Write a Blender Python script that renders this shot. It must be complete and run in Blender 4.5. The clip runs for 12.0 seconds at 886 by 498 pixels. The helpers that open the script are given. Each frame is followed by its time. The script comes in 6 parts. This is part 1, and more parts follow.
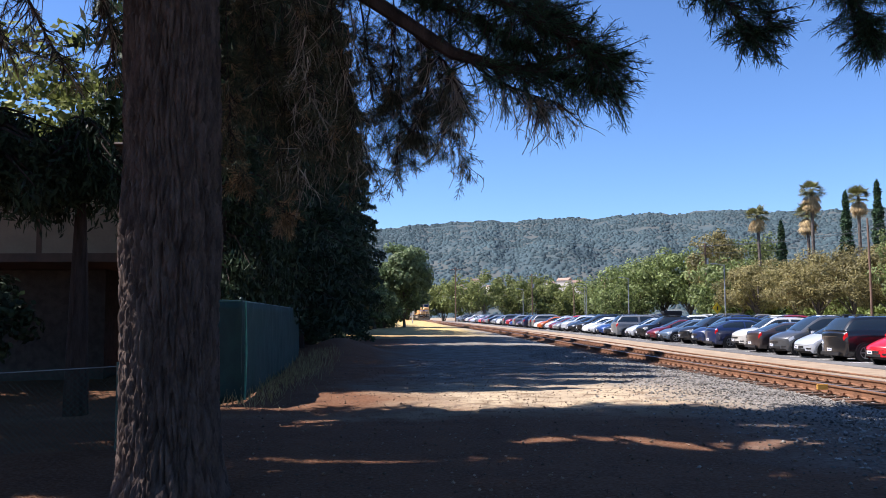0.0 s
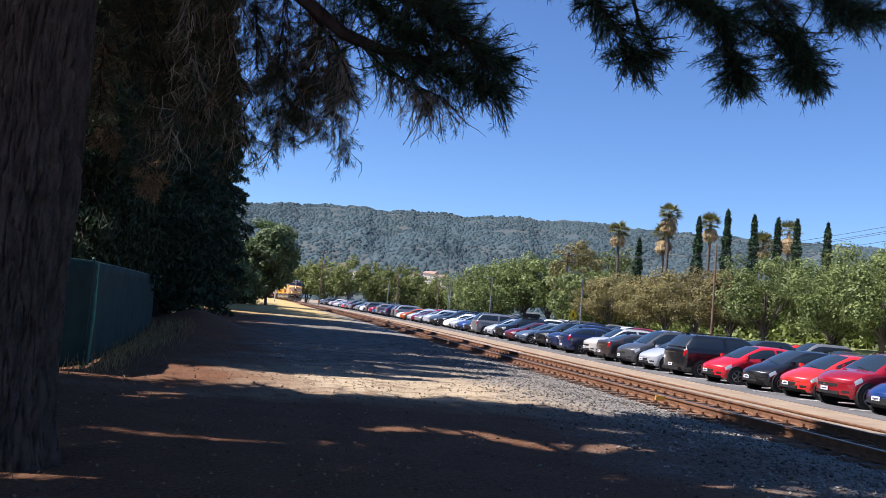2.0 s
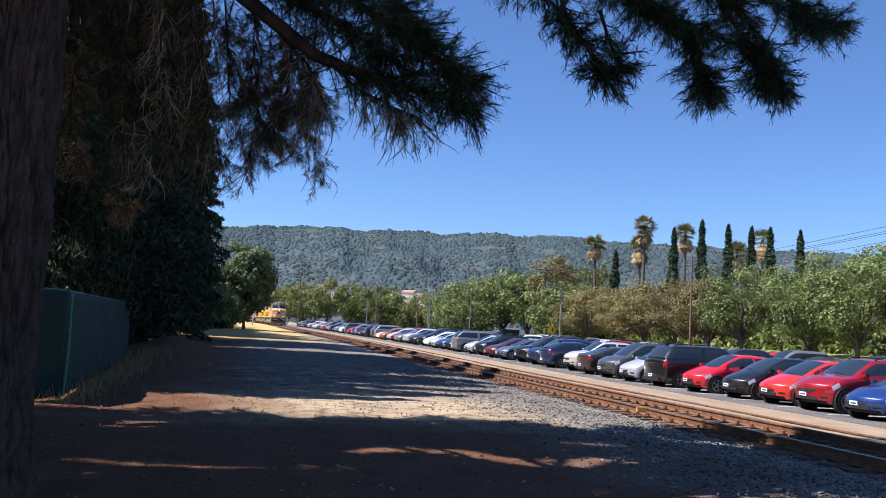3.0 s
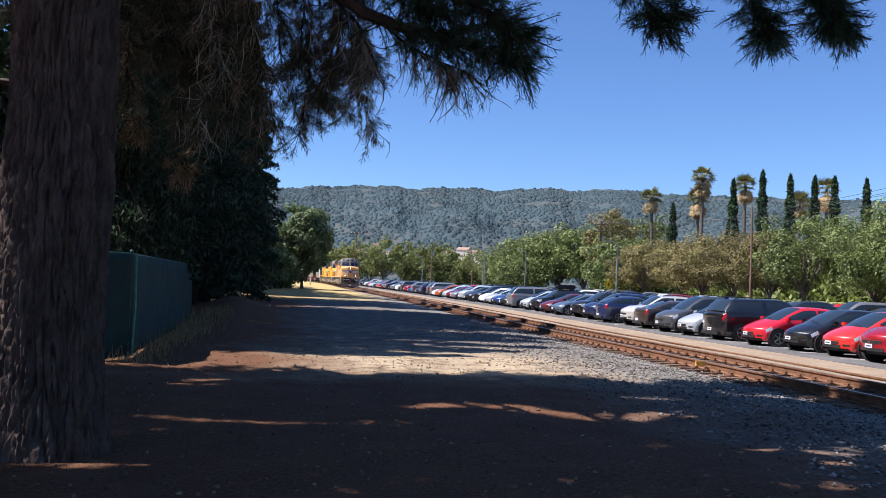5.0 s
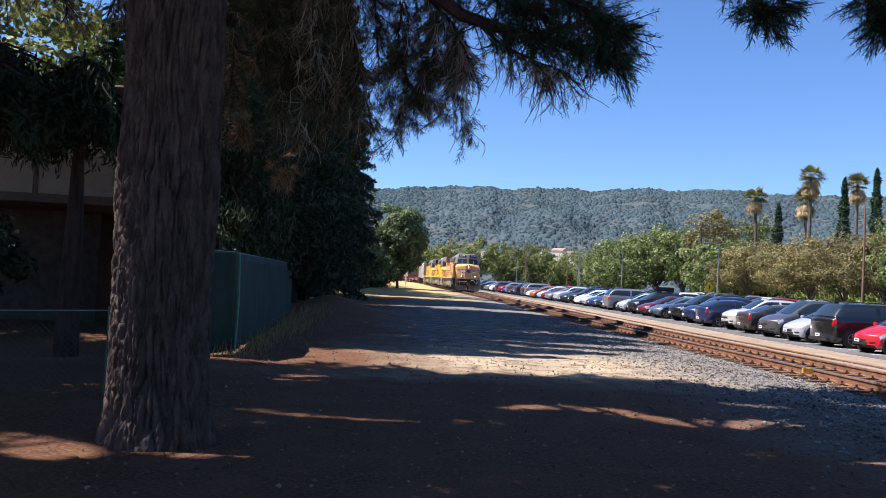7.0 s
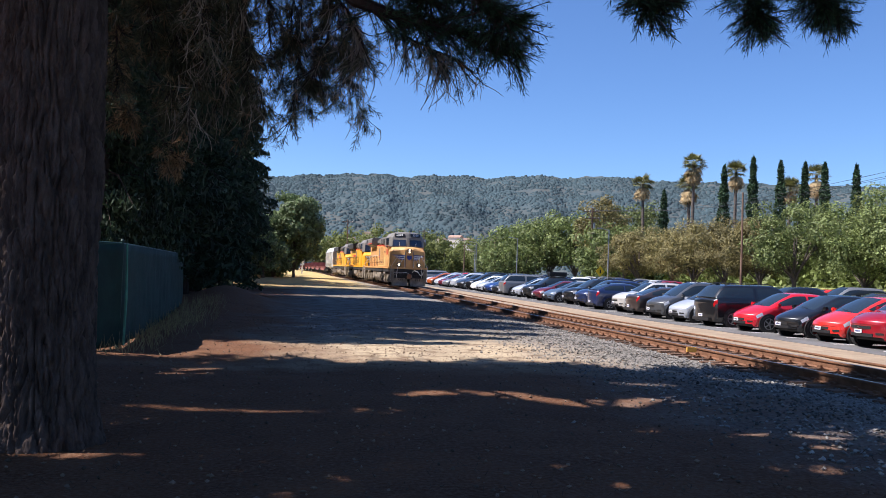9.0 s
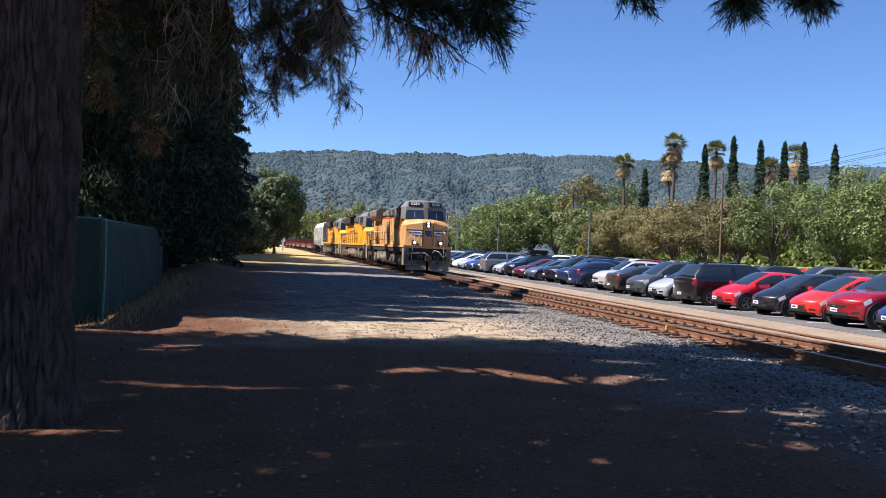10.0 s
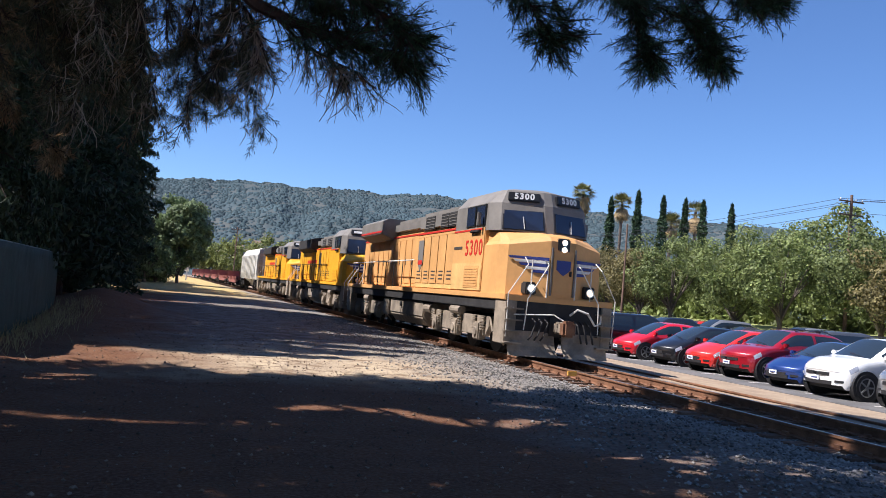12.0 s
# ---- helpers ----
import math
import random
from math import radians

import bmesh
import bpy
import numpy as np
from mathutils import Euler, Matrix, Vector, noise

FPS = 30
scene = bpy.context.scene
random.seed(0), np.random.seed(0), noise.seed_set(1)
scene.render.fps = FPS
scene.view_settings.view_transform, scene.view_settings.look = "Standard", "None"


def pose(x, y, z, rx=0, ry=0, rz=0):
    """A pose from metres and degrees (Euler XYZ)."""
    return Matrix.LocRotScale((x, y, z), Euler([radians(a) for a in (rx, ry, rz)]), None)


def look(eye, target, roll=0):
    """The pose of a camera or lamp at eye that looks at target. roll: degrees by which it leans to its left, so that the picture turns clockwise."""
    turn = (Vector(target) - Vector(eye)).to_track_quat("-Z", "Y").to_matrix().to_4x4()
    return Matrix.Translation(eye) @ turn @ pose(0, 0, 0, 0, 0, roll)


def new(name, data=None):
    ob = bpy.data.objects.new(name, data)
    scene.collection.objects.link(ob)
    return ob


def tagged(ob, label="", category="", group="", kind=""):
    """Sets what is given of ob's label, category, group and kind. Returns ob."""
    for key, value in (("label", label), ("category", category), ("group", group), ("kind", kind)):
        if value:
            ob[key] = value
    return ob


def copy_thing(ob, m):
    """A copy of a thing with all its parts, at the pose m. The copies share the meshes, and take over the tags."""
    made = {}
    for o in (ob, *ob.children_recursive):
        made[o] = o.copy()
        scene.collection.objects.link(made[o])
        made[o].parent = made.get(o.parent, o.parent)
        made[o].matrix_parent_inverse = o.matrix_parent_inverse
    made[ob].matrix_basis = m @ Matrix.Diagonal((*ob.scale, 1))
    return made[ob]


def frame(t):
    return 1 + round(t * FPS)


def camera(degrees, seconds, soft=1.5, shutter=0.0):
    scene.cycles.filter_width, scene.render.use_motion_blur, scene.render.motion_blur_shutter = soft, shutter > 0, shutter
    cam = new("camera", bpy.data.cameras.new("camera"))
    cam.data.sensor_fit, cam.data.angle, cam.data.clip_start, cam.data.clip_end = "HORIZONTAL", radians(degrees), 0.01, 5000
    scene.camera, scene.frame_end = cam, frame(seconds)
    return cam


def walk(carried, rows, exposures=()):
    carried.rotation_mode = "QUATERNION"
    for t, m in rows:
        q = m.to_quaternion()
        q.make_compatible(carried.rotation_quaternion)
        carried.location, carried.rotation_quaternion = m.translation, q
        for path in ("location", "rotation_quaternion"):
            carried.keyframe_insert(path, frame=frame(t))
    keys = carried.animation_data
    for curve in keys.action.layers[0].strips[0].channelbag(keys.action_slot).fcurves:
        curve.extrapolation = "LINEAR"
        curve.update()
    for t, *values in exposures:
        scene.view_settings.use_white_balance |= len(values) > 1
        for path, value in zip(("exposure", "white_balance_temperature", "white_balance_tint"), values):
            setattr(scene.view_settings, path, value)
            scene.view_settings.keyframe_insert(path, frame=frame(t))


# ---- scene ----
cam = camera(56.1, 12.0, soft=0.9)
EYE = (0.0, 0.0, 1.55)
PATH = [
    (0.0, 94.69, 0.37, -2.63), (0.5, 92.20, -1.08, -4.04), (1.0, 92.10, -4.24, -8.07),
    (1.5, 94.06, -5.15, -11.37), (2.0, 94.24, -5.02, -12.00), (2.5, 94.85, -4.04, -12.48),
    (3.0, 95.59, -3.21, -13.40), (3.5, 94.71, -2.85, -12.86), (5.5, 91.91, -2.49, -9.10),
    (6.0, 91.40, -2.60, -9.05), (6.5, 91.16, -2.36, -5.10), (7.0, 92.18, -2.95, -3.10),
    (7.5, 92.29, -3.50, -3.89), (9.5, 90.87, -1.87, -11.21), (10.0, 90.14, -2.31, -11.44),
    (10.5, 90.79, -2.70, -11.93), (11.0, 91.87, -2.97, -11.21), (11.5, 92.36, -4.22, -14.59),
    (12.0, 93.23, -4.90, -17.74)]
walk(cam, [(t, pose(*EYE, rx, ry, rz)) for t, rx, ry, rz in PATH], [(0.0, 1.06, 5950, 17), (1.0, 0.84, 5950, 17), (6.0, 0.84, 5950, 17), (7.0, 1.0, 5950, 17), (7.6, 1.0, 5950, 17), (9.4, 0.84, 5950, 17), (12.0, 0.84, 5950, 17)])

# ---- light: clear afternoon, the sun high over the pines beside the track ----
SUN_EL, SUN_AZ = 54.0, 276.0          # degrees; azimuth clockwise from +y
world = bpy.data.worlds.new("sky")
scene.world = world
world.use_nodes = True
wn = world.node_tree
wn.nodes.clear()
sky = wn.nodes.new("ShaderNodeTexSky")
sky.sky_type, sky.sun_disc = "NISHITA", False
sky.sun_elevation, sky.sun_rotation = radians(SUN_EL), radians(SUN_AZ)
sky.altitude, sky.air_density, sky.dust_density, sky.ozone_density = 1500, 1.15, 0.0, 9.0
bg = wn.nodes.new("ShaderNodeBackground")
bg.inputs["Strength"].default_value = 0.083
wo = wn.nodes.new("ShaderNodeOutputWorld")
wn.links.new(sky.outputs[0], bg.inputs[0])
wn.links.new(bg.outputs[0], wo.inputs[0])
sun_data = bpy.data.lights.new("sun", "SUN")
sun_data.energy, sun_data.angle, sun_data.color = 5.0, radians(0.53), (1.0, 0.93, 0.82)
sun = new("sun", sun_data)
_a, _e = radians(SUN_AZ), radians(SUN_EL)
SUN_DIR = Vector((math.sin(_a) * math.cos(_e), math.cos(_a) * math.cos(_e), math.sin(_e)))
sun.matrix_world = look(SUN_DIR * 300, (0, 0, 0))


# ---- materials ----
def mat(name, color, rough=0.7, metal=0.0, var=0.25, scale=6.0, bump=0.0, bump_scale=40.0, color2=None,
        island=0.0, per_object=0.0, fine=0.0, coat=0.0, spec=0.5, glow=0.0, glow_color=None, stretch=(1, 1, 1), trans=0.0):
    m = bpy.data.materials.new(name)
    m.use_nodes = True
    nt = m.node_tree
    b = nt.nodes["Principled BSDF"]
    b.inputs["Roughness"].default_value, b.inputs["Metallic"].default_value = rough, metal
    b.inputs["Specular IOR Level"].default_value = spec
    b.inputs["Coat Weight"].default_value = coat
    b.inputs["Coat Roughness"].default_value = 0.04
    tc = nt.nodes.new("ShaderNodeTexCoord")
    mp = nt.nodes.new("ShaderNodeMapping")
    mp.inputs["Scale"].default_value = stretch
    nt.links.new(tc.outputs["Object"], mp.inputs[0])
    n1 = nt.nodes.new("ShaderNodeTexNoise")
    n1.inputs["Scale"].default_value, n1.inputs["Detail"].default_value = scale, 6.0
    nt.links.new(mp.outputs[0], n1.inputs["Vector"])
    ramp = nt.nodes.new("ShaderNodeValToRGB")
    c1 = color
    c2 = color2 or tuple(c * (1 - var) for c in color)
    ramp.color_ramp.elements[0].position, ramp.color_ramp.elements[1].position = 0.36, 0.64
    ramp.color_ramp.elements[0].color, ramp.color_ramp.elements[1].color = (*c2, 1), (*c1, 1)
    nt.links.new(n1.outputs[0], ramp.inputs[0])
    out = ramp.outputs[0]

    def shade(value, amount):
        nonlocal out
        mr = nt.nodes.new("ShaderNodeMapRange")
        mr.inputs["To Min"].default_value, mr.inputs["To Max"].default_value = 1 - amount, 1 + amount
        nt.links.new(value, mr.inputs[0])
        mx = nt.nodes.new("ShaderNodeMix")
        mx.data_type, mx.blend_type = "RGBA", "MULTIPLY"
        mx.inputs["Factor"].default_value = 1.0
        nt.links.new(out, mx.inputs[6])
        nt.links.new(mr.outputs[0], mx.inputs[7])
        out = mx.outputs[2]
    if fine:
        n2 = nt.nodes.new("ShaderNodeTexNoise")
        n2.inputs["Scale"].default_value, n2.inputs["Detail"].default_value = scale * 9, 4.0
        nt.links.new(mp.outputs[0], n2.inputs["Vector"])
        shade(n2.outputs[0], fine)
    if island:
        g = nt.nodes.new("ShaderNodeNewGeometry")
        shade(g.outputs["Random Per Island"], island)
    if per_object:
        oi = nt.nodes.new("ShaderNodeObjectInfo")
        shade(oi.outputs["Random"], per_object)
    nt.links.new(out, b.inputs["Base Color"])
    if bump:
        n3 = nt.nodes.new("ShaderNodeTexNoise")
        n3.inputs["Scale"].default_value, n3.inputs["Detail"].default_value = bump_scale, 5.0
        nt.links.new(mp.outputs[0], n3.inputs["Vector"])
        bp = nt.nodes.new("ShaderNodeBump")
        bp.inputs["Strength"].default_value, bp.inputs["Distance"].default_value = bump, 0.02
        nt.links.new(n3.outputs[0], bp.inputs["Height"])
        nt.links.new(bp.outputs[0], b.inputs["Normal"])
    if glow:
        b.inputs["Emission Color"].default_value = (*(glow_color or color), 1)
        b.inputs["Emission Strength"].default_value = glow
    if trans:
        tr = nt.nodes.new("ShaderNodeBsdfTranslucent")
        nt.links.new(out, tr.inputs[0])
        ms = nt.nodes.new("ShaderNodeMixShader")
        ms.inputs[0].default_value = trans
        nt.links.new(b.outputs[0], ms.inputs[1])
        nt.links.new(tr.outputs[0], ms.inputs[2])
        nt.links.new(ms.outputs[0], nt.nodes["Material Output"].inputs[0])
    return m


def ground_material():
    """Needle-strewn brown earth beside the tree, paler dust and gravel towards the track, dry grass far along it. The
    pale band and darker earth either side also carry sun and shade.
    """
    m = bpy.data.materials.new("earth")
    m.use_nodes = True
    nt = m.node_tree
    b = nt.nodes["Principled BSDF"]
    b.inputs["Roughness"].default_value, b.inputs["Specular IOR Level"].default_value = 0.95, 0.15
    tc = nt.nodes.new("ShaderNodeTexCoord")
    sep = nt.nodes.new("ShaderNodeSeparateXYZ")
    nt.links.new(tc.outputs["Object"], sep.inputs[0])

    def noise_tex(s, d=6):
        n = nt.nodes.new("ShaderNodeTexNoise")
        n.inputs["Scale"].default_value, n.inputs["Detail"].default_value = s, d
        nt.links.new(tc.outputs["Object"], n.inputs["Vector"])
        return n.outputs[0]

    def math_node(op, a, c):
        n = nt.nodes.new("ShaderNodeMath")
        n.operation = op
        for i, v in enumerate((a, c)):
            if isinstance(v, (int, float)):
                n.inputs[i].default_value = v
            else:
                nt.links.new(v, n.inputs[i])
        return n.outputs[0]

    def rng(v, a, c, lo=0.0, hi=1.0):
        n = nt.nodes.new("ShaderNodeMapRange")
        for i, k in enumerate((a, c, lo, hi)):
            n.inputs[1 + i].default_value = k
        nt.links.new(v, n.inputs[0])
        return n.outputs[0]

    def mix(fac, a, c, mode="MIX"):
        n = nt.nodes.new("ShaderNodeMix")
        n.data_type, n.blend_type = "RGBA", mode
        for i, v in ((0, fac), (6, a), (7, c)):
            if isinstance(v, (int, float)):
                n.inputs[i].default_value = v
            elif isinstance(v, tuple):
                n.inputs[i].default_value = (*v, 1)
            else:
                nt.links.new(v, n.inputs[i])
        return n.outputs[2]
    wob = math_node("MULTIPLY", math_node("SUBTRACT", noise_tex(0.35), 0.5), 5.0)
    xx = math_node("ADD", sep.outputs[0], wob)
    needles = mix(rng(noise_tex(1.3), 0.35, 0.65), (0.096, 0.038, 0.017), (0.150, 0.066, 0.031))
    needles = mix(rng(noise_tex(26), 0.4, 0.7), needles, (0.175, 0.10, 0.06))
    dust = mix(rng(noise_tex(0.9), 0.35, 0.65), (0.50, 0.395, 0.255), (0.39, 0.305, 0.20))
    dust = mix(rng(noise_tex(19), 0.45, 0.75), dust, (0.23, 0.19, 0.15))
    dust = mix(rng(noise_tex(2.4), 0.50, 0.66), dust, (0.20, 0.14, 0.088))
    gravel = mix(rng(noise_tex(15), 0.35, 0.65), (0.120, 0.109, 0.096), (0.285, 0.258, 0.222))
    grass = mix(rng(noise_tex(2.5), 0.35, 0.65), (0.55, 0.40, 0.16), (0.38, 0.28, 0.12))
    # pale dust starts with the sunlit strip; dark earth before it deepens the shade
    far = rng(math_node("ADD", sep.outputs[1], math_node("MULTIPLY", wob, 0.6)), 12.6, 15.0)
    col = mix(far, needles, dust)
    # past the sunlit strip the colour drops to dark gravel, deepening the trees' shade
    past_sun = rng(math_node("ADD", sep.outputs[1], wob), 17.5, 21.0)
    col = mix(past_sun, col, mix(rng(noise_tex(1.6), 0.4, 0.7), gravel, (0.085, 0.068, 0.052)))
    # dark needle brown carries on at the left, where shade narrows the strip
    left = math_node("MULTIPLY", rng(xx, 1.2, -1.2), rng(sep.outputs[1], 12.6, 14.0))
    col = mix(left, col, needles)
    grav = math_node("MULTIPLY", rng(xx, 4.2, 7.0), rng(math_node("SUBTRACT", 11.5, sep.outputs[0]), 0.0, 1.0))
    col = mix(grav, col, gravel)
    dirt2 = rng(sep.outputs[0], 10.9, 11.8)
    col = mix(dirt2, col, mix(rng(noise_tex(1.4), 0.35, 0.65), (0.37, 0.285, 0.195), (0.28, 0.21, 0.145)))
    gr = math_node("MULTIPLY", rng(math_node("ADD", sep.outputs[1], math_node("MULTIPLY", wob, 6.0)), 55.0, 75.0), rng(xx, 7.5, 5.0))
    col = mix(gr, col, grass)
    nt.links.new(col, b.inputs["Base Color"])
    bp = nt.nodes.new("ShaderNodeBump")
    bp.inputs["Strength"].default_value, bp.inputs["Distance"].default_value = 0.8, 0.03
    nt.links.new(math_node("ADD", noise_tex(22), noise_tex(4)), bp.inputs["Height"])
    nt.links.new(bp.outputs[0], b.inputs["Normal"])
    return m


def glass_material(name, tint=(0.02, 0.03, 0.04)):
    m = bpy.data.materials.new(name)
    m.use_nodes = True
    b = m.node_tree.nodes["Principled BSDF"]
    b.inputs["Base Color"].default_value = (*tint, 1)
    b.inputs["Roughness"].default_value, b.inputs["Specular IOR Level"].default_value = 0.03, 0.75
    return m


EARTH = ground_material()
BARK = mat("pine bark", (0.06, 0.042, 0.036), 0.95, 0, 0.55, 7, 1.0, 30, fine=0.35, stretch=(1, 1, 0.3), spec=0.2)
BARK_BIG = mat("furrowed pine bark", (0.118, 0.084, 0.069), 0.95, 0, 0.55, 12, 1.0, 30, fine=0.35, stretch=(1, 1, 0.32), spec=0.2)
BARK_GREY = mat("grey bark", (0.16, 0.13, 0.11), 0.95, 0, 0.4, 8, 0.5, 30, stretch=(1, 1, 0.3), spec=0.2)
NEEDLE = mat("pine needles", (0.045, 0.085, 0.04), 0.6, 0, 0.4, 2, island=0.4, trans=0.25, spec=0.3)
NEEDLE_FADED = mat("fading pine needles", (0.120, 0.118, 0.062), 0.7, 0, 0.4, 2, island=0.5, trans=0.25, spec=0.3)
NEEDLE_DRY = mat("dry pine needles", (0.36, 0.23, 0.12), 0.8, 0, 0.4, 2, island=0.4, spec=0.2)
TWIG = mat("bare twigs", (0.38, 0.30, 0.22), 0.9, 0, 0.4, 6, island=0.3, spec=0.2)
LITTER = mat("old needle litter", (0.11, 0.065, 0.04), 0.9, 0, 0.4, 2, island=0.4, spec=0.2)
FIR = mat("dark conifer foliage", (0.044, 0.068, 0.036), 0.7, 0, 0.4, 0.8, island=0.5, trans=0.15, spec=0.25)
LEAF_A = mat("green leaves", (0.205, 0.25, 0.082), 0.55, 0, 0.4, 0.5, island=0.45, per_object=0.22, trans=0.3, spec=0.3)
LEAF_B = mat("olive leaves", (0.275, 0.235, 0.092), 0.6, 0, 0.4, 0.5, island=0.45, per_object=0.18, trans=0.3, spec=0.3)
LEAF_C = mat("yellow-green leaves", (0.235, 0.265, 0.08), 0.6, 0, 0.4, 0.5, island=0.4, per_object=0.2, trans=0.35, spec=0.3)
LEAF_D = mat("grey-green leaves", (0.175, 0.235, 0.10), 0.6, 0, 0.4, 0.5, island=0.45, trans=0.3, spec=0.3)
CYPRESS = mat("cypress foliage", (0.055, 0.095, 0.045), 0.7, 0, 0.4, 1.0, island=0.5, trans=0.1, spec=0.2)
PALM = mat("palm fronds", (0.22, 0.22, 0.08), 0.5, 0, 0.4, 1.0, island=0.4, trans=0.2)
PALM_DRY = mat("dead palm fronds", (0.52, 0.38, 0.19), 0.8, 0, 0.4, 1.0, island=0.4, trans=0.1)
STEEL_RUST = mat("rusty rail steel", (0.24, 0.115, 0.06), 0.8, 0.2, 0.4, 5, 0.3, 60, fine=0.3)
STEEL_BRIGHT = mat("polished rail head", (0.45, 0.43, 0.40), 0.35, 0.9, 0.2, 5)
TIE = mat("creosoted tie wood", (0.20, 0.12, 0.08), 0.9, 0, 0.5, 3, 0.6, 40, per_object=0.35, fine=0.3, stretch=(1, 6, 1), spec=0.2)
STONE = mat("ballast stone", (0.25, 0.232, 0.208), 0.9, 0, 0.5, 0.7, island=0.6, spec=0.3)
STONE_TAN = mat("tan gravel", (0.24, 0.17, 0.12), 0.9, 0, 0.4, 0.7, island=0.5, spec=0.2)
ASPHALT = mat("asphalt", (0.16, 0.155, 0.15), 0.9, 0, 0.3, 0.4, 0.4, 90, fine=0.25, spec=0.3)
WHITE_LINE = mat("road paint", (0.72, 0.70, 0.66), 0.8, 0, 0.3, 4)
GREEN_SCREEN = mat("green windscreen cloth", (0.006, 0.038, 0.030), 0.75, 0, 0.35, 3, 0.2, 200, fine=0.2, spec=0.3)
GALV = mat("galvanised steel", (0.35, 0.36, 0.37), 0.5, 0.6, 0.25, 8)
GREEN_POST = mat("green coated steel", (0.02, 0.06, 0.045), 0.5, 0.2, 0.3, 8)
WALL_BEIGE = mat("beige board siding", (0.29, 0.245, 0.19), 0.85, 0, 0.15, 2, 0.15, 60, fine=0.1)
TRIM_BROWN = mat("brown painted trim", (0.10, 0.06, 0.045), 0.7, 0, 0.3, 4)
ROOF_AND_SHADE = mat("dark roof shingle and wall shade", (0.07, 0.06, 0.055), 0.9, 0, 0.4, 6, 0.4, 30)
# the blue-grey tint puts distance haze into the slope's own colour
HILL_HAZE = mat("haze-tinted hillside", (0.062, 0.090, 0.100), 0.95, 0, 0.3, 0.009, spec=0.1, color2=(0.092, 0.100, 0.095))


# ---- mesh helpers ----
def mesh(name, verts, faces, material, smooth=False):
    me = bpy.data.meshes.new(name)
    me.from_pydata([tuple(v) for v in verts], [], [tuple(q) for q in faces])
    me.materials.append(material)
    if smooth:
        me.polygons.foreach_set("use_smooth", [True] * len(me.polygons))
    me.update()
    return me


def part(name, bm, material, parent=None, label="", smooth=False):
    """Links a bmesh (or a ready mesh) as one mesh object under a thing or a part."""
    if isinstance(bm, bmesh.types.BMesh):
        bmesh.ops.recalc_face_normals(bm, faces=bm.faces)
        me = bpy.data.meshes.new(name)
        bm.to_mesh(me)
        bm.free()
        me.materials.append(material)
        if smooth:
            me.polygons.foreach_set("use_smooth", [True] * len(me.polygons))
    else:
        me = bm
    ob = new(name, me)
    ob.parent = parent
    if label:
        ob["label"] = label
    return ob


def thing(name, m, label, category, group="", kind=""):
    ob = new(name)
    ob.matrix_world = m
    return tagged(ob, label, category, group, kind)


def add_box(bm, lo, hi, bevel=0.0, m=None):
    """A box between two corners, its edges bevelled."""
    x0, y0, z0 = lo
    x1, y1, z1 = hi
    vs = [bm.verts.new(c) for c in ((x0, y0, z0), (x1, y0, z0), (x1, y1, z0), (x0, y1, z0), (x0, y0, z1), (x1, y0, z1), (x1, y1, z1), (x0, y1, z1))]
    fs = [bm.faces.new([vs[i] for i in q]) for q in ((3, 2, 1, 0), (4, 5, 6, 7), (0, 1, 5, 4), (1, 2, 6, 5), (2, 3, 7, 6), (3, 0, 4, 7))]
    if m is not None:
        bmesh.ops.transform(bm, matrix=m, verts=vs)
    if bevel:
        es = list({e for q in fs for e in q.edges})
        bmesh.ops.bevel(bm, geom=es, offset=bevel, segments=2, affect="EDGES", clamp_overlap=True)
    return bm


def box(lo, hi, bevel=0.0, m=None):
    return add_box(bmesh.new(), lo, hi, bevel, m)


def add_tube(bm, pts, radii, n=8, caps=True):
    """A tapered tube along a line of points."""
    pts = [Vector(q) for q in pts]
    if not hasattr(radii, "__len__"):
        radii = [radii] * len(pts)
    rings = []
    for i, q in enumerate(pts):
        d = (pts[min(i + 1, len(pts) - 1)] - pts[max(i - 1, 0)]).normalized()
        a = d.orthogonal().normalized() if i == 0 else (a - d * a.dot(d)).normalized()
        c = d.cross(a)
        rings.append([bm.verts.new(q + (a * math.cos(2 * math.pi * k / n) + c * math.sin(2 * math.pi * k / n)) * radii[i]) for k in range(n)])
    for r0, r1 in zip(rings, rings[1:]):
        for k in range(n):
            bm.faces.new((r0[k], r0[(k + 1) % n], r1[(k + 1) % n], r1[k]))
    if caps:
        bm.faces.new(rings[0][::-1])
        bm.faces.new(rings[-1])
    return bm


def tube(pts, radii, n=8):
    return add_tube(bmesh.new(), pts, radii, n)


def prism(profile, x0, x1, axis="x", bevel=0.0):
    """A closed outline (two coordinates) drawn out along an axis."""
    bm = bmesh.new()
    put = {"x": lambda u, v, w: (w, u, v), "y": lambda u, v, w: (u, w, v), "z": lambda u, v, w: (u, v, w)}[axis]
    a = [bm.verts.new(put(u, v, x0)) for u, v in profile]
    b = [bm.verts.new(put(u, v, x1)) for u, v in profile]
    n = len(a)
    for i in range(n):
        bm.faces.new((a[i], a[(i + 1) % n], b[(i + 1) % n], b[i]))
    bm.faces.new(a[::-1])
    bm.faces.new(b)
    if bevel:
        bmesh.ops.bevel(bm, geom=list(bm.edges), offset=bevel, segments=2, affect="EDGES", clamp_overlap=True)
    return bm


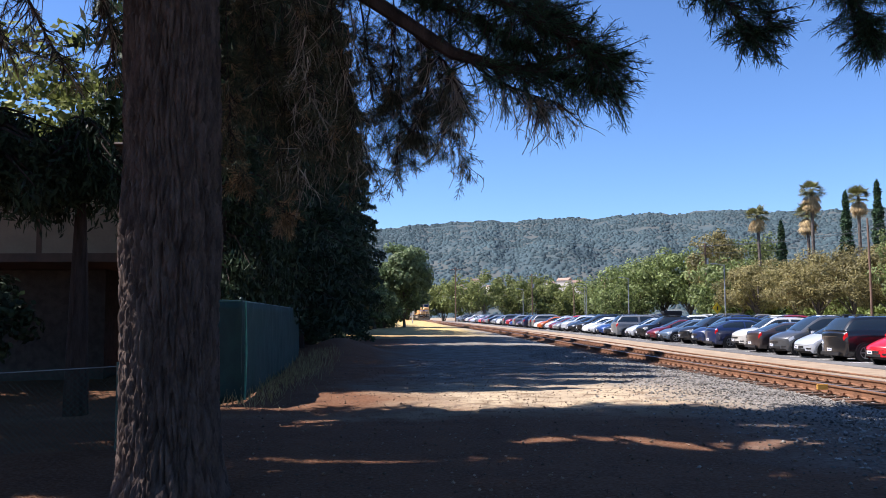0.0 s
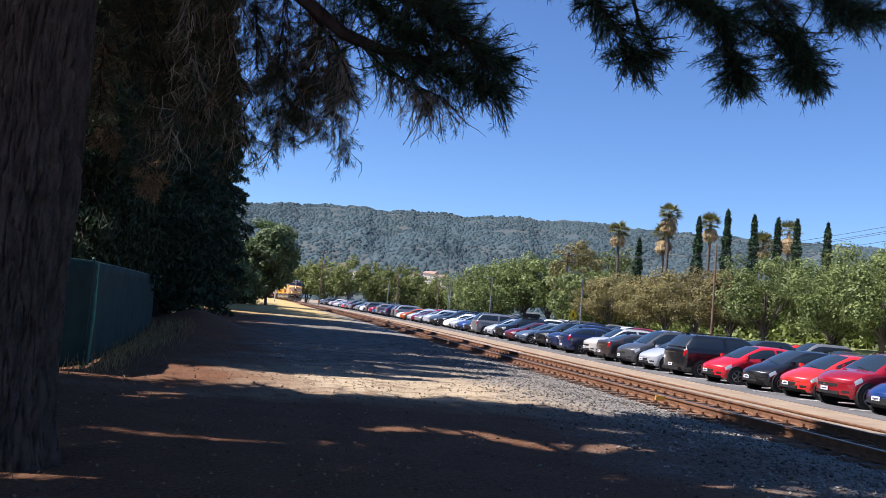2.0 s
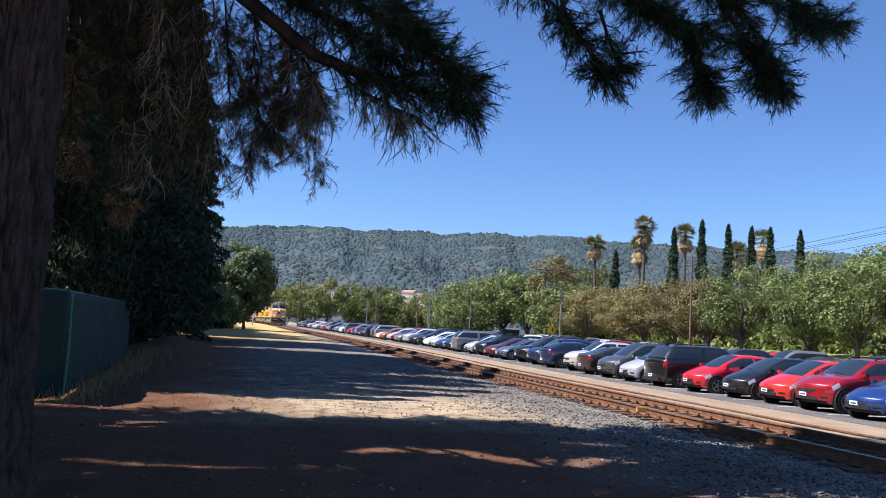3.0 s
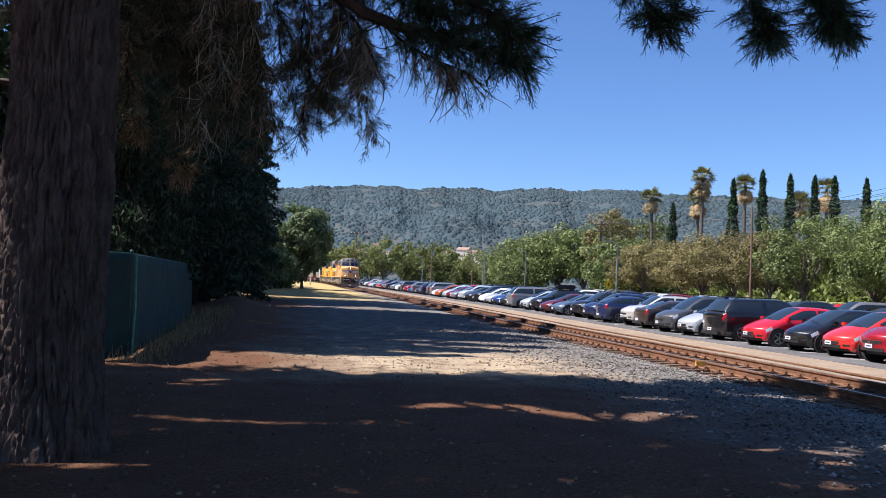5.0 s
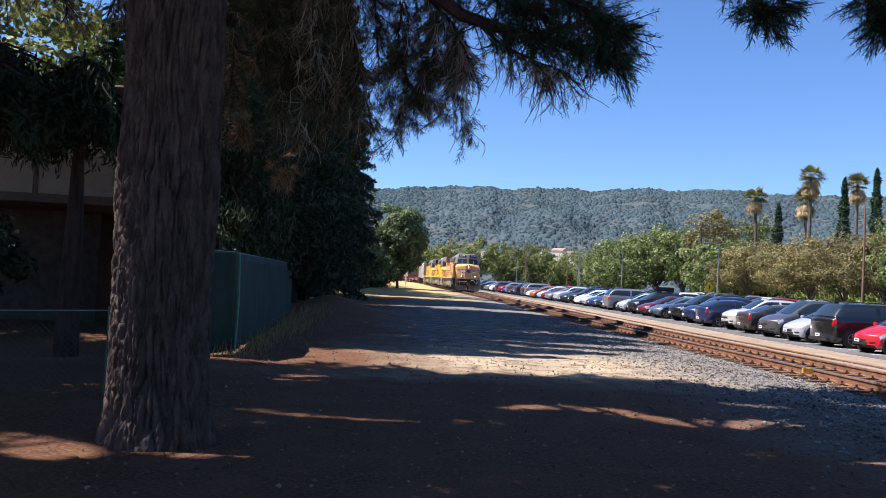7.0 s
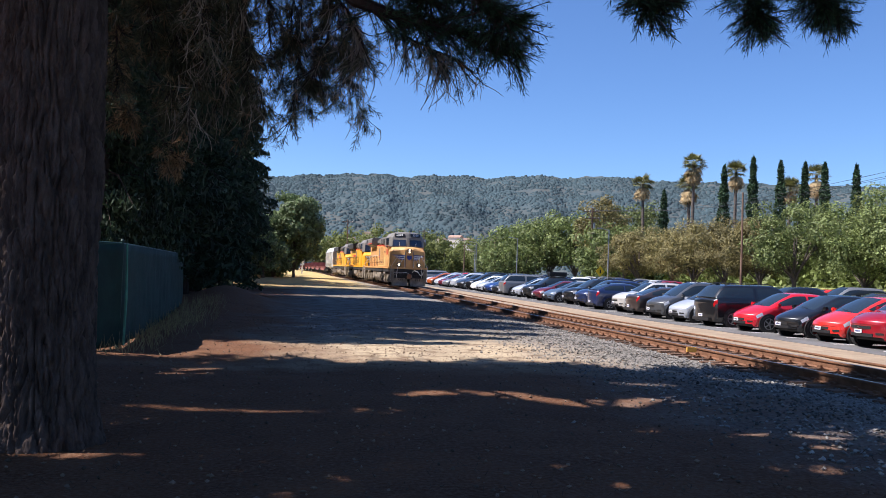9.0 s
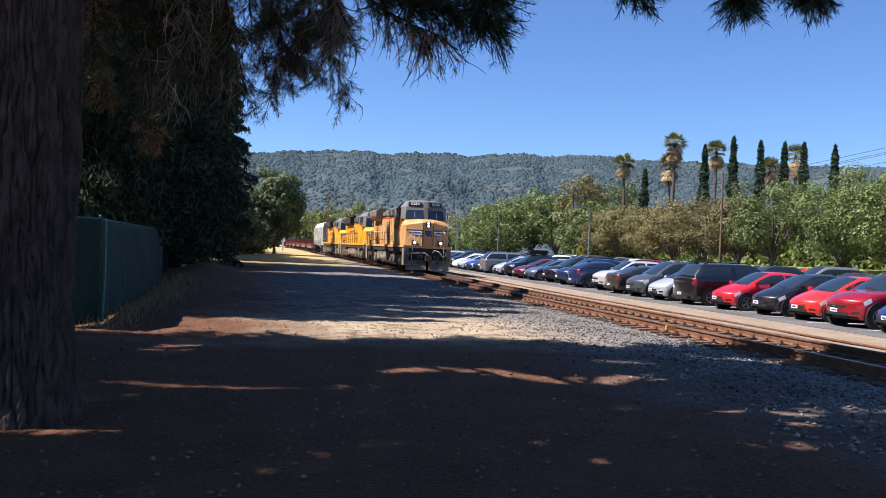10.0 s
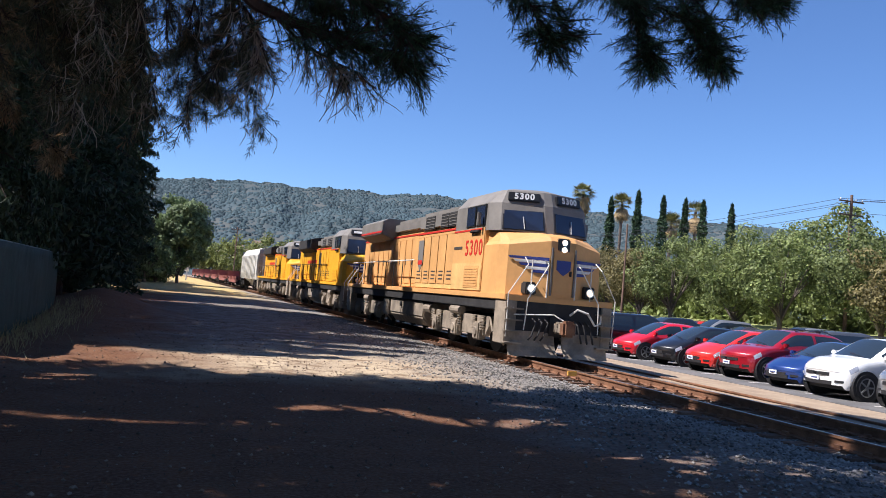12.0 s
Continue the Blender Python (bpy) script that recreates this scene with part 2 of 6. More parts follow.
def blades(centres, length, width, rng_, droop=0.0):
    """Many small four-sided leaves, each at a centre with a random turn."""
    n = len(centres)
    d = rng_.normal(size=(n, 3))
    d[:, 2] -= droop
    d /= np.linalg.norm(d, axis=1)[:, None]
    s = np.cross(d, rng_.normal(size=(n, 3)))
    s /= np.linalg.norm(s, axis=1)[:, None]
    L = length * rng_.uniform(0.6, 1.3, (n, 1))
    W = width * rng_.uniform(0.6, 1.3, (n, 1))
    c = np.asarray(centres)
    v = np.stack([c - d * L * 0.5, c + s * W * 0.5, c + d * L * 0.5, c - s * W * 0.5], 1).reshape(-1, 3)
    q = np.arange(4 * n).reshape(-1, 4)
    return v, q


def leaves_out(centres, outs, length, width, rg_):
    """Leaves that lie on the outside of their clump, facing roughly outwards."""
    n = len(centres)
    nrm = np.asarray(outs) + rg_.normal(0, 0.38, (n, 3))
    nrm /= np.linalg.norm(nrm, axis=1)[:, None]
    d = np.cross(nrm, rg_.normal(size=(n, 3)))
    d /= np.linalg.norm(d, axis=1)[:, None]
    s = np.cross(nrm, d)
    L = length * rg_.uniform(0.6, 1.3, (n, 1))
    W = width * rg_.uniform(0.6, 1.3, (n, 1))
    c = np.asarray(centres)
    v = np.stack([c - d * L * 0.5, c + s * W * 0.5, c + d * L * 0.5, c - s * W * 0.5], 1).reshape(-1, 3)
    return v, np.arange(4 * n).reshape(-1, 4)


def quads_mesh(name, v, q, material):
    me = bpy.data.meshes.new(name)
    me.vertices.add(len(v))
    me.vertices.foreach_set("co", np.asarray(v, dtype=np.float32).ravel())
    me.loops.add(len(q) * 4)
    me.loops.foreach_set("vertex_index", np.asarray(q, dtype=np.int32).ravel())
    me.polygons.add(len(q))
    me.polygons.foreach_set("loop_start", np.arange(0, len(q) * 4, 4, dtype=np.int32))
    me.update(calc_edges=True)
    me.materials.append(material)
    return me


# ---- ground, track and lot ----
def track_x(y):
    """The middle of the track: straight, then bending gently away to the west."""
    if y < 50:
        return 9.5
    if y < 90:
        return 9.5 - 0.0003875 * (y - 50) ** 2
    return 8.88 - 0.031 * (y - 90)


def grade(y):
    """Track, lot and verge climb very slightly with distance."""
    return 0.0045 * min(165.0, max(0.0, y - 35.0))


def ground_z(x, y):
    n = noise.noise((x * 0.35, y * 0.35, 0.0)) * 0.05 + noise.noise((x * 1.7, y * 1.7, 3.0)) * 0.018
    u = x - track_x(y)
    if u < -3.0:
        z = n
    elif u < -1.4:
        f = (u + 3.0) / 1.6
        z = n * (1 - f) - 0.07 * f
    elif u < 1.4:
        z = -0.085
    elif u < 6.3:
        f = min(1, (u - 1.4) / 4.9)
        z = -0.085 - 0.205 * f + n * 0.5 * (1 - abs(2 * f - 1))
    else:
        z = -0.30
    if x < -3.5:                                   # the bank behind the fence, and the mound by the trees
        z += min(0.9, (-3.5 - x) * 0.10) * max(0.0, min(1.0, (y - 22) / 8))
    z += 0.75 * math.exp(-((x + 2.6) / 1.5) ** 2 - ((y - 34) / 5.0) ** 2)
    return z + grade(y)


def build_ground():
    xs = sorted(set([-900, -400, -200, -100, -60, -40, -28, -20, -15, *np.arange(-12, 16.1, 0.28).round(3), 18, 25, 40, 60, 100, 180, 300, 600, 1200]))
    ys = sorted(set([-300, -100, -50, -25, -12, -6, -2, *np.arange(0, 45, 0.28).round(3), *np.arange(45, 120, 1.2).round(3), *range(120, 260, 8), 300, 400, 600, 1000, 1600, 2600]))
    v = [(x, y, ground_z(x, y)) for y in ys for x in xs]
    n = len(xs)
    q = [(j * n + i, j * n + i + 1, (j + 1) * n + i + 1, (j + 1) * n + i) for j in range(len(ys) - 1) for i in range(n - 1)]
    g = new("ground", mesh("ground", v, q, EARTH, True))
    tagged(g, "brown earth strewn with pine needles and gravel", "ground", kind="structure")
    bm = bmesh.new()
    rows = [[bm.verts.new((x, y, z)) for x, z in ((16.0 + track_x(y) - 9.5, -0.6), (16.0 + track_x(y) - 9.5, grade(y) - 0.28), (62, grade(y) - 0.28), (62, -0.6))] for y in (-30, 35, *range(50, 101, 10), 150, 200, 260)]
    for r0, r1 in zip(rows, rows[1:]):
        for k in range(4):
            bm.faces.new((r0[k], r0[(k + 1) % 4], r1[(k + 1) % 4], r1[k]))
    bm.faces.new(rows[0][::-1])
    bm.faces.new(rows[-1])
    lot = part("parking_lot", bm, ASPHALT)
    tagged(lot, "grey asphalt parking lot beside the track", "parking lot", kind="structure")
    bm = bmesh.new()
    for i in range(75):
        y = 9.4 + 2.42 * i
        dx = track_x(y) - 9.5
        add_box(bm, (16.9 + dx, y - 0.05, -0.281 + grade(y)), (22.2 + dx, y + 0.05, -0.275 + grade(y)))
    ln = part("marking", bm, WHITE_LINE)
    tagged(ln, "worn white stall lines on the asphalt", "marking", kind="structure")


def rail_profile(h=0.17):
    return [(-0.075, 0), (0.075, 0), (0.075, 0.012), (0.012, 0.03), (0.012, h - 0.045), (0.036, h - 0.035), (0.036, h - 0.008),
            (0.028, h), (-0.028, h), (-0.036, h - 0.008), (-0.036, h - 0.035), (-0.012, h - 0.045), (-0.012, 0.03), (-0.075, 0.012)]


def sweep(profile, off, z, ys, material, name, parent, label=""):
    bm = bmesh.new()
    rings = [[bm.verts.new((track_x(y) + off + u, y, z + w + grade(y))) for u, w in profile] for y in ys]
    n = len(profile)
    for a, b in zip(rings, rings[1:]):
        for k in range(n):
            bm.faces.new((a[k], b[k], b[(k + 1) % n], a[(k + 1) % n]))
    return part(name, bm, material, parent, label)


RAIL_TOP = 0.12


def build_track():
    tr = thing("railway_track", pose(0, 0, 0), "rusty railway track on wooden ties in ballast", "railway track", kind="structure")
    ys = [-30, 0, 20, 35, *range(40, 101, 5), 120, 150, 200, 300, 420]
    for off in (-0.755, 0.755):
        r = sweep(rail_profile(), off, RAIL_TOP - 0.17, ys, STEEL_RUST, "rail", tr)
        sweep([(-0.026, 0), (0.026, 0), (0.026, 0.003), (-0.026, 0.003)], off, RAIL_TOP, ys, STEEL_BRIGHT, "rail_head", r, "worn bright running surface")
    bm = box((-1.3, -0.115, -0.18), (1.3, 0.115, -0.05), 0.012)
    first = part("tie", bm, TIE, tr)
    me = first.data
    y = 4.0
    first.location = (track_x(y), y, 0)
    rr = random.Random(4)
    bmp = bmesh.new()
    while y < 150:
        for off in (-0.755, 0.755):
            x, g = track_x(y), grade(y)
            add_box(bmp, (x + off - 0.17, y - 0.1, g - 0.05), (x + off + 0.17, y + 0.1, g - 0.032))
            for s in (-0.1, 0.1):
                add_box(bmp, (x + off + s - 0.022, y - 0.06, g - 0.032), (x + off + s + 0.022, y + 0.06, g + 0.012))
        y += 0.51
        ob = new("tie", me)
        ob.parent = tr
        ob.matrix_world = pose(track_x(y) + rr.uniform(-0.05, 0.05), y, grade(y) + rr.uniform(-0.008, 0.008), 0, 0, rr.uniform(-1.5, 1.5))
    part("tie_plate", bmp, STEEL_RUST, tr)["kind"] = "stuff"
    # an old rail laid along the edge of the lot
    old = thing("edge_rail", pose(0, 0, 0), "old rusty rail lying along the dirt strip", "rail", kind="structure")
    sweep(rail_profile(0.12), 3.15, -0.22, ys, STEEL_RUST, "rail", old)
    mark = tagged(part("marker", box((-0.11, -0.03, -0.05), (0.11, 0.03, 0.06), 0.01), mat("faded yellow paint", (0.75, 0.40, 0.07), 0.8)), "small faded yellow track marker by the rail", "marker")
    mark.location = (8.5, 16.75, 0.08)


def build_stones():
    """Loose ballast beside the track and scattered pebbles in the dust."""
    rg = np.random.default_rng(5)
    ico = [(0, 0, 1), (0.9, 0, 0.2), (0.25, 0.85, 0.1), (-0.75, 0.5, 0.2), (-0.7, -0.55, 0.1), (0.3, -0.85, 0.2), (0, 0, -0.8)]
    fc = [(0, 1, 2), (0, 2, 3), (0, 3, 4), (0, 4, 5), (0, 5, 1), (6, 2, 1), (6, 3, 2), (6, 4, 3), (6, 5, 4), (6, 1, 5)]
    ico = np.array(ico)

    def scatter(name, count, place, lo, hi, material, label):
        vs, fs = [], []
        for i in range(count):
            x, y = place()
            s = rg.uniform(lo, hi)
            a = rg.uniform(0, 6.28)
            c = ico * (s * rg.uniform(0.7, 1.2, 3)) * (1, 1, 0.75)
            c = c @ np.array([[math.cos(a), -math.sin(a), 0], [math.sin(a), math.cos(a), 0], [0, 0, 1]]) + rg.normal(0, s * 0.12, (7, 3))
            c += (x, y, ground_z(x, y) + s * 0.3)
            fs += [tuple(k + 7 * i for k in q) for q in fc]
            vs += c.tolist()
        tagged(new(name, mesh(name, vs, fs, material)), label, "gravel", kind="stuff")
    scatter("ballast_gravel", 13500, lambda: (rg.uniform(4.6, 10.9) if rg.random() < 0.35 else min(8.6, rg.normal(7.0, 1.1)), 6 + 38 * rg.random() ** 1.3), 0.014, 0.036, STONE, "loose grey ballast stones beside the track")
    scatter("pebbles", 3200, lambda: (rg.uniform(-2.5, 7.5), 5 + 26 * rg.random() ** 1.2), 0.008, 0.028, STONE_TAN, "tan pebbles scattered over the earth")


# ---- far hills ----
def build_hills():
    az = np.arange(-40, 76, 0.25)
    pts = [(-40, 5.2), (-12, 5.6), (-1.6, 6.05), (0, 6.27), (3, 6.47), (5.2, 6.62), (7.2, 6.5), (10.3, 6.7), (13.4, 6.6), (16.1, 6.88), (18.5, 6.72), (21.2, 6.93), (23.5, 6.62), (28, 6.5), (32.5, 6.38), (45, 5.9), (75, 5.0)]
    el = np.interp(az, [a for a, _ in pts], [e for _, e in pts])
    el = el + 0.05 * np.sin(az * 2.3) + 0.03 * np.sin(az * 6.1 + 1)
    rows = np.linspace(0, 1, 44)
    v = []
    for f in rows:
        for a, e in zip(az, el):
            dist = 1500 + 1300 * f
            top = math.tan(radians(e)) * 2800
            p = (f ** 0.9)
            n = noise.fractal((a * 0.16, f * 3.2, 1.0), 0.8, 2.1, 5)
            z = -2 + top * p + (n * 36) * math.sin(math.pi * min(1, f * 1.0)) * (1 - f * 0.55)
            w = dist * (1 + 0.05 * (1 - f) * noise.noise((a * 0.3, f * 4, 5.0)))
            if f == 1:
                z, w = top + 2 * noise.noise((a * 6, 0, 0)) + 1.5, 2800
            v.append((w * math.sin(radians(a)), w * math.cos(radians(a)), z))
    n = len(az)
    q = [(j * n + i, j * n + i + 1, (j + 1) * n + i + 1, (j + 1) * n + i) for j in range(len(rows) - 1) for i in range(n - 1)]
    h = new("hills", mesh("hills", v, q, HILL_HAZE, True))
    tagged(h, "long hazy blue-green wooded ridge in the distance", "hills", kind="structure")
    V = np.array(v).reshape(len(rows), n, 3)
    rg = np.random.default_rng(11)
    vs, qs = [], []
    # oak crowns over the slope
    ring = [(1, 0), (0, 1), (-1, 0), (0, -1)]
    k = 0
    for _ in range(34000):
        fi, fj = rg.uniform(40, n - 112), 43 * rg.random() ** 0.85 * 0.999
        i, j = int(fi), int(fj)
        u, w_ = fi - i, fj - j
        c = (V[j, i] * (1 - u) + V[j, i + 1] * u) * (1 - w_) + (V[j + 1, i] * (1 - u) + V[j + 1, i + 1] * u) * w_
        if noise.noise((fi * 0.11, fj * 0.26, 9.0)) > (0.60 if fj < 30 else 0.40):
            continue
        s = rg.uniform(3.0, 7.4)
        h_ = s * rg.uniform(0.5, 0.95)
        for rr_, zz in ((1.05, -0.3), (0.62, 0.75)):
            for a, b in ring:
                vs.append((c[0] + s * rr_ * a * rg.uniform(0.75, 1.2), c[1] + s * rr_ * b * rg.uniform(0.75, 1.2), c[2] + h_ * zz))
        for e in range(4):
            qs.append((k + e, k + (e + 1) % 4, k + 4 + (e + 1) % 4, k + 4 + e))
        qs.append((k + 4, k + 5, k + 6, k + 7))
        k += 8
    w = new("hill_woods", quads_mesh("hill_woods", vs, qs, HILL_TREES_HAZE))
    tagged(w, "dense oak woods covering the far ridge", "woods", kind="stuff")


# oak crowns carry the same painted haze tint as the slope
HILL_TREES_HAZE = mat("haze-tinted oak woods", (0.060, 0.089, 0.099), 0.95, 0, 0.3, 0.006, island=0.2, spec=0.1)
build_ground()
build_track()
build_stones()
build_hills()


# ---- trees ----
def broadleaf(name, seed, height, spread, trunk_h, leaf, label, n_clumps=70, per=150, size=0.27, flat=1.0):
    """A tapered trunk with limbs and a crown of small leaves gathered in clumps, with gaps and an uneven outline."""
    rg = np.random.default_rng(seed)
    t = thing(name, pose(0, 0, 0), label, "tree")
    bm = tube([(0, 0, -0.3), (0.05, 0, trunk_h * 0.5), (0.0, 0.08, trunk_h), (0.1, 0.0, height * 0.6)], [0.28, 0.2, 0.17, 0.06], 8)
    ch = (height - trunk_h * 0.75) / 2
    spread *= 0.96
    cz = height - ch
    cents = []
    for i in range(n_clumps):
        d = rg.normal(size=3)
        d /= np.linalg.norm(d)
        r = rg.uniform(0.35, 1.0) ** 0.5 * (0.82 + 0.25 * noise.noise((d[0] * 1.6 + seed, d[1] * 1.6, d[2] * 1.6)))
        cents.append((d[0] * r * spread, d[1] * r * spread, cz + d[2] * r * ch * (0.85 if d[2] < 0 else 1.0) * flat))
    for c in cents[::7]:
        a = Vector((0, 0, trunk_h * rg.uniform(0.7, 1.2)))
        bm2 = bmesh.new() if n_clumps > 150 else bm
        add_tube(bm2, [a, a.lerp(Vector(c), 0.55) + Vector((0, 0, 0.3)), c], [0.1, 0.06, 0.02], 5)
        if n_clumps > 150:
            part("limb", bm2, BARK_GREY, t)
    part("trunk", bm, BARK_GREY, t)
    pts, outs = [], []
    for c in cents:
        rad = spread * rg.uniform(0.15, 0.27)
        d = rg.normal(size=(per, 3))
        d /= np.linalg.norm(d, axis=1)[:, None]
        pts.append(np.array(c) + d * rad * rg.uniform(0.7, 1.05, (per, 1)) * (1, 1, 0.8))
        outs.append(d + np.array((0, 0, 0.25)))
    v, q = leaves_out(np.concatenate(pts), np.concatenate(outs), size, size * 0.7, rg)
    part("crown", quads_mesh("crown", v, q, leaf), leaf, t)
    return t


def conifer(name, seed, height, radius, label, blades_n=15000, leaf=None, low=1.3, blade=0.42):
    """A tall dark conifer with drooping boughs in ragged whorls."""
    rg = np.random.default_rng(seed)
    t = thing(name, pose(0, 0, 0), label, "tree")
    bm = tube([(0, 0, -0.4), (0.03, 0, height * 0.4), (0, 0.03, height * 0.97)], [0.34, 0.22, 0.03], 9)
    arms = bmesh.new()
    pts = []
    n_b = 120
    for i in range(n_b):
        f = i / n_b
        z = low + (height - low - 0.3) * f
        a = i * 2.4 + rg.uniform(-0.4, 0.4)
        ln = radius * min(1.0, 0.72 + f * 1.6) * (1 - f) ** 0.48 * rg.uniform(0.6, 1.12)
        e = Vector((math.cos(a) * ln, math.sin(a) * ln, z - ln * rg.uniform(0.12, 0.42)))
        s = Vector((0, 0, z))
        mid = s.lerp(e, 0.5) + Vector((0, 0, ln * 0.10))
        add_tube(arms, [s, mid, e], [0.05 * (1 - f) + 0.012, 0.03, 0.008], 4, False)
        k = max(12, int(blades_n / n_b * (0.35 + 1.3 * ln / radius)))
        u = rg.uniform(0.12, 1.02, k) ** 0.8
        side = Vector((-math.sin(a), math.cos(a), 0))
        c = np.array(s)[None] * ((1 - u) ** 2)[:, None] + 2 * np.array(mid)[None] * (u * (1 - u))[:, None] + np.array(e)[None] * (u ** 2)[:, None]
        wd = ln * 0.26 * np.sin(np.pi * np.minimum(u, 0.96)) + 0.12
        c += np.array(side)[None] * (rg.normal(0, 0.62, k) * wd)[:, None]
        c[:, 2] -= np.abs(rg.normal(0, 0.28, k)) * (0.4 + wd)
        pts.append(c)
    part("trunk", bm, BARK, t)
    part("branchwork", arms, BARK, t)["kind"] = "stuff"
    leaf = leaf or FIR
    v, q = blades(np.concatenate(pts), blade, blade * 0.27, rg, droop=0.9)
    part("foliage", quads_mesh("foliage", v, q, leaf), leaf, t)
    return t


def cypress(seed, height):
    rg = np.random.default_rng(seed)
    t = thing("cypress", pose(0, 0, 0), "slender dark green columnar cypress tree", "tree", "cypresses on the skyline")
    part("trunk", tube([(0, 0, -0.3), (0, 0, height * 0.5)], [0.2, 0.1], 6), BARK_GREY, t)
    n = 3200
    f = rg.random(n) ** 0.9
    r = 1.25 * np.minimum(1, f * 9 + 0.3) * (1 - f) ** 0.55 * rg.uniform(0.55, 1.08, n) * (1 + 0.18 * np.sin(f * 40 + seed))
    a = rg.uniform(0, 6.28, n)
    v, q = blades(np.stack([r * np.cos(a), r * np.sin(a), 0.6 + f * (height - 0.9)], 1), 0.6, 0.2, rg)
    part("foliage", quads_mesh("foliage", v, q, CYPRESS), CYPRESS, t)
    return t


def palm(seed, height, skirt, twin=False):
    rg = np.random.default_rng(seed)
    t = thing("fan_palm", pose(0, 0, 0), "tall fan palm with a skirt of dead fronds", "palm tree", "fan palms on the skyline")
    stems = [(0, 0, height, 0.0)] + ([(1.5, 0.6, height - 3.2, 0.0)] if twin else [])
    for x, y, h, _ in stems:
        part("trunk", tube([(x, y, -0.3), (x + 0.2, y, h * 0.5), (x, y, h)], [0.34, 0.24, 0.22], 8), BARK_GREY, t)
        for kind, m, n in (("crown", PALM, 46), ("dead_fronds", PALM_DRY, int(46 * skirt))):
            vs, qs = [], []
            for i in range(n):
                a = rg.uniform(0, 6.28)
                el = rg.uniform(-0.45, 1.3) if kind == "crown" else rg.uniform(-1.5, -0.75)
                ln = rg.uniform(1.6, 2.3)
                base = np.array([x, y, h - (0 if kind == "crown" else rg.uniform(0, 1.2 * skirt))])
                d = np.array([math.cos(a) * math.cos(el), math.sin(a) * math.cos(el), math.sin(el)])
                s = np.array([-math.sin(a), math.cos(a), 0.0])
                hub = base + d * ln * 0.45
                vs += [base, base + s * 0.05, hub + s * 0.05, hub - s * 0.02]
                qs.append([len(vs) - 4 + k for k in range(4)])
                for j in range(11):
                    b = (j - 5) * 0.24
                    dd = d * math.cos(b) + s * math.sin(b)
                    tip = hub + dd * ln * 0.62 - np.array([0, 0, 0.32 * abs(math.sin(b)) + 0.1])
                    w = np.cross(dd, d + 0.01) * 0 + (s * math.cos(b) - d * math.sin(b)) * 0.07
                    mid = hub + dd * ln * 0.33
                    vs += [hub, mid + w, tip, mid - w]
                    qs.append([len(vs) - 4 + k for k in range(4)])
            part(kind, quads_mesh(kind, vs, qs, m), m, t)
    return t


def polar(az, dist, z=0.0):
    return pose(dist * math.sin(radians(az)), dist * math.cos(radians(az)), z, 0, 0, (az * 137) % 360)


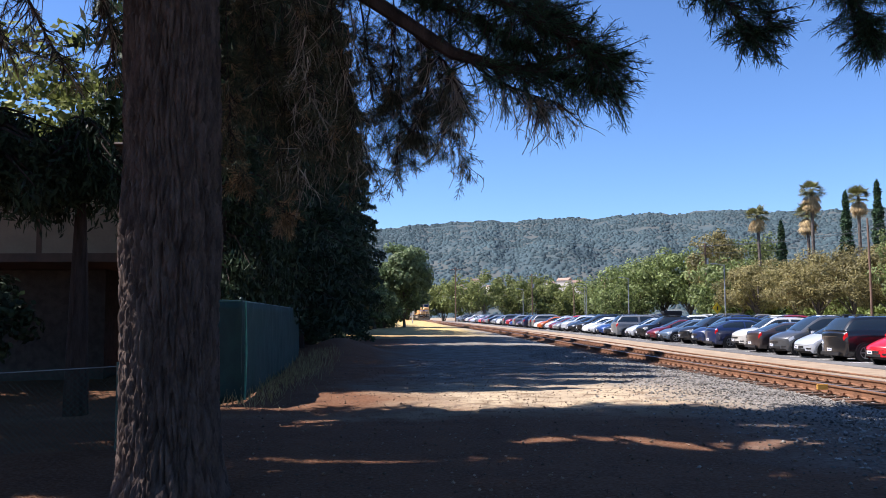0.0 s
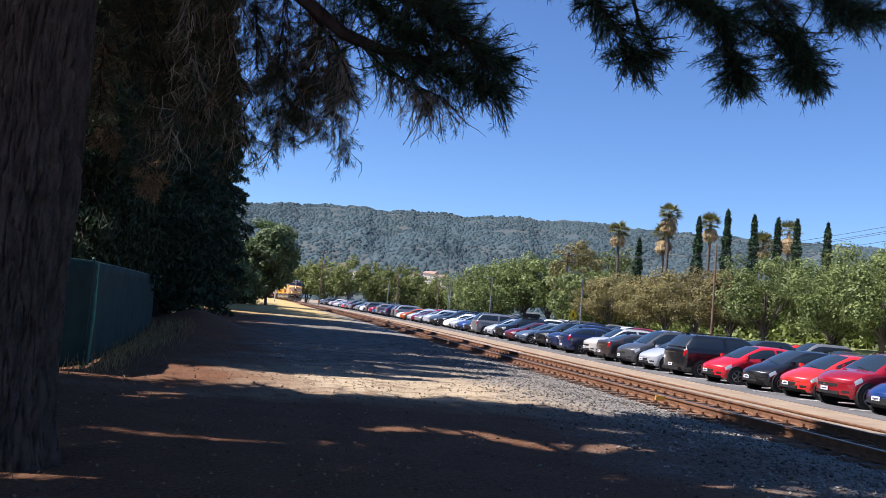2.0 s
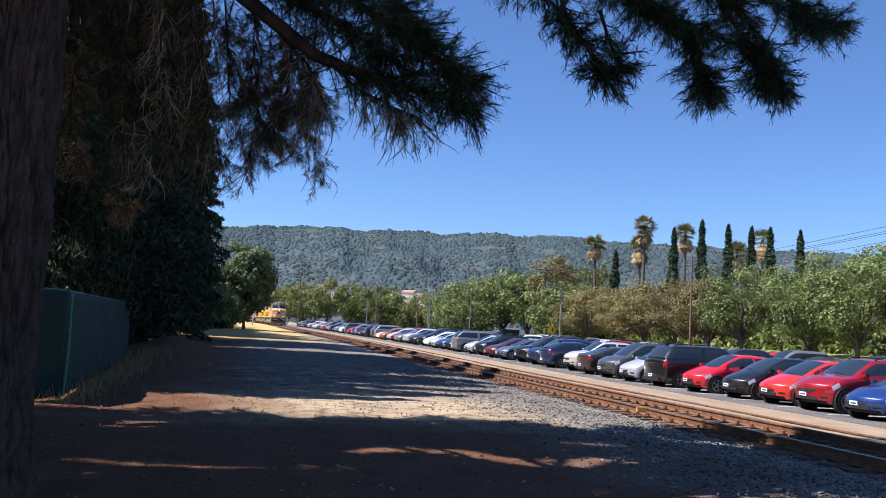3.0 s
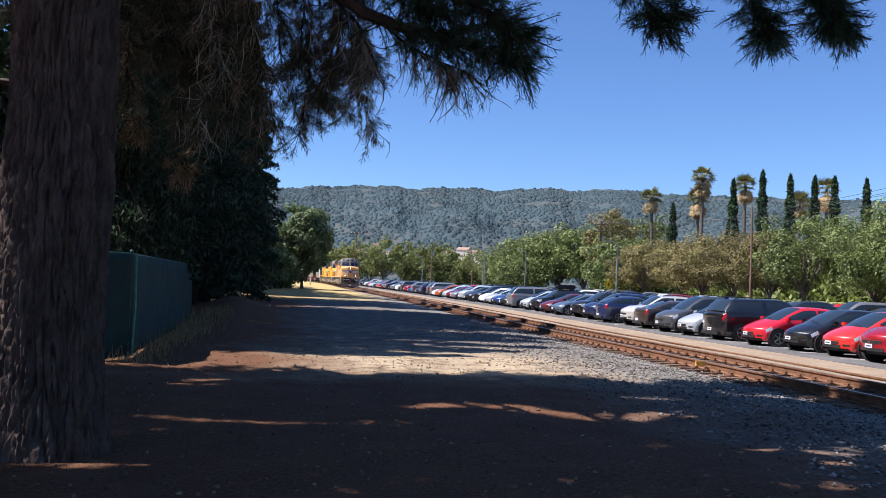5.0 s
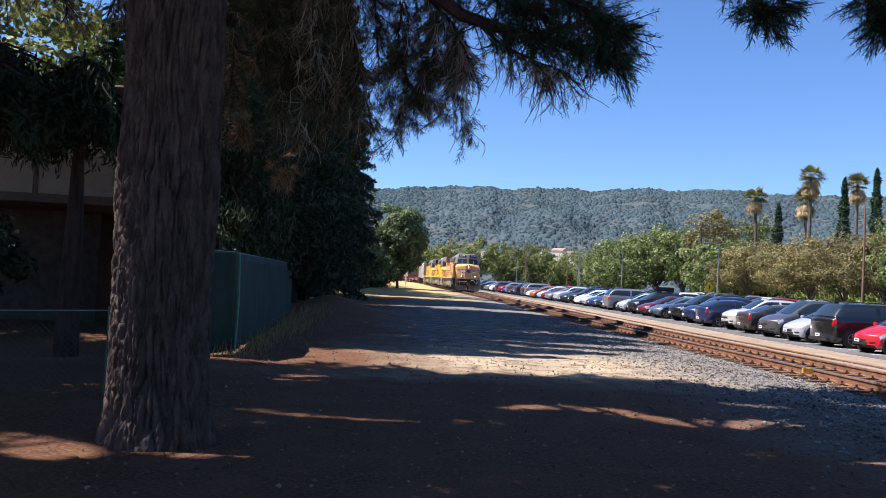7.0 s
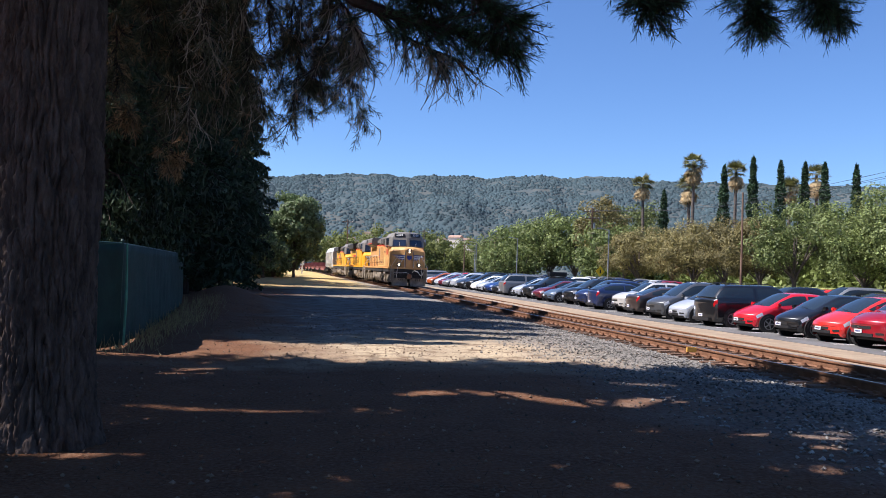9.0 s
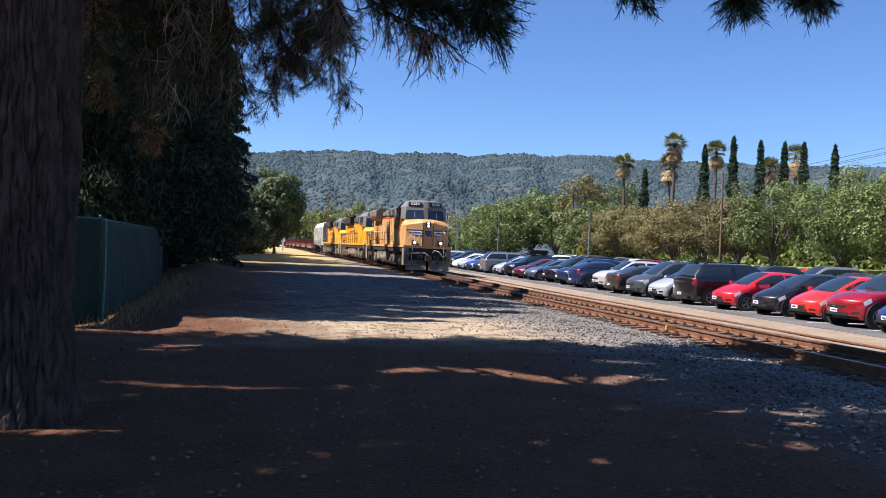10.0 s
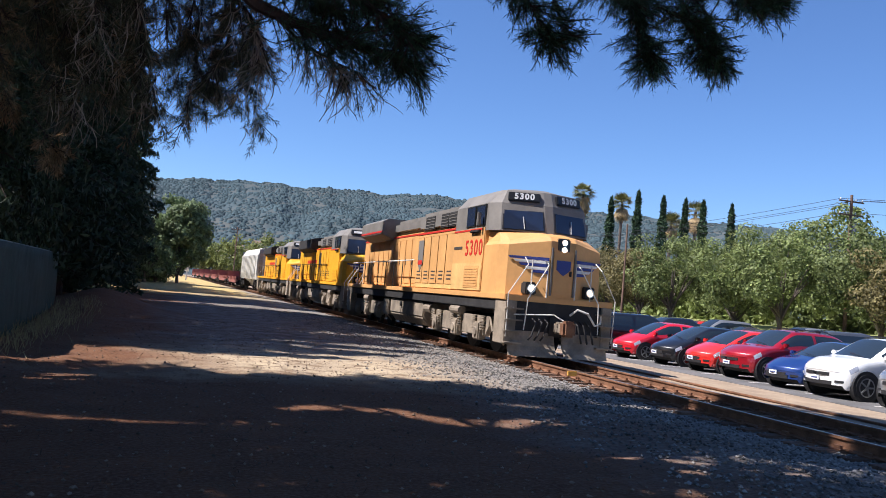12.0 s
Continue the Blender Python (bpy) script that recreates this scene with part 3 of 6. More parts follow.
def build_trees():
    rr = random.Random(8)
    # street trees along the far side of the lot
    kinds = [broadleaf("street_tree", 21, 10.5, 5.3, 2.3, LEAF_A, "dense green street tree beyond the parked cars", 68, 260, 0.23),
             broadleaf("street_tree", 22, 9.4, 5.0, 2.2, LEAF_B, "olive-brown drought-dry street tree beyond the parked cars", 58, 260, 0.23),
             broadleaf("street_tree", 23, 10.0, 5.5, 2.3, LEAF_A, "dense green street tree beyond the parked cars", 66, 260, 0.23),
             broadleaf("street_tree", 24, 9.0, 4.9, 2.2, LEAF_B, "olive-brown drought-dry street tree beyond the parked cars", 56, 260, 0.23),
             broadleaf("street_tree", 25, 11.0, 5.2, 2.4, LEAF_C, "yellow-green street tree beyond the parked cars", 61, 260, 0.23)]
    row = [(48, 10, 0), (47, 18, 2), (49, 26, 4), (47, 34, 1), (46, 41, 3), (48, 48, 2), (47, 55, 0), (47, 62, 2), (46, 69, 0), (45, 76, 3), (46, 83, 1),
           (45, 90, 1), (46, 98, 3), (45, 106, 1), (46, 114, 3)]
    used = set()
    for x, y, k in row:
        m = pose(x + rr.uniform(-1, 1), y + rr.uniform(-1.5, 1.5), -0.3, 0, 0, rr.uniform(0, 360))
        if k in used:
            copy_thing(kinds[k], m)
        else:
            kinds[k].matrix_world = m
            used.add(k)
        tagged(kinds[k], group="street trees along the lot")
    # a taller second line behind, filling the gaps
    back = [broadleaf("tree", 31, 14.0, 6.5, 3, LEAF_A, "tall green tree behind the street trees", 84, 80, 0.36),
            broadleaf("tree", 32, 13.0, 6.0, 3, LEAF_C, "tall pale green tree behind the street trees", 76, 80, 0.36)]
    spots = [(60, 40, 1, 0), (61, 52, 0, 0), (59, 64, 0, 0.5), (60, 76, 1, -1.0), (60, 88, 0, -3), (60, 102, 0, -4.5), (61, 118, 0, -4.5), (58, 134, 0, -4),
             (57, 28, 0, 0), (58, 14, 0, 0), (50, 0, 1, 0), (51, -15, 0, 0)]
    for i, (x, y, k, dz) in enumerate(spots):
        m = pose(x, y, dz - 0.3, 0, 0, rr.uniform(0, 360))
        if i < 2:
            back[k].matrix_world = m
        else:
            copy_thing(back[k], m)
    # the clump half way along the lot and the rows at its end
    mids = [broadleaf("tree", 41, 15.0, 7.0, 2.5, LEAF_A, "broad green tree at the middle of the lot", 100, 80, 0.45),
            broadleaf("tree", 42, 15.0, 5.6, 3.0, LEAF_B, "dry olive tree at the middle of the lot", 80, 70, 0.42)]
    for i, (az, dist, k, dz) in enumerate([(15.2, 148, 0, -2.4), (20.9, 140, 1, 1.2), (17.4, 150, 0, -0.4), (19.2, 146, 0, -0.2), (16.3, 165, 0, -0.5), (22.9, 150, 0, 1.8), (21.6, 132, 0, -3.0), (13.8, 190, 0, -2.6)]):
        m = polar(az, dist, dz - 0.3)
        if i < 2:
            mids[k].matrix_world = m
        else:
            copy_thing(mids[k], m)
    fars = [broadleaf("far_tree", 51, 14.5, 6.6, 0.8, LEAF_C, "pale green tree at the far end of the lot", 60, 60, 0.6),
            broadleaf("far_tree", 52, 15.5, 6.6, 0.8, LEAF_C, "green tree at the far end of the lot", 60, 60, 0.6)]
    for i, (az, dist, k, dz) in enumerate([(3.7, 235, 1, 0), (5.5, 225, 0, 1.0), (4.6, 250, 0, 0), (6.9, 240, 1, 0), (8.0, 228, 0, -0.8), (9.1, 235, 1, 0), (10.2, 230, 0, -1.5), (11.3, 240, 1, -2.2),
                                           (12.4, 235, 0, -2.0), (13.5, 230, 1, -1.5), (2.7, 245, 0, -0.5), (14.6, 215, 0, -1.0), (7.4, 260, 0, 1), (1.6, 250, 1, 0), (0.2, 240, 0, 0), (-1.5, 240, 1, 0), (15.8, 240, 1, 0), (9.7, 262, 1, 0.8), (12.0, 262, 0, 0.2)]):
        m = polar(az, dist, dz - 0.3)
        if i < 2:
            fars[k].matrix_world = m
        else:
            copy_thing(fars[k], m)
    big = broadleaf("sycamore", 61, 12.0, 4.1, 1.5, LEAF_D, "bushy grey-green tree beside the track bend", 180, 130, 0.36)
    big.matrix_world = pose(-0.1, 104, -0.2)
    low = broadleaf("shrub", 62, 5.0, 3.2, 0.6, LEAF_D, "grey-green bush beside the track bend", 50, 80, 0.3)
    low.matrix_world = pose(-3.5, 96, 0.2)
    for x, y, turn in ((-2.6, 101, 70), (-2.2, 109, 150), (-5.5, 103, 220), (-3.4, 116, 300), (-7.5, 98, 20)):
        copy_thing(low, pose(x, y, -0.5, 0, 0, turn))
    # skyline cypresses and palms
    cy = [cypress(71, 19.5), cypress(72, 17.5)]
    for i, (az, dist, k, dz) in enumerate([(28.67, 122, 0, -1.3), (24.89, 128, 1, -2.2), (30.45, 120, 0, -0.4), (32.11, 120, 0, -1.0), (33.53, 122, 0, -1.0), (34.68, 121, 0, -1.2), (36.47, 122, 1, 0.5)]):
        m = polar(az, dist, dz)
        if i < 2:
            cy[k].matrix_world = m
        else:
            copy_thing(cy[k], m)
    for seed, az, dist, top, skirt, twin in ((81, 26.75, 135, 20.3, 1.3, True), (82, 23.5, 140, 17.6, 0.7, False), (83, 29.4, 140, 19.6, 0.9, False), (84, 34.2, 138, 18.6, 1.3, False), (85, 32.7, 140, 16.8, 0.4, False)):
        palm(seed, top, skirt, twin).matrix_world = polar(az, dist, -0.3)
    # dark conifers in a row behind the fence, beside the track; a taller back row is added to fill out their shade
    con = [conifer("redwood", 91, 25.0, 4.1, "tall dark conifer with drooping boughs behind the fence", 13000, None, 1.3, 0.50),
           conifer("redwood", 92, 20.0, 3.9, "tall dark conifer with drooping boughs behind the fence", 24000, None, 2.4, 0.33),
           conifer("redwood", 93, 15.0, 3.3, "young dark conifer with drooping boughs behind the fence", 21000, None, 2.4, 0.31),
           conifer("redwood", 95, 27.0, 4.6, "very tall dense dark conifer behind the fence, added for shade", 9000, None, 1.3, 0.80)]
    for i, (x, y, k, tall) in enumerate([(-5.0, 35.0, 0, 0.9), (-5.3, 30.6, 1, 1.04), (-5.0, 24.6, 2, 1.14), (-9.8, 33.0, 3, 0.92), (-5.6, 26.8, 1, 0.92), (-5.0, 39.2, 0, 0.96), (-5.0, 43.4, 0, 1.0), 
                                         (-5.1, 52, 0, 1.0), (-5.2, 56.4, 0, 1.08), (-5.4, 60.8, 0, 0.98), (-5.5, 70, 0, 1.0), (-5.6, 75, 0, 0.9), (-6.0, 82, 0, 0.8), (-6.6, 89, 0, 0.62),
                                         (-4.7, 22.4, 2, 0.97), (-4.4, 20.7, 2, 0.8), (-4.2, 19.1, 2, 0.66), (-9.5, 86, 3, 0.8), (-9.6, 93, 3, 0.75), (-9.8, 100, 3, 0.7), (-9.8, 108, 3, 0.7), (-10, 117, 3, 0.7), (-10.5, 128, 3, 0.7), (-7.6, 96, 0, 0.6), (-8, 103, 0, 0.55), (-7, 111, 0, 0.55), (-6.6, 120, 0, 0.5),  (-9.8, 37.5, 3, 1), (-9.6, 42, 3, 1.04), (-9.6, 51, 3, 1.05), (-9.8, 55.5, 3, 1), (-9.8, 60, 3, 1), (-9.8, 71, 3, 1), (-10.2, 79, 3, 0.9)]):
        m = pose(x, y, 0.2, 0, 0, rr.uniform(0, 360)) @ (Matrix.Diagonal((0.74, 0.74, tall, 1)) if k == 2 else Matrix.Diagonal((1, 1, tall, 1)))
        if i < 4:
            con[k].matrix_world = m
        else:
            copy_thing(con[k], m)
    for c in con:
        tagged(c, group="conifers behind the fence")
    # sunlit trees beyond the house
    lit = broadleaf("tree", 101, 11.8, 4.8, 2.0, LEAF_C, "sunlit yellow-green tree beyond the house", 90, 90, 0.3)
    lit.matrix_world = pose(-13.5, 29.0, 0.3)
    copy_thing(lit, pose(-19.0, 31.0, -0.2, 0, 0, 120))
    copy_thing(lit, pose(-24.0, 30.0, -0.2, 0, 0, 220))


def build_hedge():
    """A clipped hedge and lawn strip behind the lot."""
    rg = np.random.default_rng(19)
    n = 22000
    c = np.stack([54.5 + rg.uniform(-1, 1, n), rg.uniform(-20, 150, n), 1.2 + 3.6 * rg.random(n) ** 1.3], 1)
    v, q = blades(c, 0.8, 0.5, rg)
    tagged(new("hedge", quads_mesh("hedge", v, q, LEAF_A)), "green hedge along the back of the lot", "hedge", kind="stuff")
    lawn = part("lawn", prism([(44.0, -0.55), (44.0, -0.22), (47.0, 0.25), (51.0, 1.35), (56.0, 1.45), (56.0, -0.55)], -30, 150, "y"), mat("lawn grass", (0.36, 0.38, 0.12), 0.9, 0, 0.3, 1.5, fine=0.2))
    tagged(lawn, "sunlit dry lawn bank under the street trees", "lawn", kind="structure")


build_trees()
build_hedge()


# ---- the big pine, the fence and the house ----
def pine_trunk_mesh(cx, cy, top):
    """Furrowed bark in long plates over a flared, slightly uneven trunk."""
    nu, nv = 300, 420
    v = []
    for j in range(nv + 1):
        z = -0.15 + (top + 0.15) * (j / nv) ** 1.15
        r = 0.405 + 0.10 * math.exp(-max(0, z) / 0.28) + 0.02 * math.exp(-((z - 2.3) / 0.35) ** 2) - 0.012 * max(0, z - 3.5)
        for i in range(nu):
            a = 2 * math.pi * i / nu
            ux, uy = math.cos(a), math.sin(a)
            w = 0.05 * noise.noise((ux * 2, uy * 2, z * 1.3))
            p = noise.noise(((ux + w) * 9.5, (uy + w) * 9.5, z * 2.6 + 4))
            p2 = noise.noise(((ux - w) * 15.0, (uy + w) * 15.0, z * 8.5 + 9))
            f1 = min(1.0, abs(p) * 4.2)
            f2 = min(1.0, abs(p2) * 3.0)
            d = 0.058 * f1 ** 0.6 + 0.026 * f2 + 0.007 * noise.noise((ux * 30, uy * 30, z * 16))
            rr_ = r + d - 0.068 + 0.03 * noise.noise((ux * 1.3, uy * 1.3, z * 0.5))
            v.append((cx - 0.02 * z + rr_ * ux * 1.03, cy + rr_ * uy, z))
    q = [(j * nu + i, j * nu + (i + 1) % nu, (j + 1) * nu + (i + 1) % nu, (j + 1) * nu + i) for j in range(nv) for i in range(nu)]
    return mesh("trunk", v, q, BARK_BIG, True)


def tufts(ends, rg, n=30, length=0.17, width=0.0065):
    """Brushes of needles at the ends of twigs: each needle a thin blade leaning out along its twig."""
    P, D = np.array([e[0] for e in ends]), np.array([e[1] for e in ends])
    P, D = np.repeat(P, n, 0), np.repeat(D, n, 0)
    k = len(P)
    back = rg.uniform(0, 0.12, (k, 1))
    d = D * rg.uniform(0.55, 1.2, (k, 1)) + rg.normal(0, 0.62, (k, 3))
    d /= np.linalg.norm(d, axis=1)[:, None]
    s = np.cross(d, rg.normal(size=(k, 3)))
    s /= np.linalg.norm(s, axis=1)[:, None]
    base = P - D * back
    L = length * rg.uniform(0.65, 1.15, (k, 1))
    tip = base + d * L - np.array([0, 0, 1]) * L * rg.uniform(0, 0.25, (k, 1))
    mid = base + d * L * 0.5
    v = np.stack([base, mid + s * width * 0.5, tip, mid - s * width * 0.5], 1).reshape(-1, 3)
    return v, np.arange(4 * k).reshape(-1, 4)


def bough(line, rg, twigs, reach, droop, bm, ends, thick=0.035, start=0.25, bare=None, bare_share=0.0, fine=1.0):
    """Side twigs off a limb; their ends carry needle brushes, or hang bare and dry."""
    line = [Vector(q) for q in line]
    add_tube(bm, line, [thick * (1 - 0.8 * i / (len(line) - 1)) for i in range(len(line))], 6)
    seg = len(line) - 1
    for i in range(twigs):
        u = start + (1 - start) * rg.random() ** 0.8
        j = min(seg - 1, int(u * seg))
        p = line[j].lerp(line[j + 1], u * seg - j)
        along = (line[j + 1] - line[j]).normalized()
        d = Vector(rg.normal(size=3) * (1, 0.8, 0.75)) + along * 0.7
        d.z -= droop * rg.uniform(0.2, 1.2)
        d.normalize()
        ln = reach * rg.uniform(0.25, 1.0)
        m1 = p + d * ln * 0.5 + Vector((0, 0, -0.05 * droop))
        e = p + d * ln + Vector((0, 0, -0.22 * droop * ln))
        add_tube(bare if (bare is not None and rg.random() < bare_share) else bm, [p, m1, e], [0.009 * fine, 0.006 * fine, 0.0035 * fine], 3, False)
        if bare is not None and rg.random() < bare_share:
            for _ in range(3):
                f = m1.lerp(e, rg.random())
                g = f + Vector((rg.normal(0, 0.09), rg.normal(0, 0.09), -rg.uniform(0.08, 0.34)))
                add_tube(bare, [f, f.lerp(g, 0.5) + Vector((0.02, 0, 0)), g], [0.0045, 0.004, 0.0022], 3, False)
            continue
        ends.append((tuple(e), tuple(d)))
        dd = (e - m1).normalized()
        ends.append((tuple(m1.lerp(e, 0.45)), tuple(dd)))
        if ln > reach * 0.55:
            sd = (dd + Vector(rg.normal(0, 0.6, 3))).normalized()
            ends.append((tuple(m1 + sd * 0.12), tuple(sd)))


def build_pine():
    rg = np.random.default_rng(3)
    t = thing("pine_tree", pose(0, 0, 0), "old pine with deeply furrowed dark bark and drooping needle boughs", "tree")
    part("trunk", pine_trunk_mesh(-2.06, 7.6, 9.0), BARK, t)
    bm, bare, ends, hang = bmesh.new(), bmesh.new(), [], []
    add_tube(bm, [(-2.24, 7.6, 8.8), (-2.3, 7.6, 13), (-2.3, 7.6, 17.5)], [0.34, 0.2, 0.04], 12)
    # the long limb over the view and its side limbs
    bough([(-2.1, 7.6, 6.3), (-1.31, 7.7, 5.38), (-0.4, 7.7, 4.62), (0.46, 7.7, 4.05), (0.99, 7.7, 3.9), (1.53, 7.7, 3.84), (2.00, 7.7, 3.74)], rg, 300, 0.50, 0.25, bm, ends, 0.10, 0.50)
    bough([(-1.4, 7.5, 5.6), (-0.8, 7.4, 5.13), (0.24, 7.4, 4.77), (0.81, 7.4, 4.48), (1.27, 7.4, 4.22), (1.68, 7.4, 4.0), (1.86, 7.4, 3.9)], rg, 300, 0.48, 0.1, bm, ends, 0.06, 0.35)
    bough([(-1.2, 7.8, 5.9), (-0.41, 7.9, 5.55), (0.48, 7.9, 5.16), (1.03, 7.9, 4.88), (1.34, 7.9, 4.62), (1.62, 7.9, 4.36)], rg, 300, 0.50, 0.0, bm, ends, 0.06, 0.25)
    bough([(-0.4, 7.7, 4.9), (0.2, 7.7, 4.6), (0.8, 7.7, 4.3), (1.2, 7.7, 4.1)], rg, 260, 0.42, 0.2, bm, ends, 0.05, 0.1)
    bough([(-0.6, 7.8, 5.3), (0.1, 7.9, 5.0), (0.5, 7.9, 4.75)], rg, 200, 0.5, 0.2, bm, ends, 0.05, 0.1)
    # a ragged curtain of hanging sprays, thinner towards its foot, with dry twigs in it
    for k in range(24):
        x0 = -1.75 + 2.25 * (k + rg.uniform(-0.5, 0.5)) / 23
        yy = rg.uniform(7.9, 9.2)
        z0 = 5.5 - 0.28 * (x0 + 1.75)
        foot = 2.98 + 0.55 * max(0.0, x0 + 0.3) + rg.uniform(-0.15, 0.75)
        sx = rg.uniform(-0.05, 0.25)
        line = [(x0, yy, z0)]
        for f in (0.35, 0.7, 1.0):
            line.append((x0 + sx * f + rg.normal(0, 0.07), yy + rg.normal(0, 0.06), z0 + (foot - z0) * f))
        bough(line, rg, 66 if x0 > -0.9 else 84, 0.40, 0.55, bm, hang, 0.010, 0.08, bare, 0.34 if -1.3 < x0 < -0.6 else 0.07, 0.55)
    for line, n, share in (([(0.1, 7.9, 4.3), (0.40, 8.0, 4.05), (0.53, 8.0, 3.8), (0.58, 8.0, 3.6)], 50, 0.5),
                           ([(0.5, 7.8, 4.1), (0.9, 7.8, 3.80), (1.2, 7.8, 3.68), (1.5, 7.8, 3.6)], 60, 0.6)):
        bough(line, rg, n, 0.36, 1.2, bm, hang, 0.02, 0.2, bare, share)
    # the limb that hangs in over the lot
    for line, n in (([(-1.6, 7.2, 9.0), (1.2, 6.8, 7.6), (3.19, 6.9, 6.02), (2.42, 6.9, 4.95), (2.67, 6.9, 4.40), (2.94, 6.9, 4.1), (3.02, 6.9, 3.95)], 110),
                    ([(3.19, 6.9, 6.02), (3.41, 7.0, 5.1), (3.86, 7.0, 4.55), (4.08, 7.0, 4.16), (4.14, 7.0, 3.98)], 115),
                    ([(3.19, 6.9, 6.02), (4.05, 7.1, 5.2), (4.52, 7.1, 4.65), (4.76, 7.1, 4.34), (4.86, 7.1, 4.18)], 115),
                    ([(3.19, 6.9, 6.02), (4.78, 7.2, 5.5), (5.2, 7.2, 5.08), (5.5, 7.2, 4.9), (5.7, 7.2, 4.92)], 100),
                    ([(2.42, 6.9, 4.95), (2.2, 6.8, 4.8), (2.08, 6.8, 4.66)], 26),
                    ([(3.3, 7.0, 5.6), (3.1, 7.0, 5.1), (3.3, 7.0, 4.85), (3.55, 7.0, 4.65)], 65),
                    ([(3.6, 7.0, 5.6), (3.9, 7.1, 5.2), (4.2, 7.1, 5.0), (4.5, 7.1, 4.9)], 70)):
        bough(line, rg, int(n * 1.5), 0.37, 0.25, bm, ends, 0.035, 0.42)
    for line, n in (([(1.9, 7.1, 5.0), (2.3, 7.0, 4.75), (2.6, 7.0, 4.55), (2.75, 7.0, 4.4)], 60), ([(2.6, 7.1, 5.0), (3.3, 7.1, 4.8), (4.0, 7.1, 4.6), (4.7, 7.1, 4.5)], 190),
                    ([(3.2, 6.9, 4.9), (3.6, 6.9, 4.6), (3.9, 6.9, 4.4)], 80), ([(4.3, 7.1, 5.0), (4.8, 7.1, 4.6), (4.95, 7.1, 4.3), (5.0, 7.1, 4.15)], 110),
                    ([(4.4, 7.1, 5.3), (5.0, 7.1, 4.95), (5.4, 7.1, 4.75)], 100), ([(2.5, 7.0, 5.3), (3.6, 7.0, 5.15), (4.8, 7.0, 5.3)], 150), ([(3.0, 7.0, 4.6), (3.15, 7.0, 4.2), (3.25, 7.0, 4.05)], 50)):
        bough(line, rg, n, 0.33, 0.3, bm, ends, 0.02, 0.1)
    # a few dead brown sprays low in the curtain; their pale tan also stands for sunlight
    brown = []
    for x, y, z in ((-1.78, 9.5, 3.12), (-1.94, 9.5, 3.61), (-1.85, 9.5, 3.95), (-1.3, 9.6, 2.7), (-1.3, 9.4, 3.3)):
        bough([(x - 0.3, y, z + 0.35), (x - 0.1, y, z + 0.1), (x, y, z)], rg, 14, 0.26, 0.6, bm, brown, 0.012, 0.3)
    # thin sprays over the house
    for line, n in (([(-2.2, 7.8, 6.6), (-2.93, 8.2, 6.01), (-3.9, 8.2, 5.06), (-3.66, 8.2, 4.6), (-3.49, 8.2, 4.26), (-3.31, 8.2, 3.97)], 60),
                    ([(-2.2, 7.7, 6.2), (-2.63, 8.0, 5.56), (-2.99, 8.0, 4.98), (-2.87, 8.0, 4.48), (-2.78, 8.0, 4.2)], 50),
                    ([(-2.4, 7.9, 6.8), (-3.0, 8.4, 6.12), (-4.33, 8.4, 5.26), (-4.14, 8.4, 4.61), (-4.02, 8.4, 4.3)], 60)):
        bough(line, rg, n, 0.55, 0.7, bm, hang, 0.03, 0.3, bare, 0.35)
    part("branchwork", bm, BARK, t)["kind"] = "stuff"
    part("twig_spray", bare, TWIG, t, "bare dry hanging twigs")["kind"] = "stuff"
    v, q = tufts(ends, rg, 15, 0.088, 0.0058)
    part("needles", quads_mesh("needles", v, q, NEEDLE), NEEDLE, t)
    keep = [e for e in hang if rg.random() < 0.9]
    v, q = tufts(keep[::11] + brown, rg, 20, 0.11)
    part("dry_needles", quads_mesh("dry_needles", v, q, NEEDLE_DRY), NEEDLE_DRY, t, "brown dead needles")
    v, q = tufts([e for i, e in enumerate(keep) if i % 11], rg, 21, 0.082, 0.0056)
    part("hanging_needles", quads_mesh("hanging_needles", v, q, NEEDLE_FADED), NEEDLE_FADED, t, "fading olive-brown hanging needles")
    # the high crown over and behind the viewer, unseen, spread to shade the foreground
    crown_boughs(t, rg, (-2.2, 8.3), 6.6, 21.5, 7.2, 50000, 0.5, 84)
    return t


# gaps cut into the crowns to put sun flecks on the earth: place, half length, half depth
CROWN_GAPS = ((0.75, 9.2, 0.6, 0.2), (2.2, 10.5, 1.0, 0.28), (3.7, 10.0, 1.1, 0.38), (5.2, 11.7, 0.6, 0.2), (4.4, 7.8, 1.0, 0.46), (6.4, 7.5, 1.7, 0.6), (-2.9, 7.1, 0.7, 0.45))


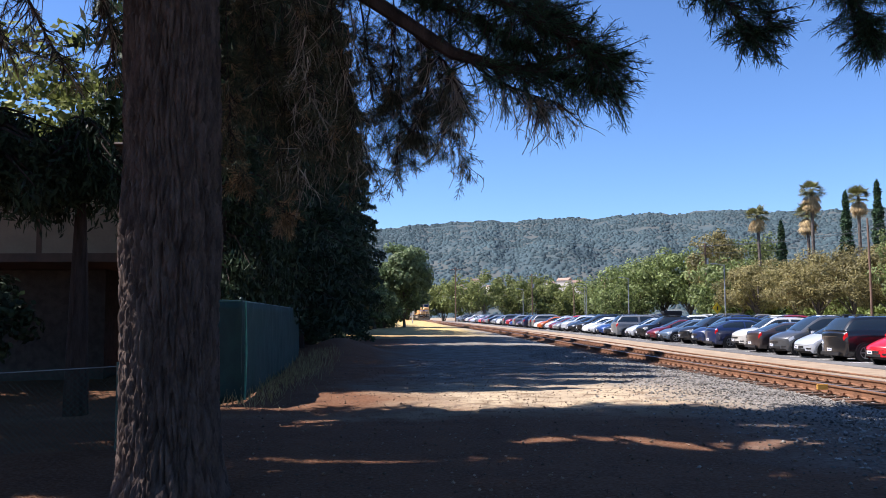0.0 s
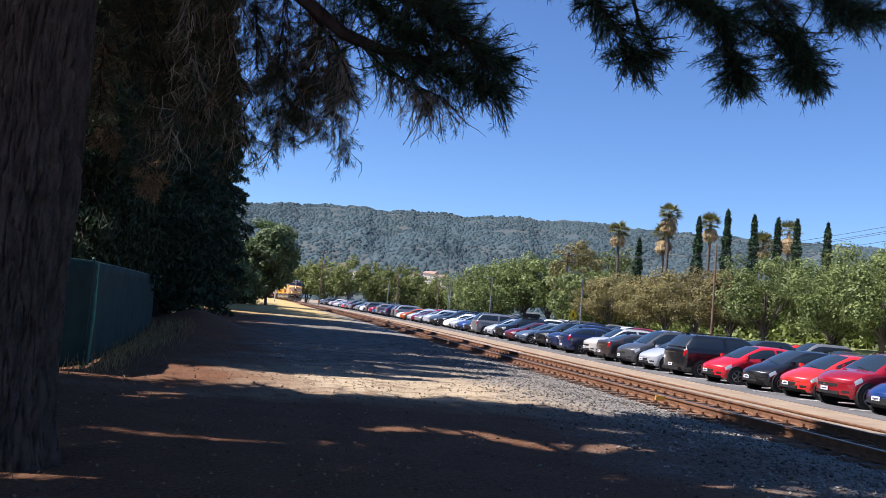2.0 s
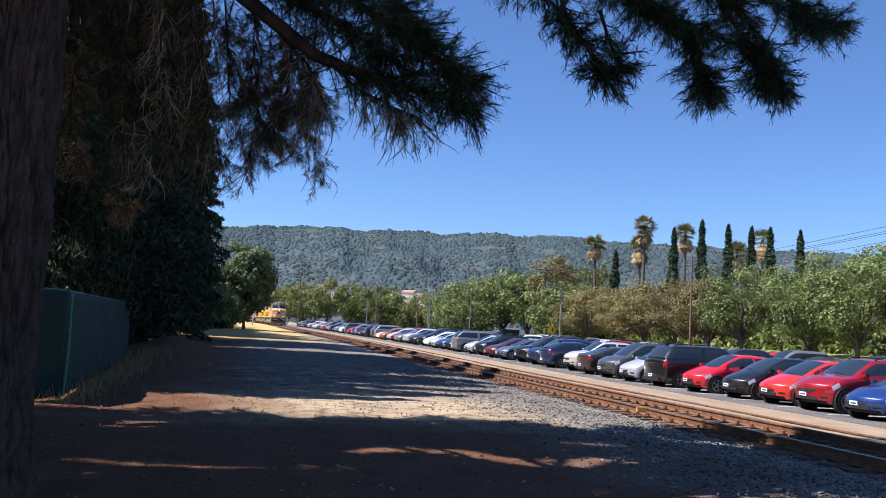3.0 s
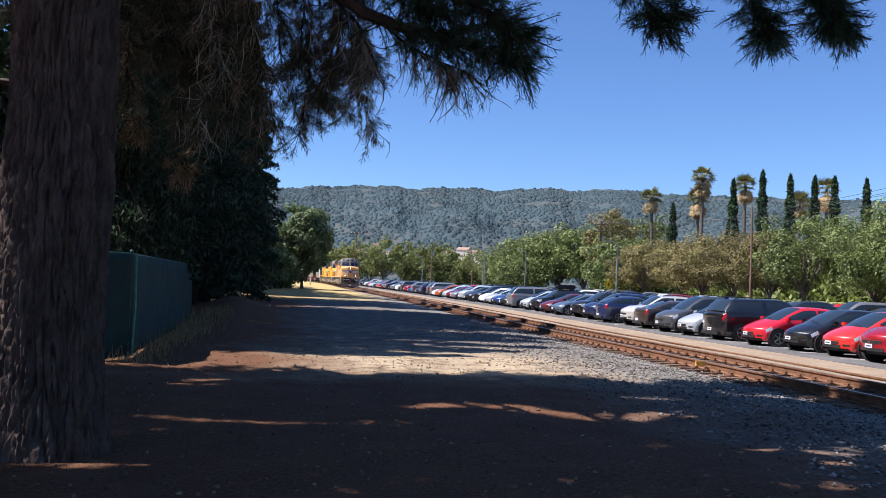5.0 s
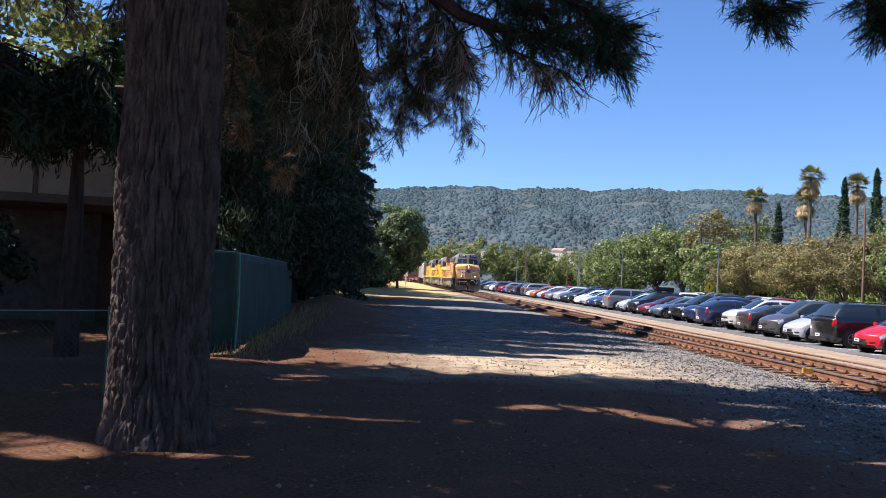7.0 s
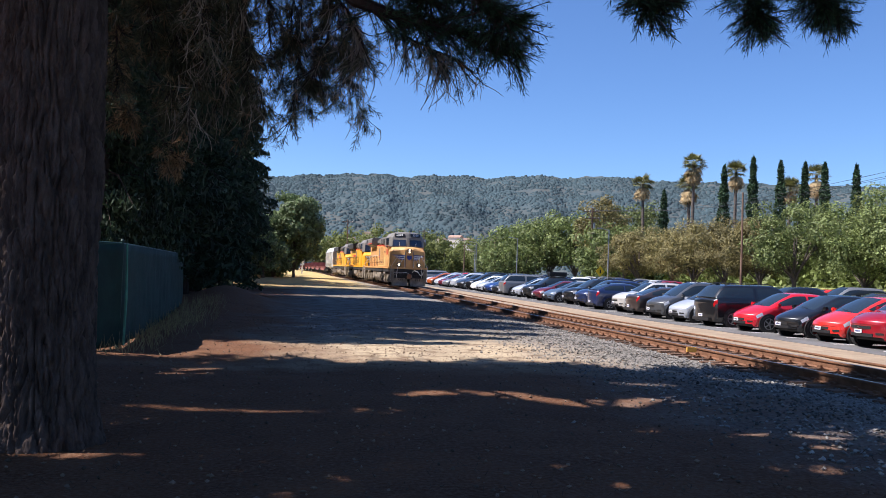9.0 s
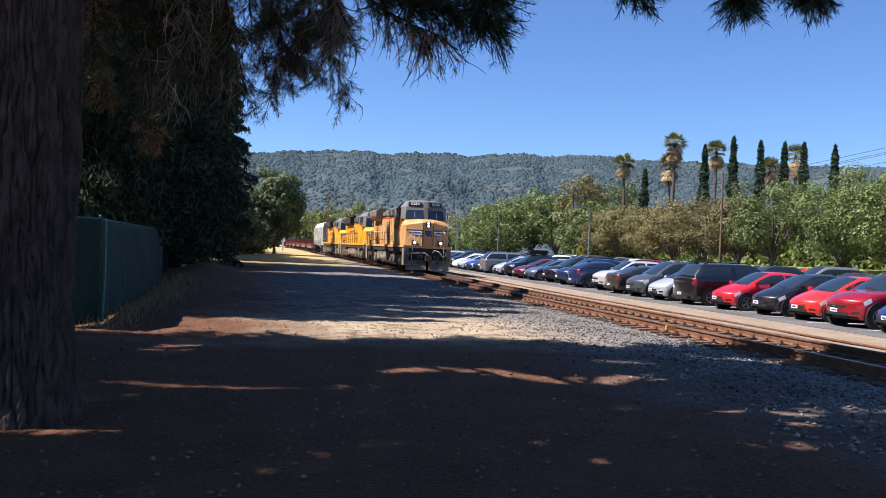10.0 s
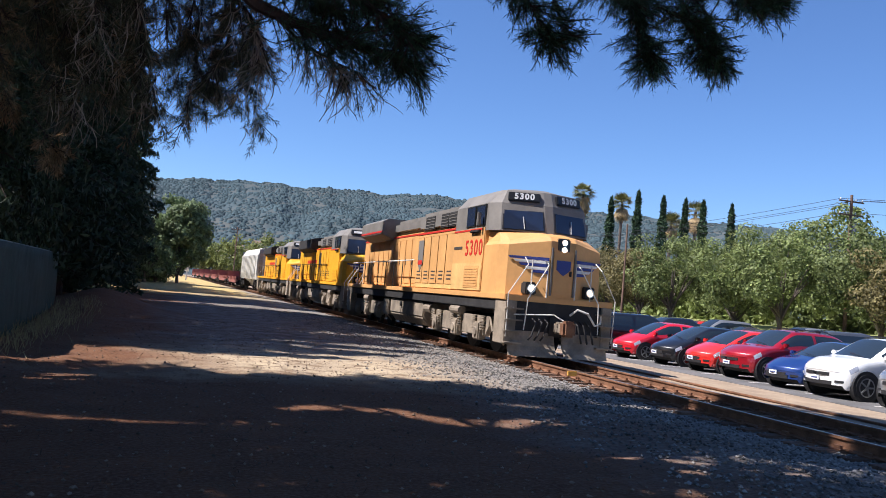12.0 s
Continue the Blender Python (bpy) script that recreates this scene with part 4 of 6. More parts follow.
def crown_boughs(t, rg, at, z0, z1, radius, count, reach=0.0, n=46):
    bm = bmesh.new()
    pts = []
    for i in range(n):
        f = i / n
        z = z0 + (z1 - z0) * f
        a = i * 2.4 + rg.uniform(-0.3, 0.3)
        ln = radius * (1 - 0.32 * f) * rg.uniform(0.75, 1.08) * (1 + (reach * max(0.0, math.cos(a)) ** 2))
        s = Vector((at[0], at[1], z))
        e = s + Vector((math.cos(a) * ln, math.sin(a) * ln, ln * rg.uniform(-0.05, 0.25)))
        mid = s.lerp(e, 0.5) + Vector((0, 0, 0.25))
        if e.y > 1.5 and e.x > -1.0:                # the lowest boughs are lifted to stay above the view
            e.z = max(e.z, 5.2 + 0.27 * e.y)
            mid.z = max(mid.z, 5.0 + 0.27 * mid.y)
        add_tube(bm, [s, mid, e], [0.10 * (1 - f) + 0.02, 0.06, 0.015], 5, False)
        k = count // n
        u = rg.uniform(0.25, 1.05, k)
        c = np.array(s)[None] * (1 - u)[:, None] + np.array(e)[None] * u[:, None]
        c += rg.normal(0, 1, (k, 3)) * (0.55, 0.55, 0.22)
        pts.append(c)
    P = np.concatenate(pts)
    down = P - np.array(SUN_DIR)[None] * (P[:, 2] / SUN_DIR.z)[:, None]
    # blades are dropped in long gaps to let sun flecks reach the earth
    gap = np.array([noise.noise((a * 0.30, b * 1.25, 2.0)) + 0.35 * noise.noise((a * 1.1, b * 3.1, 7.0)) > 0.46 for a, b in down[:, :2]])
    for gx, gy, gw, gd in CROWN_GAPS:
        wob = 0.35 * np.sin(down[:, 0] * 2.7 + gy) + 0.2 * np.sin(down[:, 0] * 6.1)
        gap |= ((down[:, 0] - gx) / gw) ** 2 + ((down[:, 1] - gy) / gd + wob) ** 2 < 1
    # crowns are trimmed so their shade ends at the sunlit strip
    edge = 14.3 + 0.55 * np.sin(down[:, 0] * 1.45 + 2.6) + 0.25 * np.sin(down[:, 0] * 3.9 + 1.0) + rg.normal(0, 0.16, len(P))
    P = P[~((gap & (down[:, 1] < 13.2) & (down[:, 1] > 3.0)) | ((down[:, 1] > edge) & (down[:, 1] < 22) & (down[:, 0] > -3.5)))]
    part("upper_branchwork", bm, BARK, t)["kind"] = "stuff"
    v, q = blades(P, 0.42, 0.15, rg)
    part("upper_crown", quads_mesh("upper_crown", v, q, NEEDLE), NEEDLE, t)


def build_shade_pines():
    """Six unseen pines, added around house, trunk and viewer to shade the foreground."""
    for seed, x, y, z0, h, r, cnt in ((7, -8.5, 3.8, 6.2, 16.0, 5.2, 16000), (9, -9.0, 12.6, 8.4, 17.5, 4.2, 15000), (11, -3.2, 11.8, 8.6, 22.0, 5.6, 26000), (13, -1.5, -4.5, 6.2, 17.0, 6.0, 14000), (14, -13.5, 9.0, 8.8, 18.0, 4.6, 11000), (15, -14.2, 15.0, 5.0, 15.0, 4.6, 14000)):
        rg = np.random.default_rng(seed)
        t = thing("pine_tree", pose(0, 0, 0), "tall unseen pine with a dense dark crown, added for shade", "tree")
        part("trunk", tube([(x, y, -0.3), (x, y, h * 0.5), (x, y, h)], [0.35, 0.25, 0.04], 12), BARK, t)
        crown_boughs(t, rg, (x, y), z0, h, r, cnt, 0.3 if seed == 11 else 0.0)


def chain_mesh(p0, p1, z0, z1, pitch=0.07):
    """Woven wire in diamonds between two points."""
    p0, p1 = Vector(p0), Vector(p1)
    ln = (p1 - p0).length
    d = (p1 - p0) / ln
    side = Vector((-d.y, d.x, 0))
    vs, qs = [], []
    h = z1 - z0
    for s in (1, -1):
        u = -h
        while u < ln + h:
            a0, a1 = max(0, u), min(ln, u + h)
            if a1 > a0:
                b0, b1 = (a0 - u), (a1 - u)
                if s < 0:
                    b0, b1 = h - b0, h - b1
                A, B = p0 + d * a0 + Vector((0, 0, z0 + b0)), p0 + d * a1 + Vector((0, 0, z0 + b1))
                w = 0.002
                nrm = (d * -(B - A).normalized().z + Vector((0, 0, (B - A).normalized().dot(d)))) * w
                off = side * 0.003 * s
                vs += [A + nrm + off, A - nrm + off, B - nrm + off, B + nrm + off]
                qs.append([len(vs) - 4 + k for k in range(4)])
            u += pitch
    return vs, qs


def build_fence():
    f = thing("fence", pose(0, 0, 0), "chain-link fence with a dark green windscreen cloth", "fence")
    line = [(-3.45, 14.9), (-3.05, 15.7), (-3.2, 19.2), (-3.4, 22.7), (-3.6, 26.2), (-3.8, 29.8)]
    H = 1.9
    rr = random.Random(2)
    for x, y in line:
        p = part("post", tube([(x, y, -0.2), (x, y, H + 0.02)], 0.03, 10), GREEN_POST, f)
        part("cap", tube([(x, y, H + 0.02), (x, y, H + 0.05)], [0.036, 0.018], 10), GREEN_POST, p)
    for (x0, y0), (x1, y1) in zip(line, line[1:]):
        part("top_rail", tube([(x0, y0, H - 0.03), (x1, y1, H - 0.03)], 0.02, 8), GREEN_POST, f)
    # cloth with slack folds
    vs, qs = [], []
    path = [Vector((*q, 0)) for q in line]
    n = 90
    cum = [0]
    for a, b in zip(path, path[1:]):
        cum.append(cum[-1] + (b - a).length)

    def at(u):
        for i in range(len(path) - 1):
            if u <= cum[i + 1] + 1e-6:
                return path[i].lerp(path[i + 1], (u - cum[i]) / (cum[i + 1] - cum[i]))
    for i in range(n + 1):
        u = cum[-1] * i / n
        p = at(u)
        for j in range(13):
            z = 0.04 + (H - 0.08) * j / 12
            fold = 0.035 * noise.noise((u * 2.2, z * 1.1, 0)) + 0.015 * noise.noise((u * 9, z * 2, 4))
            vs.append((p.x + 0.05 + fold, p.y, z + (0.03 * noise.noise((u * 3, 0, 7)) if j in (0, 12) else 0)))
    for i in range(n):
        for j in range(12):
            qs.append((i * 13 + j, (i + 1) * 13 + j, (i + 1) * 13 + j + 1, i * 13 + j + 1))
    cloth = part("windscreen", mesh("windscreen", vs, qs, GREEN_SCREEN, True), GREEN_SCREEN, f)
    mod = cloth.modifiers.new("thickness", "SOLIDIFY")
    mod.thickness = 0.004
    # the pale folded seam by the first post
    part("seam", tube([(-2.96, 15.72, 0.05), (-2.95, 15.74, 0.9), (-2.97, 15.72, H - 0.03)], [0.022, 0.028, 0.02], 6), mat("pale cloth seam", (0.10, 0.30, 0.22), 0.8), f, "pale green seam")
    # plain chain link towards the house
    g = thing("chain_link_fence", pose(0, 0, 0), "low sagging chain-link fence on dark green posts", "fence")
    pl = [(-3.45, 14.9), (-3.35, 10.0), (-6.5, 9.2)]
    for x, y in pl[1:]:
        part("post", tube([(x, y, -0.2), (x, y, 1.05)], 0.028, 10), GREEN_POST, g)
    for (x0, y0), (x1, y1) in zip(pl, pl[1:]):
        v, q = chain_mesh((x0, y0, 0), (x1, y1, 0), 0.05, 1.0)
        part("wire_mesh", quads_mesh("wire_mesh", v, q, GREEN_POST), GREEN_POST, g)
        part("top_wire", tube([(x0, y0, 1.0), ((x0 + x1) / 2, (y0 + y1) / 2, 0.94), (x1, y1, 1.0)], 0.006, 5), GALV, g)


def build_house():
    h = thing("house", pose(0, 0, 0), "beige two-storey house with an overhanging upper floor and brown trim", "house")
    x1, y0, y1 = -6.5, 19.5, 23.4
    x0 = -18.0
    zb, zt = 3.07, 5.6
    part("upper_wall", box((x0, y0, zb), (x1, y1, zt), 0.0), WALL_BEIGE, h)
    # near-black on this wall paints the shade below the overhanging floor
    part("lower_wall", box((x0, y0 + 2.6, -0.2), (x1 - 1.3, y1, zb - 0.22), 0.0), ROOF_AND_SHADE, h)
    part("fascia", box((x0 - 0.1, y0 - 0.12, zb - 0.2), (x1 + 0.12, y1 + 0.1, zb), 0.015), TRIM_BROWN, h)
    for x in (-8.41, -12.2, -16.0):
        part("batten", box((x - 0.06, y0 - 0.03, zb + 0.002), (x + 0.06, y0 - 0.002, zt - 0.2), 0.006), TRIM_BROWN, h)
    part("corner_board", box((x1 - 0.10, y0 - 0.03, zb + 0.002), (x1 + 0.03, y0 + 0.1, zt - 0.2), 0.006), TRIM_BROWN, h)
    z = zb + 0.16
    while z < zt - 0.25:                        # grooves between the siding boards
        part("siding_board", box((x0, y0 - 0.012, z + 0.004), (x1 - 0.10, y0 - 0.002, z + 0.196), 0.004), WALL_BEIGE, h)
        z += 0.2
    part("eave", box((x0 - 0.4, y0 - 0.55, zt - 0.2), (x1 + 0.45, y1 + 0.4, zt - 0.06), 0.02), TRIM_BROWN, h)
    roof = prism([(y0 - 0.6, zt - 0.06), (y1 + 0.5, zt - 0.06), ((y0 + y1) / 2, zt + 0.4)], x0 - 0.5, x1 + 0.5, "x")
    part("roof", roof, ROOF_AND_SHADE, h)
    part("gutter", tube([(x0, y0 - 0.62, zt - 0.1), (x1 + 0.5, y0 - 0.62, zt - 0.1)], 0.05, 8), TRIM_BROWN, h)
    for x in (-7.6, -12.3, -17.0):
        part("post", box((x - 0.08, y0 + 0.1, -0.2), (x + 0.08, y0 + 0.26, zb - 0.2), 0.01), TRIM_BROWN, h)
    deodar = conifer("deodar", 96, 4.95, 2.4, "dark conifer with hanging boughs before the house eaves", 10000, None, 3.65, 0.2)
    deodar.matrix_world = pose(-6.75, 13.3, 0.35)
    copy_thing(deodar, pose(-5.3, 13.8, 0.38, 0, 0, 100) @ Matrix.Diagonal((0.6, 0.6, 0.97, 1)))
    bush = broadleaf("shrub", 131, 3.0, 2.0, 0.3, FIR, "dark evergreen shrub under the overhanging floor", 40, 90, 0.16)
    bush.matrix_world = pose(-9.3, 17.6, -0.1)


def build_litter():
    """Fallen needles and twigs on the earth."""
    rg = np.random.default_rng(17)
    n = 17000
    y = 4.5 + 12.5 * rg.random(n) ** 1.4
    x = rg.uniform(-5.5, 6.0, n)
    z = np.array([ground_z(a, b) for a, b in zip(x, y)])
    ang = rg.uniform(0, 6.28, n)
    d = np.stack([np.cos(ang), np.sin(ang), rg.normal(0, 0.18, n)], 1)
    s = np.stack([-np.sin(ang), np.cos(ang), np.zeros(n)], 1)
    c = np.stack([x, y, z + rg.uniform(0.008, 0.03, n)], 1)
    L = rg.uniform(0.05, 0.14, (n, 1))
    v = np.stack([c - d * L * 0.5, c + s * 0.004, c + d * L * 0.5, c - s * 0.004], 1).reshape(-1, 3)
    o = new("needle_litter", quads_mesh("needle_litter", v, np.arange(4 * n).reshape(-1, 4), LITTER))
    tagged(o, "fallen brown pine needles on the earth", "needles", kind="stuff")
    # dry grass tufts by the fence
    k = 900
    base = np.stack([rg.normal(-2.95, 0.35, k), rg.uniform(14.6, 30, k), np.zeros(k)], 1)
    base[:, 2] = [ground_z(a, b) for a, b in base[:, :2]]
    tip = base + np.stack([rg.normal(0, 0.08, k), rg.normal(0, 0.08, k), rg.uniform(0.08, 0.32, k)], 1)
    w = np.array([[0.006, 0, 0]])
    v = np.stack([base - w, base + w, tip + w * 0.2, tip - w * 0.2], 1).reshape(-1, 3)
    o = new("dry_grass", quads_mesh("dry_grass", v, np.arange(4 * k).reshape(-1, 4), mat("dry grass", (0.40, 0.31, 0.15), 0.9, island=0.3)))
    tagged(o, "dry straw-coloured grass along the fence foot", "grass", kind="stuff")


build_pine()
build_shade_pines()
build_fence()
build_house()
build_litter()


# ---- parked cars ----
GLASS = glass_material("tinted car glass")
TYRE = mat("tyre rubber", (0.025, 0.025, 0.026), 0.85, 0, 0.2, 8)
RIM = mat("alloy rim", (0.45, 0.46, 0.47), 0.35, 0.8, 0.15, 10)
BLACK_TRIM = mat("black plastic trim", (0.02, 0.02, 0.022), 0.5, 0, 0.2, 8)
LAMP_CLEAR = mat("clear lamp lens", (0.55, 0.57, 0.60), 0.12, 0.3, 0.2, 12)
LAMP_RED = mat("red lamp lens", (0.45, 0.01, 0.012), 0.2, 0, 0.2, 12)
PLATE = mat("pale plate", (0.72, 0.73, 0.76), 0.5, 0, 0.1, 12)
PLATE_BAR = mat("plate lettering bar", (0.08, 0.10, 0.25), 0.6)
CHROME = mat("chrome trim", (0.62, 0.63, 0.65), 0.15, 1.0, 0.1, 8)
PAINTS = {"red": (0.60, 0.010, 0.022), "bright red": (0.68, 0.025, 0.018), "deep red": (0.36, 0.007, 0.018), "black": (0.012, 0.013, 0.016), "dark grey": (0.075, 0.08, 0.088), "silver": (0.50, 0.53, 0.58), "white": (0.78, 0.78, 0.76),
          "blue": (0.014, 0.045, 0.19), "navy": (0.018, 0.032, 0.10), "grey": (0.20, 0.205, 0.21), "brown": (0.055, 0.04, 0.038), "pearl": (0.62, 0.60, 0.56), "maroon": (0.13, 0.012, 0.022), "slate blue": (0.09, 0.13, 0.19), "orange": (0.50, 0.11, 0.02)}
PAINT_MATS = {}
CAR_KINDS = {  # length, width, height, nose z, cowl x, cowl z, roof front, roof rear, rear glass foot x, deck z, wheel radius
    "sedan": (4.6, 1.80, 1.45, 0.72, 1.05, 0.95, 2.10, 3.15, 4.10, 1.02, 0.32),
    "hatchback": (4.35, 1.76, 1.52, 0.76, 0.84, 0.98, 1.95, 3.30, 4.24, 1.10, 0.32),
    "suv": (4.6, 1.86, 1.67, 0.93, 1.08, 1.12, 1.98, 3.70, 4.48, 1.20, 0.37),
    "minivan": (5.1, 1.98, 1.76, 0.88, 0.90, 1.08, 2.00, 4.45, 5.0, 1.18, 0.35),
}
CAR_WORDS = {"sedan": "sedan", "hatchback": "hatchback car", "suv": "crossover SUV", "minivan": "minivan"}


def loft(sections):
    bm = bmesh.new()
    rings = [[bm.verts.new(p) for p in s] for s in sections]
    n = len(rings[0])
    for a, b in zip(rings, rings[1:]):
        for k in range(n - 1):
            bm.faces.new((a[k], a[k + 1], b[k + 1], b[k]))
        bm.faces.new((a[n - 1], a[0], b[0], b[n - 1]))
    bm.faces.new(rings[0][::-1])
    bm.faces.new(rings[-1])
    return bm


def spline(grid, steps, slack):
    """Rows of points, with smooth rows put in between along the first axis."""
    tan = np.zeros_like(grid)
    tan[1:-1] = (grid[2:] - grid[:-2]) * 0.5
    tan[0], tan[-1] = grid[1] - grid[0], grid[-1] - grid[-2]
    d = np.linalg.norm(np.diff(grid, axis=0), axis=2, keepdims=True) + 1e-6
    out = []
    for i in range(len(grid) - 1):
        # tangents are kept no longer than the step they serve
        t0 = tan[i] * np.minimum(1, d[i] / (np.linalg.norm(tan[i], axis=1, keepdims=True) + 1e-6)) * slack
        t1 = tan[i + 1] * np.minimum(1, d[i] / (np.linalg.norm(tan[i + 1], axis=1, keepdims=True) + 1e-6)) * slack
        for k in range(steps):
            f = k / steps
            out.append((2 * f ** 3 - 3 * f ** 2 + 1) * grid[i] + (f ** 3 - 2 * f ** 2 + f) * t0 + (3 * f ** 2 - 2 * f ** 3) * grid[i + 1] + (f ** 3 - f ** 2) * t1)
    out.append(grid[-1])
    return np.array(out)


def make_car(kind, paint, label, roof_box=False, plain=False):
    L, W, H, nz, cx, cz, rf, rb, gx, dz, wr = CAR_KINDS[kind]
    if paint not in PAINT_MATS:
        PAINT_MATS[paint] = mat("car paint " + paint, PAINTS[paint], 0.32, 0.25 if paint not in ("white", "red", "bright red") else 0.0, 0.06, 3, coat=1.0)
    P = PAINT_MATS[paint]
    c = thing("car", pose(0, 0, 0), label, "car", "cars parked along the track")
    h = W / 2
    zb = 0.20 if kind != "suv" else 0.26
    # one smooth skin from nose to tail, cut into paint, glass and lamps
    rw = h * 0.70                                             # half width of the roof
    mid = (rf + rb) / 2 - 0.05
    nu, nv = (3, 2) if plain else (6, 3)
    stations = [(0.0, 0, nz - 0.22, 0.86), (0.05, 0, nz - 0.11, 0.92), (0.22, 0, nz - 0.01, 0.96), (0.55, 0, nz + 0.03 + (cz - nz) * 0.42, 0.985), (cx, 0, cz, 1.0), (rf, 1, H - 0.035, 1.0), (mid, 1, H, 1.0),
                (rb, 1, H - 0.05, 0.985), (gx, 0, dz + 0.02, 0.965), (L - 0.14, 0, dz - 0.01, 0.93), (L - 0.03, 0, dz - 0.09, 0.89), (L, 0, dz - 0.22, 0.84)]
    ctrl = []
    for x, full, top, wf in stations:
        w = h * wf
        bz = cz + (dz - cz) * max(0.0, min(1.0, (x - cx) / (gx - cx))) - 0.02 if full else top - 0.035
        up = 0.10 if x < 0.03 or x > L - 0.02 else 0.0
        prof = [(w * 0.90, zb + up), (w * 0.985, zb + 0.15 + up * 0.6), (w, zb + 0.15 + (bz - zb - 0.15) * 0.5), (w * 0.985, bz - 0.08), (w * 0.945, bz)]
        if full:
            prof += [((w * 0.945 + rw) / 2 + 0.03, (bz + top) / 2), (rw, top - 0.055), (rw * 0.62, top - 0.005), (0.0, top + 0.015)]
        else:
            prof += [(w * 0.90, top - 0.014), (w * 0.84, top), (w * 0.45, top + 0.022), (0.0, top + 0.032)]
        ctrl.append([(x, a, b) for a, b in prof])
    skin = spline(np.array(ctrl), nu, 0.7)
    skin = spline(skin.transpose(1, 0, 2), nv, 0.8).transpose(1, 0, 2)
    skin[:, -1, 1] = 0.0
    x = skin[..., 0].copy()
    swept = 0.44 * np.maximum(0, 1 - x / 1.3) + 0.13 * np.exp(-((x - cx - 0.3) / 0.6) ** 2) - 0.20 * np.maximum(0, 1 - (L - x) / 1.0) ** 1.5
    skin[..., 0] += swept * (skin[..., 1] / h) ** 2
    mirror_ = skin[:, -2::-1] * (1, -1, 1)
    skin = np.concatenate([skin, mirror_], 1)                 # from one sill over the roof to the other
    cols = skin.shape[1]
    cells = {}
    for iu in range(skin.shape[0] - 1):
        seg, fu = iu // nu, (iu % nu + 0.5) / nu
        for iv in range(cols - 1):
            jv = min(iv, cols - 2 - iv)                       # counted from the sill on either side
            j, fv, side = jv // nv, (jv % nv + 0.5) / nv, "l" if iv == jv else "r"
            name = "body"
            if seg in (4, 7) and (j == 7 or (j == 6 and fv > 0.3)) and 0.06 < fu < 0.97:
                name = "windshield" if seg == 4 else "rear_window"
            elif ((j == 4 and fv > 0.3) or (j == 5 and fv < 0.75)) and ((seg == 4 and fu > 0.4) or (seg == 5 and fu < 0.88) or seg == 6 or (seg == 7 and fu < (0.45 if kind != "minivan" else 0.8))):
                name = "side_window" + side + ("f" if seg < 6 else "b")
            elif (seg == 1 or (seg == 2 and fu < 0.3)) and ((j == 3 and fv < 0.9) or (j == 2 and fv > 0.75)):
                name = "headlight" + side
            elif seg in (9, 10) and (j == 3 or (j == 2 and fv > 0.5)):
                name = "taillight" + side
            cells.setdefault(name, []).append((iu * cols + iv, iu * cols + iv + 1, (iu + 1) * cols + iv + 1, (iu + 1) * cols + iv))
    flat = skin.reshape(-1, 3)
    ends_v, ends_q = [], []
    for ring, bow in ((skin[0], 0.44), (skin[-1], -0.20)):    # bowed front and rear faces
        k = cols // 2
        for iv in range(k):
            for f0 in (-1.0, -0.5, 0.0, 0.5):
                o = len(flat) + len(ends_v)
                for q, f in ((iv, f0), (iv, f0 + 0.5), (iv + 1, f0 + 0.5), (iv + 1, f0)):
                    p = ring[q]
                    ends_v.append((ring[k][0] + bow * (p[1] * f / h) ** 2, p[1] * f, p[2]))
                ends_q.append((o, o + 1, o + 2, o + 3))
    cells["body"] += ends_q
    flat = np.concatenate([flat, np.array(ends_v)])
    for name in sorted(cells):
        base = next((k for k in ("side_window", "headlight", "taillight") if name.startswith(k)), name)
        q = np.array(cells[name])
        used, inv = np.unique(q.ravel(), return_inverse=True)
        me = quads_mesh(base, flat[used], inv.reshape(-1, 4), {"body": P, "headlight": LAMP_CLEAR, "taillight": LAMP_RED}.get(base, GLASS))
        me.polygons.foreach_set("use_smooth", [True] * len(me.polygons))
        bm = bmesh.new()
        bm.from_mesh(me)
        bmesh.ops.remove_doubles(bm, verts=bm.verts, dist=0.0005)
        bmesh.ops.recalc_face_normals(bm, faces=bm.faces)
        bm.to_mesh(me)
        bm.free()
        me.set_sharp_from_angle(angle=radians(42))
        part(base, me, None, c)

    def fascia(name, z0, z1, y0, y1, material):
        """A strip let into the bowed front."""
        bm = bmesh.new()
        cut = [(0.44 * (y / h) ** 2, y) for y in np.linspace(y0, y1, 7)]
        rows = [[bm.verts.new((x + d, y, z)) for d, z in ((-0.006, z0), (-0.006, z1), (0.08, z1), (0.08, z0))] for x, y in cut]
        for r0, r1 in zip(rows, rows[1:]):
            for k in range(4):
                bm.faces.new((r0[k], r0[(k + 1) % 4], r1[(k + 1) % 4], r1[k]))
        bm.faces.new(rows[0])
        bm.faces.new(rows[-1][::-1])
        return part(name, bm, material, c)
    # sill, wheel arches, lower bumper
    part("sill", box((0.5, -h * 0.95, zb - 0.03), (L - 0.5, h * 0.95, zb + 0.10), 0.02), BLACK_TRIM, c)
